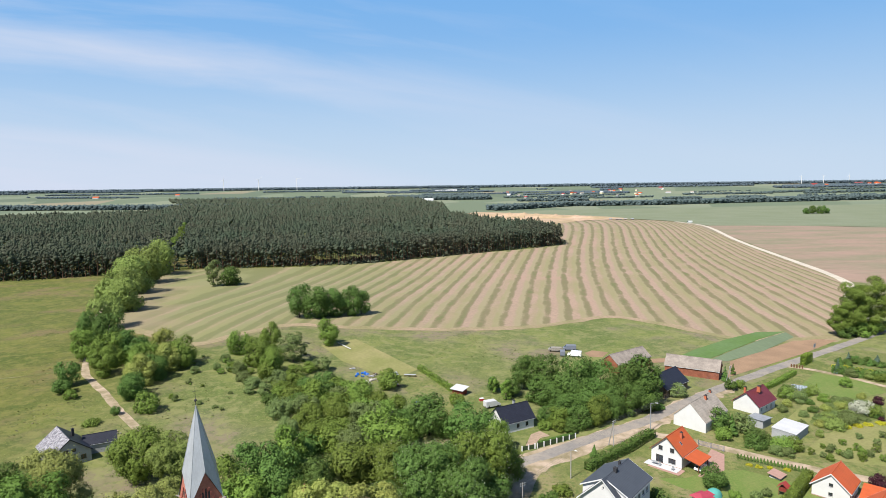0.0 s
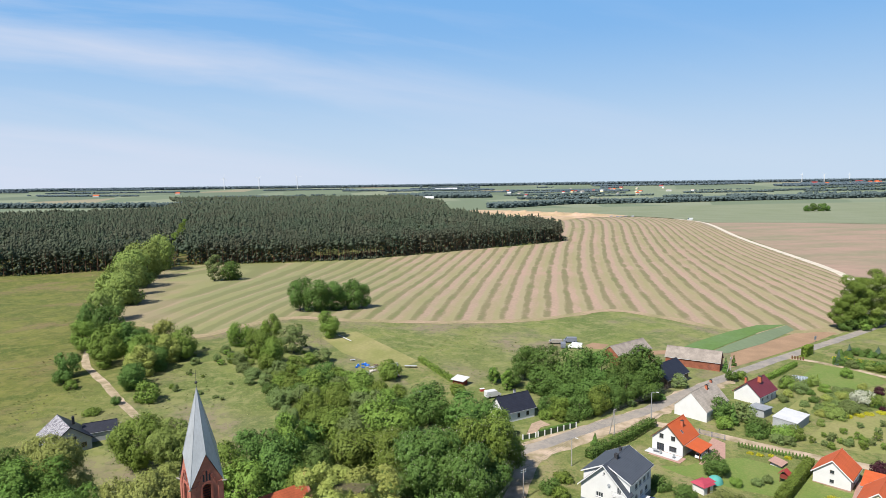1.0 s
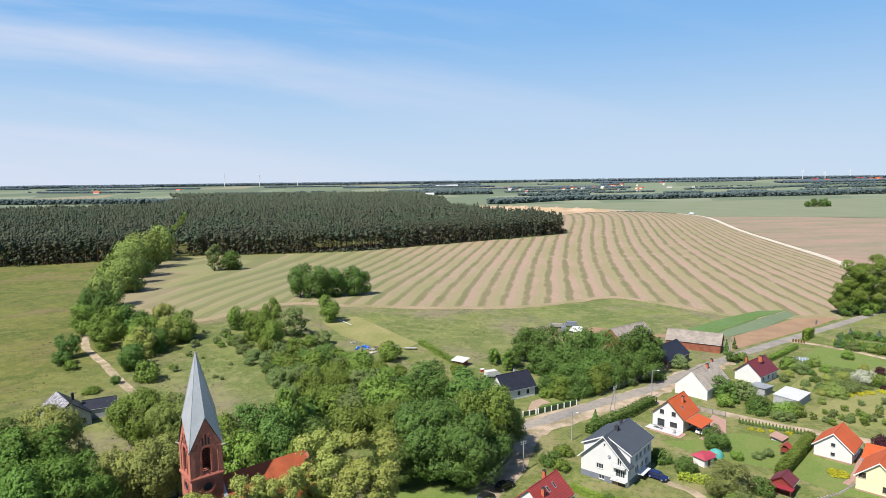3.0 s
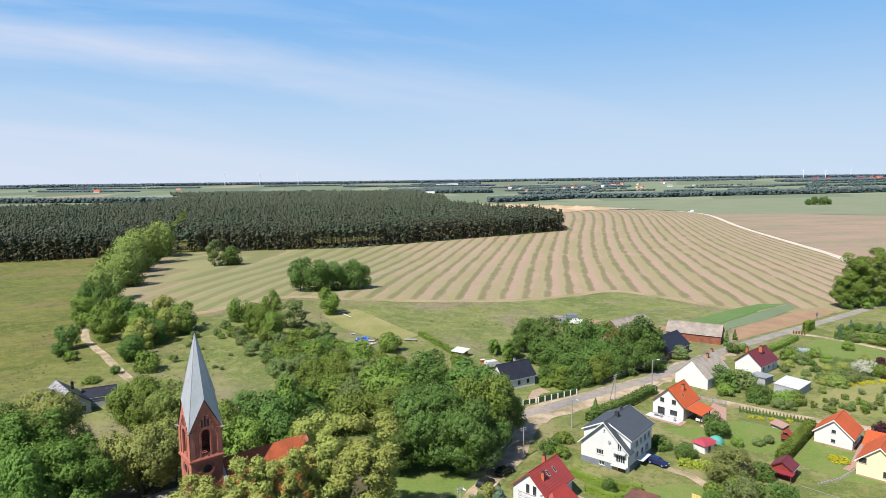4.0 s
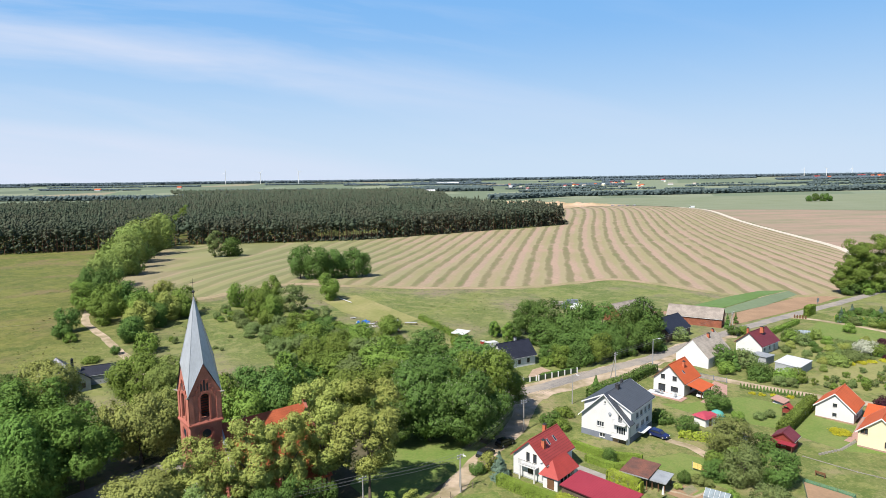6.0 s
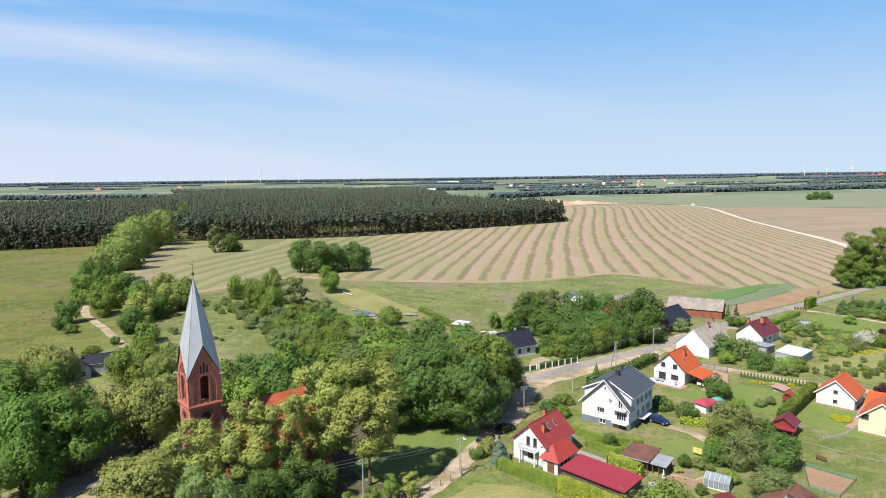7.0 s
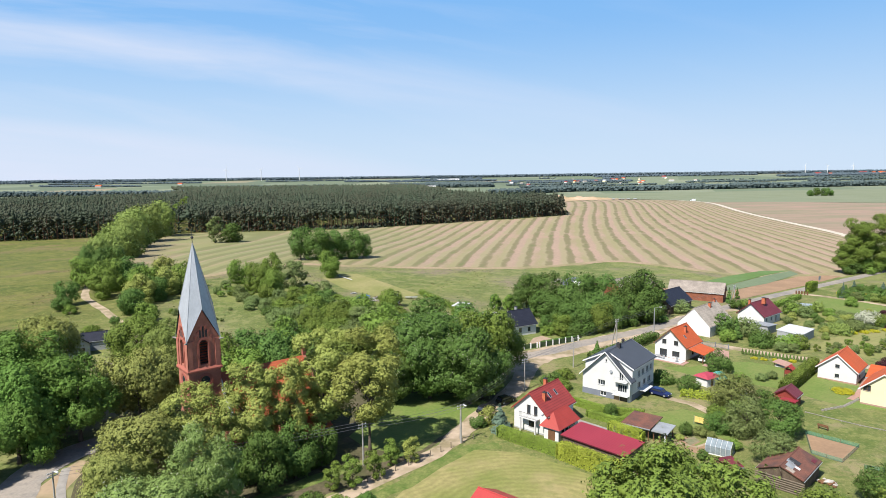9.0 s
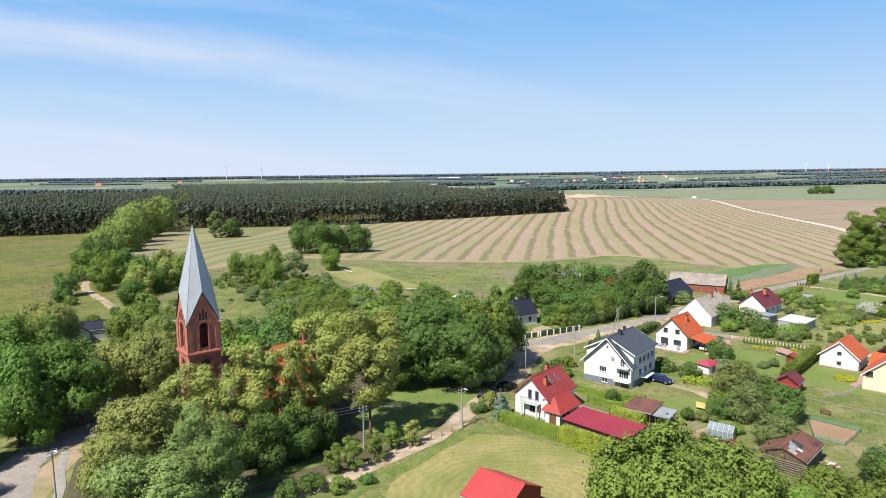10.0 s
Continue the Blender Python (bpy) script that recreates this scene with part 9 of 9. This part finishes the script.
# vegetable beds with board edging
M_SEEDBED = material("green_seed_bed", (0.120, 0.140, 0.070), 0.95, var=0.3, scale=0.8, colour2=(0.200, 0.170, 0.110), fine=6)
area("bed_green", [(41.5, 106.4), (44.1, 108.0), (44.3, 105.9), (42.0, 104.3)], M_SEEDBED, 0.05, "planted vegetable bed beside the glasshouse", curve=False, category="garden bed", step=5)
area("bed_mown", [(42.6, 104.3), (45.9, 106.7), (46.3, 105.2), (43.5, 103.7)], M_LAWN, 0.055, "small green bed beside the glasshouse", curve=False, category="garden bed", step=5)
ribbon("path_garden", [(38.5, 106.2), (40.9, 104.9), (42.7, 103.5), (45.2, 105.0)], 0.55, M_SAND, 0.062, "narrow sandy garden path", category="path", rough_edge=0.1)
# low scrub on the meadow slope
grove([(-75, 226, 1.2, 1.4), (-71, 226, 2.1, 2.6), (-68, 214, 1.1, 1.4), (-57, 209, 2.1, 2.6), (-79, 232, 2.2, 3.6), (-87, 241, 1.7, 2.1), (-65, 214, 2.2, 3.2), (-75, 230, 2.2, 3.6), (-70, 215, 1.6, 1.9), (-76, 227, 1.1, 1.6), (-79, 228, 1.5, 2.5), (-80, 229, 1.9, 2.4), (-75, 228, 1.8, 2.9), (-81, 234, 2.1, 3.0), (-77, 226, 1.6, 1.8), (-62, 217, 2.0, 3.4), (-82, 226, 2.1, 2.8), (-60, 207, 1.4, 1.7), (-69, 217, 2.3, 3.0), (-84, 238, 2.1, 2.8), (-69, 219, 1.6, 2.0), (-82, 236, 1.9, 2.3)], "airy", [GREY, GREEN, GREY], "scrub_bush", "low loose grey-green scrub on the meadow", "shrub", "meadow scrub")
grove([(-89, 215, 0.7, 1.1), (-84, 213, 1.0, 1.4), (-46, 216, 0.7, 0.9), (-91, 220, 0.7, 1.0), (-53, 215, 0.5, 0.6), (-86, 234, 0.7, 1.0), (-96, 246, 1.1, 1.6), (-47, 221, 1.1, 1.6), (-51, 201, 0.8, 1.0), (-73, 194, 1.1, 1.8), (-72, 206, 1.1, 1.5), (-53, 213, 1.0, 1.4), (-70, 192, 1.2, 1.3), (-41, 190, 1.0, 1.1), (-55, 240, 1.2, 1.7), (-96, 237, 0.9, 1.3), (-51, 191, 0.7, 0.7), (-56, 249, 1.1, 1.3), (-50, 199, 1.1, 1.5), (-55, 234, 1.0, 1.2), (-46, 199, 0.8, 1.1), (-102, 248, 0.9, 1.2), (-50, 208, 0.6, 0.8), (-55, 213, 0.5, 0.8)], "shrub", [GREY, GREEN], "scrub_bush", "small seedling bush in the rough meadow grass", "shrub", "meadow scrub")
pipe = thing("plastic_pipe", -45.6, 266.0, gz(-45.6, 266.0) + 0.16, -56, "long white plastic pipe lying on the allotment", "pipe")
part("tube", tube(bmesh.new(), (0, 0, 0), (12.4, 0, 0), 0.14, 0.14, 8), M_FRAME_W, pipe)
# overgrown strip of the large garden, and the planted bed beside the road
area("garden_overgrown", [(111, 183.5), (123, 198), (134, 205), (138, 198), (133, 185), (121, 182.5)], M_BANKGRASS, 0.042, "overgrown green garden strip with tall weeds", curve=False, category="garden", step=6)
grove([(113.5, 184.6, 1.3, 4.4), (117, 187, 1.5, 5), (116, 183.6, 1.2, 4), (120.5, 190, 1.6, 5), (124, 188.4, 1.4, 5), (123, 194.5, 1.5, 4.6), (127.5, 196.6, 1.6, 5), (127, 191, 1.4, 4.6), (131, 200, 1.5, 5), (131.6, 194, 1.6, 5), (126.5, 184.8, 1.2, 4.4), (134.4, 197.6, 1.5, 4.4), (120, 184.6, 1.2, 4.4)],
      "shrub", [GREEN, M_LEAF_WILLOW, GREY], "garden_bush", "low spreading bush in the overgrown garden strip", "shrub", "garden shrubs")
grove([(155.8, 243.4, 2.0, 3.2), (158.4, 242.6, 1.8, 3.2), (160.8, 242.0, 2.2, 3.4), (163.4, 240.4, 2.0, 3.2), (166.0, 238.8, 2.2, 3.4), (168.6, 237.0, 2.0, 3.2), (162.8, 244.6, 2.6, 3.6), (166.6, 243.2, 2.4, 3.6)],
      "shrub", [DARK], "conifer_shrub", "dark low conifer in the planted bed beside the road", "shrub", "garden shrubs")
# shrubs, flowers and young fruit trees
grove([(28.6, 95.2, 1.6, 2.2), (30.0, 93.8, 1.5, 2.2), (31.6, 92.8, 1.5, 2.0)], "shrub", [M_LEAF_RED], "barberry_bush", "dark purple-red bush at the hedge end", "shrub", "garden shrubs")
grove([(42.9, 108.6, 2.4, 2.6), (41.0, 106.6, 1.2, 1.6), (42.0, 99.0, 1.7, 2.2), (49.0, 102.6, 1.8, 2.6), (44.2, 96.6, 1.6, 2.8), (36.0, 96.4, 1.6, 2.4), (38.3, 95.2, 2.2, 3.0), (40.4, 93.8, 2.0, 2.8), (37.0, 93.0, 1.8, 2.6)], "shrub", [GREEN, LIME, DARK], "garden_shrub", "leafy green shrub beside the vegetable beds", "shrub", "garden shrubs")
grove([(45.4, 108.2, 1.8, 2.6), (46.8, 107.4, 1.4, 2.0)], "shrub", [M_LEAF_BROWN], "garden_shrub", "reddish-brown shrub beside the washing line", "shrub", "garden shrubs")
grove([(51.0, 114.2, 3.6, 4.2), (53.6, 113.4, 4.4, 5.0), (57.3, 126.4, 1.3, 2.4), (71.0, 138.0, 1.8, 2.6), (74.0, 139.0, 2.0, 2.4), (66.0, 137.6, 2.2, 2.8), (90.2, 160.0, 2.6, 3.6), (87.7, 161.0, 2.8, 3.8)], "shrub", [GREY, GREEN], "garden_shrub", "rounded grey-green shrub on the lawn", "shrub", "garden shrubs")
grove([(110.1, 187.6, 2.6, 4.2), (114.9, 190.9, 2.8, 4.4), (110.6, 179.5, 2.6, 4.6), (119.0, 186.2, 3.0, 4.4), (122.3, 186.8, 3.0, 4.2), (119.4, 191.7, 3.0, 4.6), (117.8, 198.0, 2.6, 4.2), (131.6, 186.0, 2.6, 4.0), (112.7, 184.6, 2.6, 4.2), (124.9, 193.4, 3.2, 5.0), (115.7, 201.6, 4.4, 5.2), (109.4, 196.2, 3.4, 4.4), (121.6, 206.2, 3.6, 5.0), (116.1, 206.2, 3.6, 4.4), (105.6, 191.6, 3.0, 4.2), (127, 199, 3.0, 5.0), (134, 196, 3.0, 5.0), (138, 203, 2.6, 4.4)],
      "shrub", [GREEN, LIME, GREY, DARK], "garden_bush", "wild green bush in the overgrown garden strip", "shrub", "garden shrubs", grow=0.75)
grove([(139.9, 197.2, 2.8, 3.6), (131.0, 183.4, 1.4, 2.0)], "shrub", [M_LEAF_RED], "barberry_bush", "dark red bush in the overgrown garden", "shrub", "garden shrubs")
grove([(117.6, 178.6, 0.7, 3.0), (121.5, 179.6, 0.8, 3.2), (125.0, 180.2, 0.7, 3.0), (129.4, 181.0, 0.8, 3.2), (150.4, 237.0, 1.2, 3.0), (154.6, 236.6, 1.0, 3.0), (157.2, 233.3, 1.1, 3.2), (160.2, 231.3, 1.0, 3.0), (77.5, 154.6, 0.6, 1.8), (79.4, 153.4, 0.7, 1.8), (85.6, 151.8, 0.7, 2.0), (82.0, 153.0, 0.6, 1.6)], "shrub", [M_LEAF_YEL], "flower_bed", "low bed of yellow flowers in the garden", "plant", "flower beds")
grove([(96.9, 160.9, 2.4, 2.4), (102.2, 161.8, 2.6, 2.6), (108.8, 166.6, 2.4, 2.4), (110.4, 163.0, 2.6, 2.8), (104.0, 160.2, 2.0, 2.2), (107.8, 156.6, 2.4, 2.8), (114.9, 162.0, 2.6, 2.8), (111.5, 159.2, 2.4, 2.6), (99.0, 158.8, 2.0, 2.2), (113.0, 156.2, 2.4, 2.6), (107.6, 161.4, 2.0, 2.2), (104.2, 163.4, 2.2, 2.4), (102.3, 164.6, 1.8, 2.0), (118.0, 166.0, 2.4, 2.6), (121.5, 162.0, 2.6, 2.8), (116.0, 170.5, 2.2, 2.4), (123.0, 171.0, 2.4, 2.6)],
      "airy", [GREEN, GREY], "young_fruit_tree", "small thin young fruit tree in the orchard grass", "tree", "young orchard", grow=0.80)
grove([(-20.4, 218.0, 5.2, 7.0), (16.4, 210.2, 5.4, 4.6), (3.8, 197.0, 4.2, 5.0), (-101.9, 189.4, 2.8, 3.2), (-105.3, 182.0, 2.0, 5.0), (-90.0, 202.4, 1.8, 2.0)], "shrub", [DARK, GREEN], "meadow_bush", "dark green bush standing in rough grass", "shrub", "meadow scrub")
spruce(101.0, 221.7, 5.8, 2.8, M_LEAF_DARK, "dark spruce beside the brick barn")
for k, (x, y, hh) in enumerate(((154.7, 241.0, 5.0), (159.8, 244.0, 6.5), (162.4, 240.6, 4.6), (164.8, 238.6, 5.2), (169.6, 241.6, 6.0), (157.4, 239.6, 3.8), (167.2, 236.4, 4.2))):
    spruce(x, y, hh * 0.6, 3.4, M_BLUESPRUCE if k % 3 == 1 else M_LEAF_DARK, "ornamental spruce in the roadside garden")
spruce(126.2, 208.4, 3.4, 1.1, M_THUJA, "slim columnar thuja on the lawn")
grove([(39.5, 179.8, 7.0, 8.5), (45.5, 183.2, 8.5, 9.0), (50.8, 186.6, 8.0, 8.0), (56.0, 190.6, 9.5, 8.5), (62.5, 195.0, 9.0, 8.0), (34.0, 181.5, 5.5, 6.5), (30.5, 185.0, 4.5, 5.5), (29.5, 178.5, 2.6, 4.5), (33.0, 176.8, 3.0, 4.5), (36.0, 176.0, 3.2, 4.0)], "dense", [DARK, DARK, GREEN], "roadside_tree", "leafy green tree crowding the road edge", group="roadside trees")
grove([(183.0, 281.5, 6.0, 9.0), (190.5, 284.0, 7.0, 10.0), (198.0, 287.5, 7.0, 10.0), (205.0, 291.0, 6.0, 9.0)], "shrub", [GREEN, DARK], "field_bush", "dense green bush at the foot of the poplars", "shrub", "field trees")
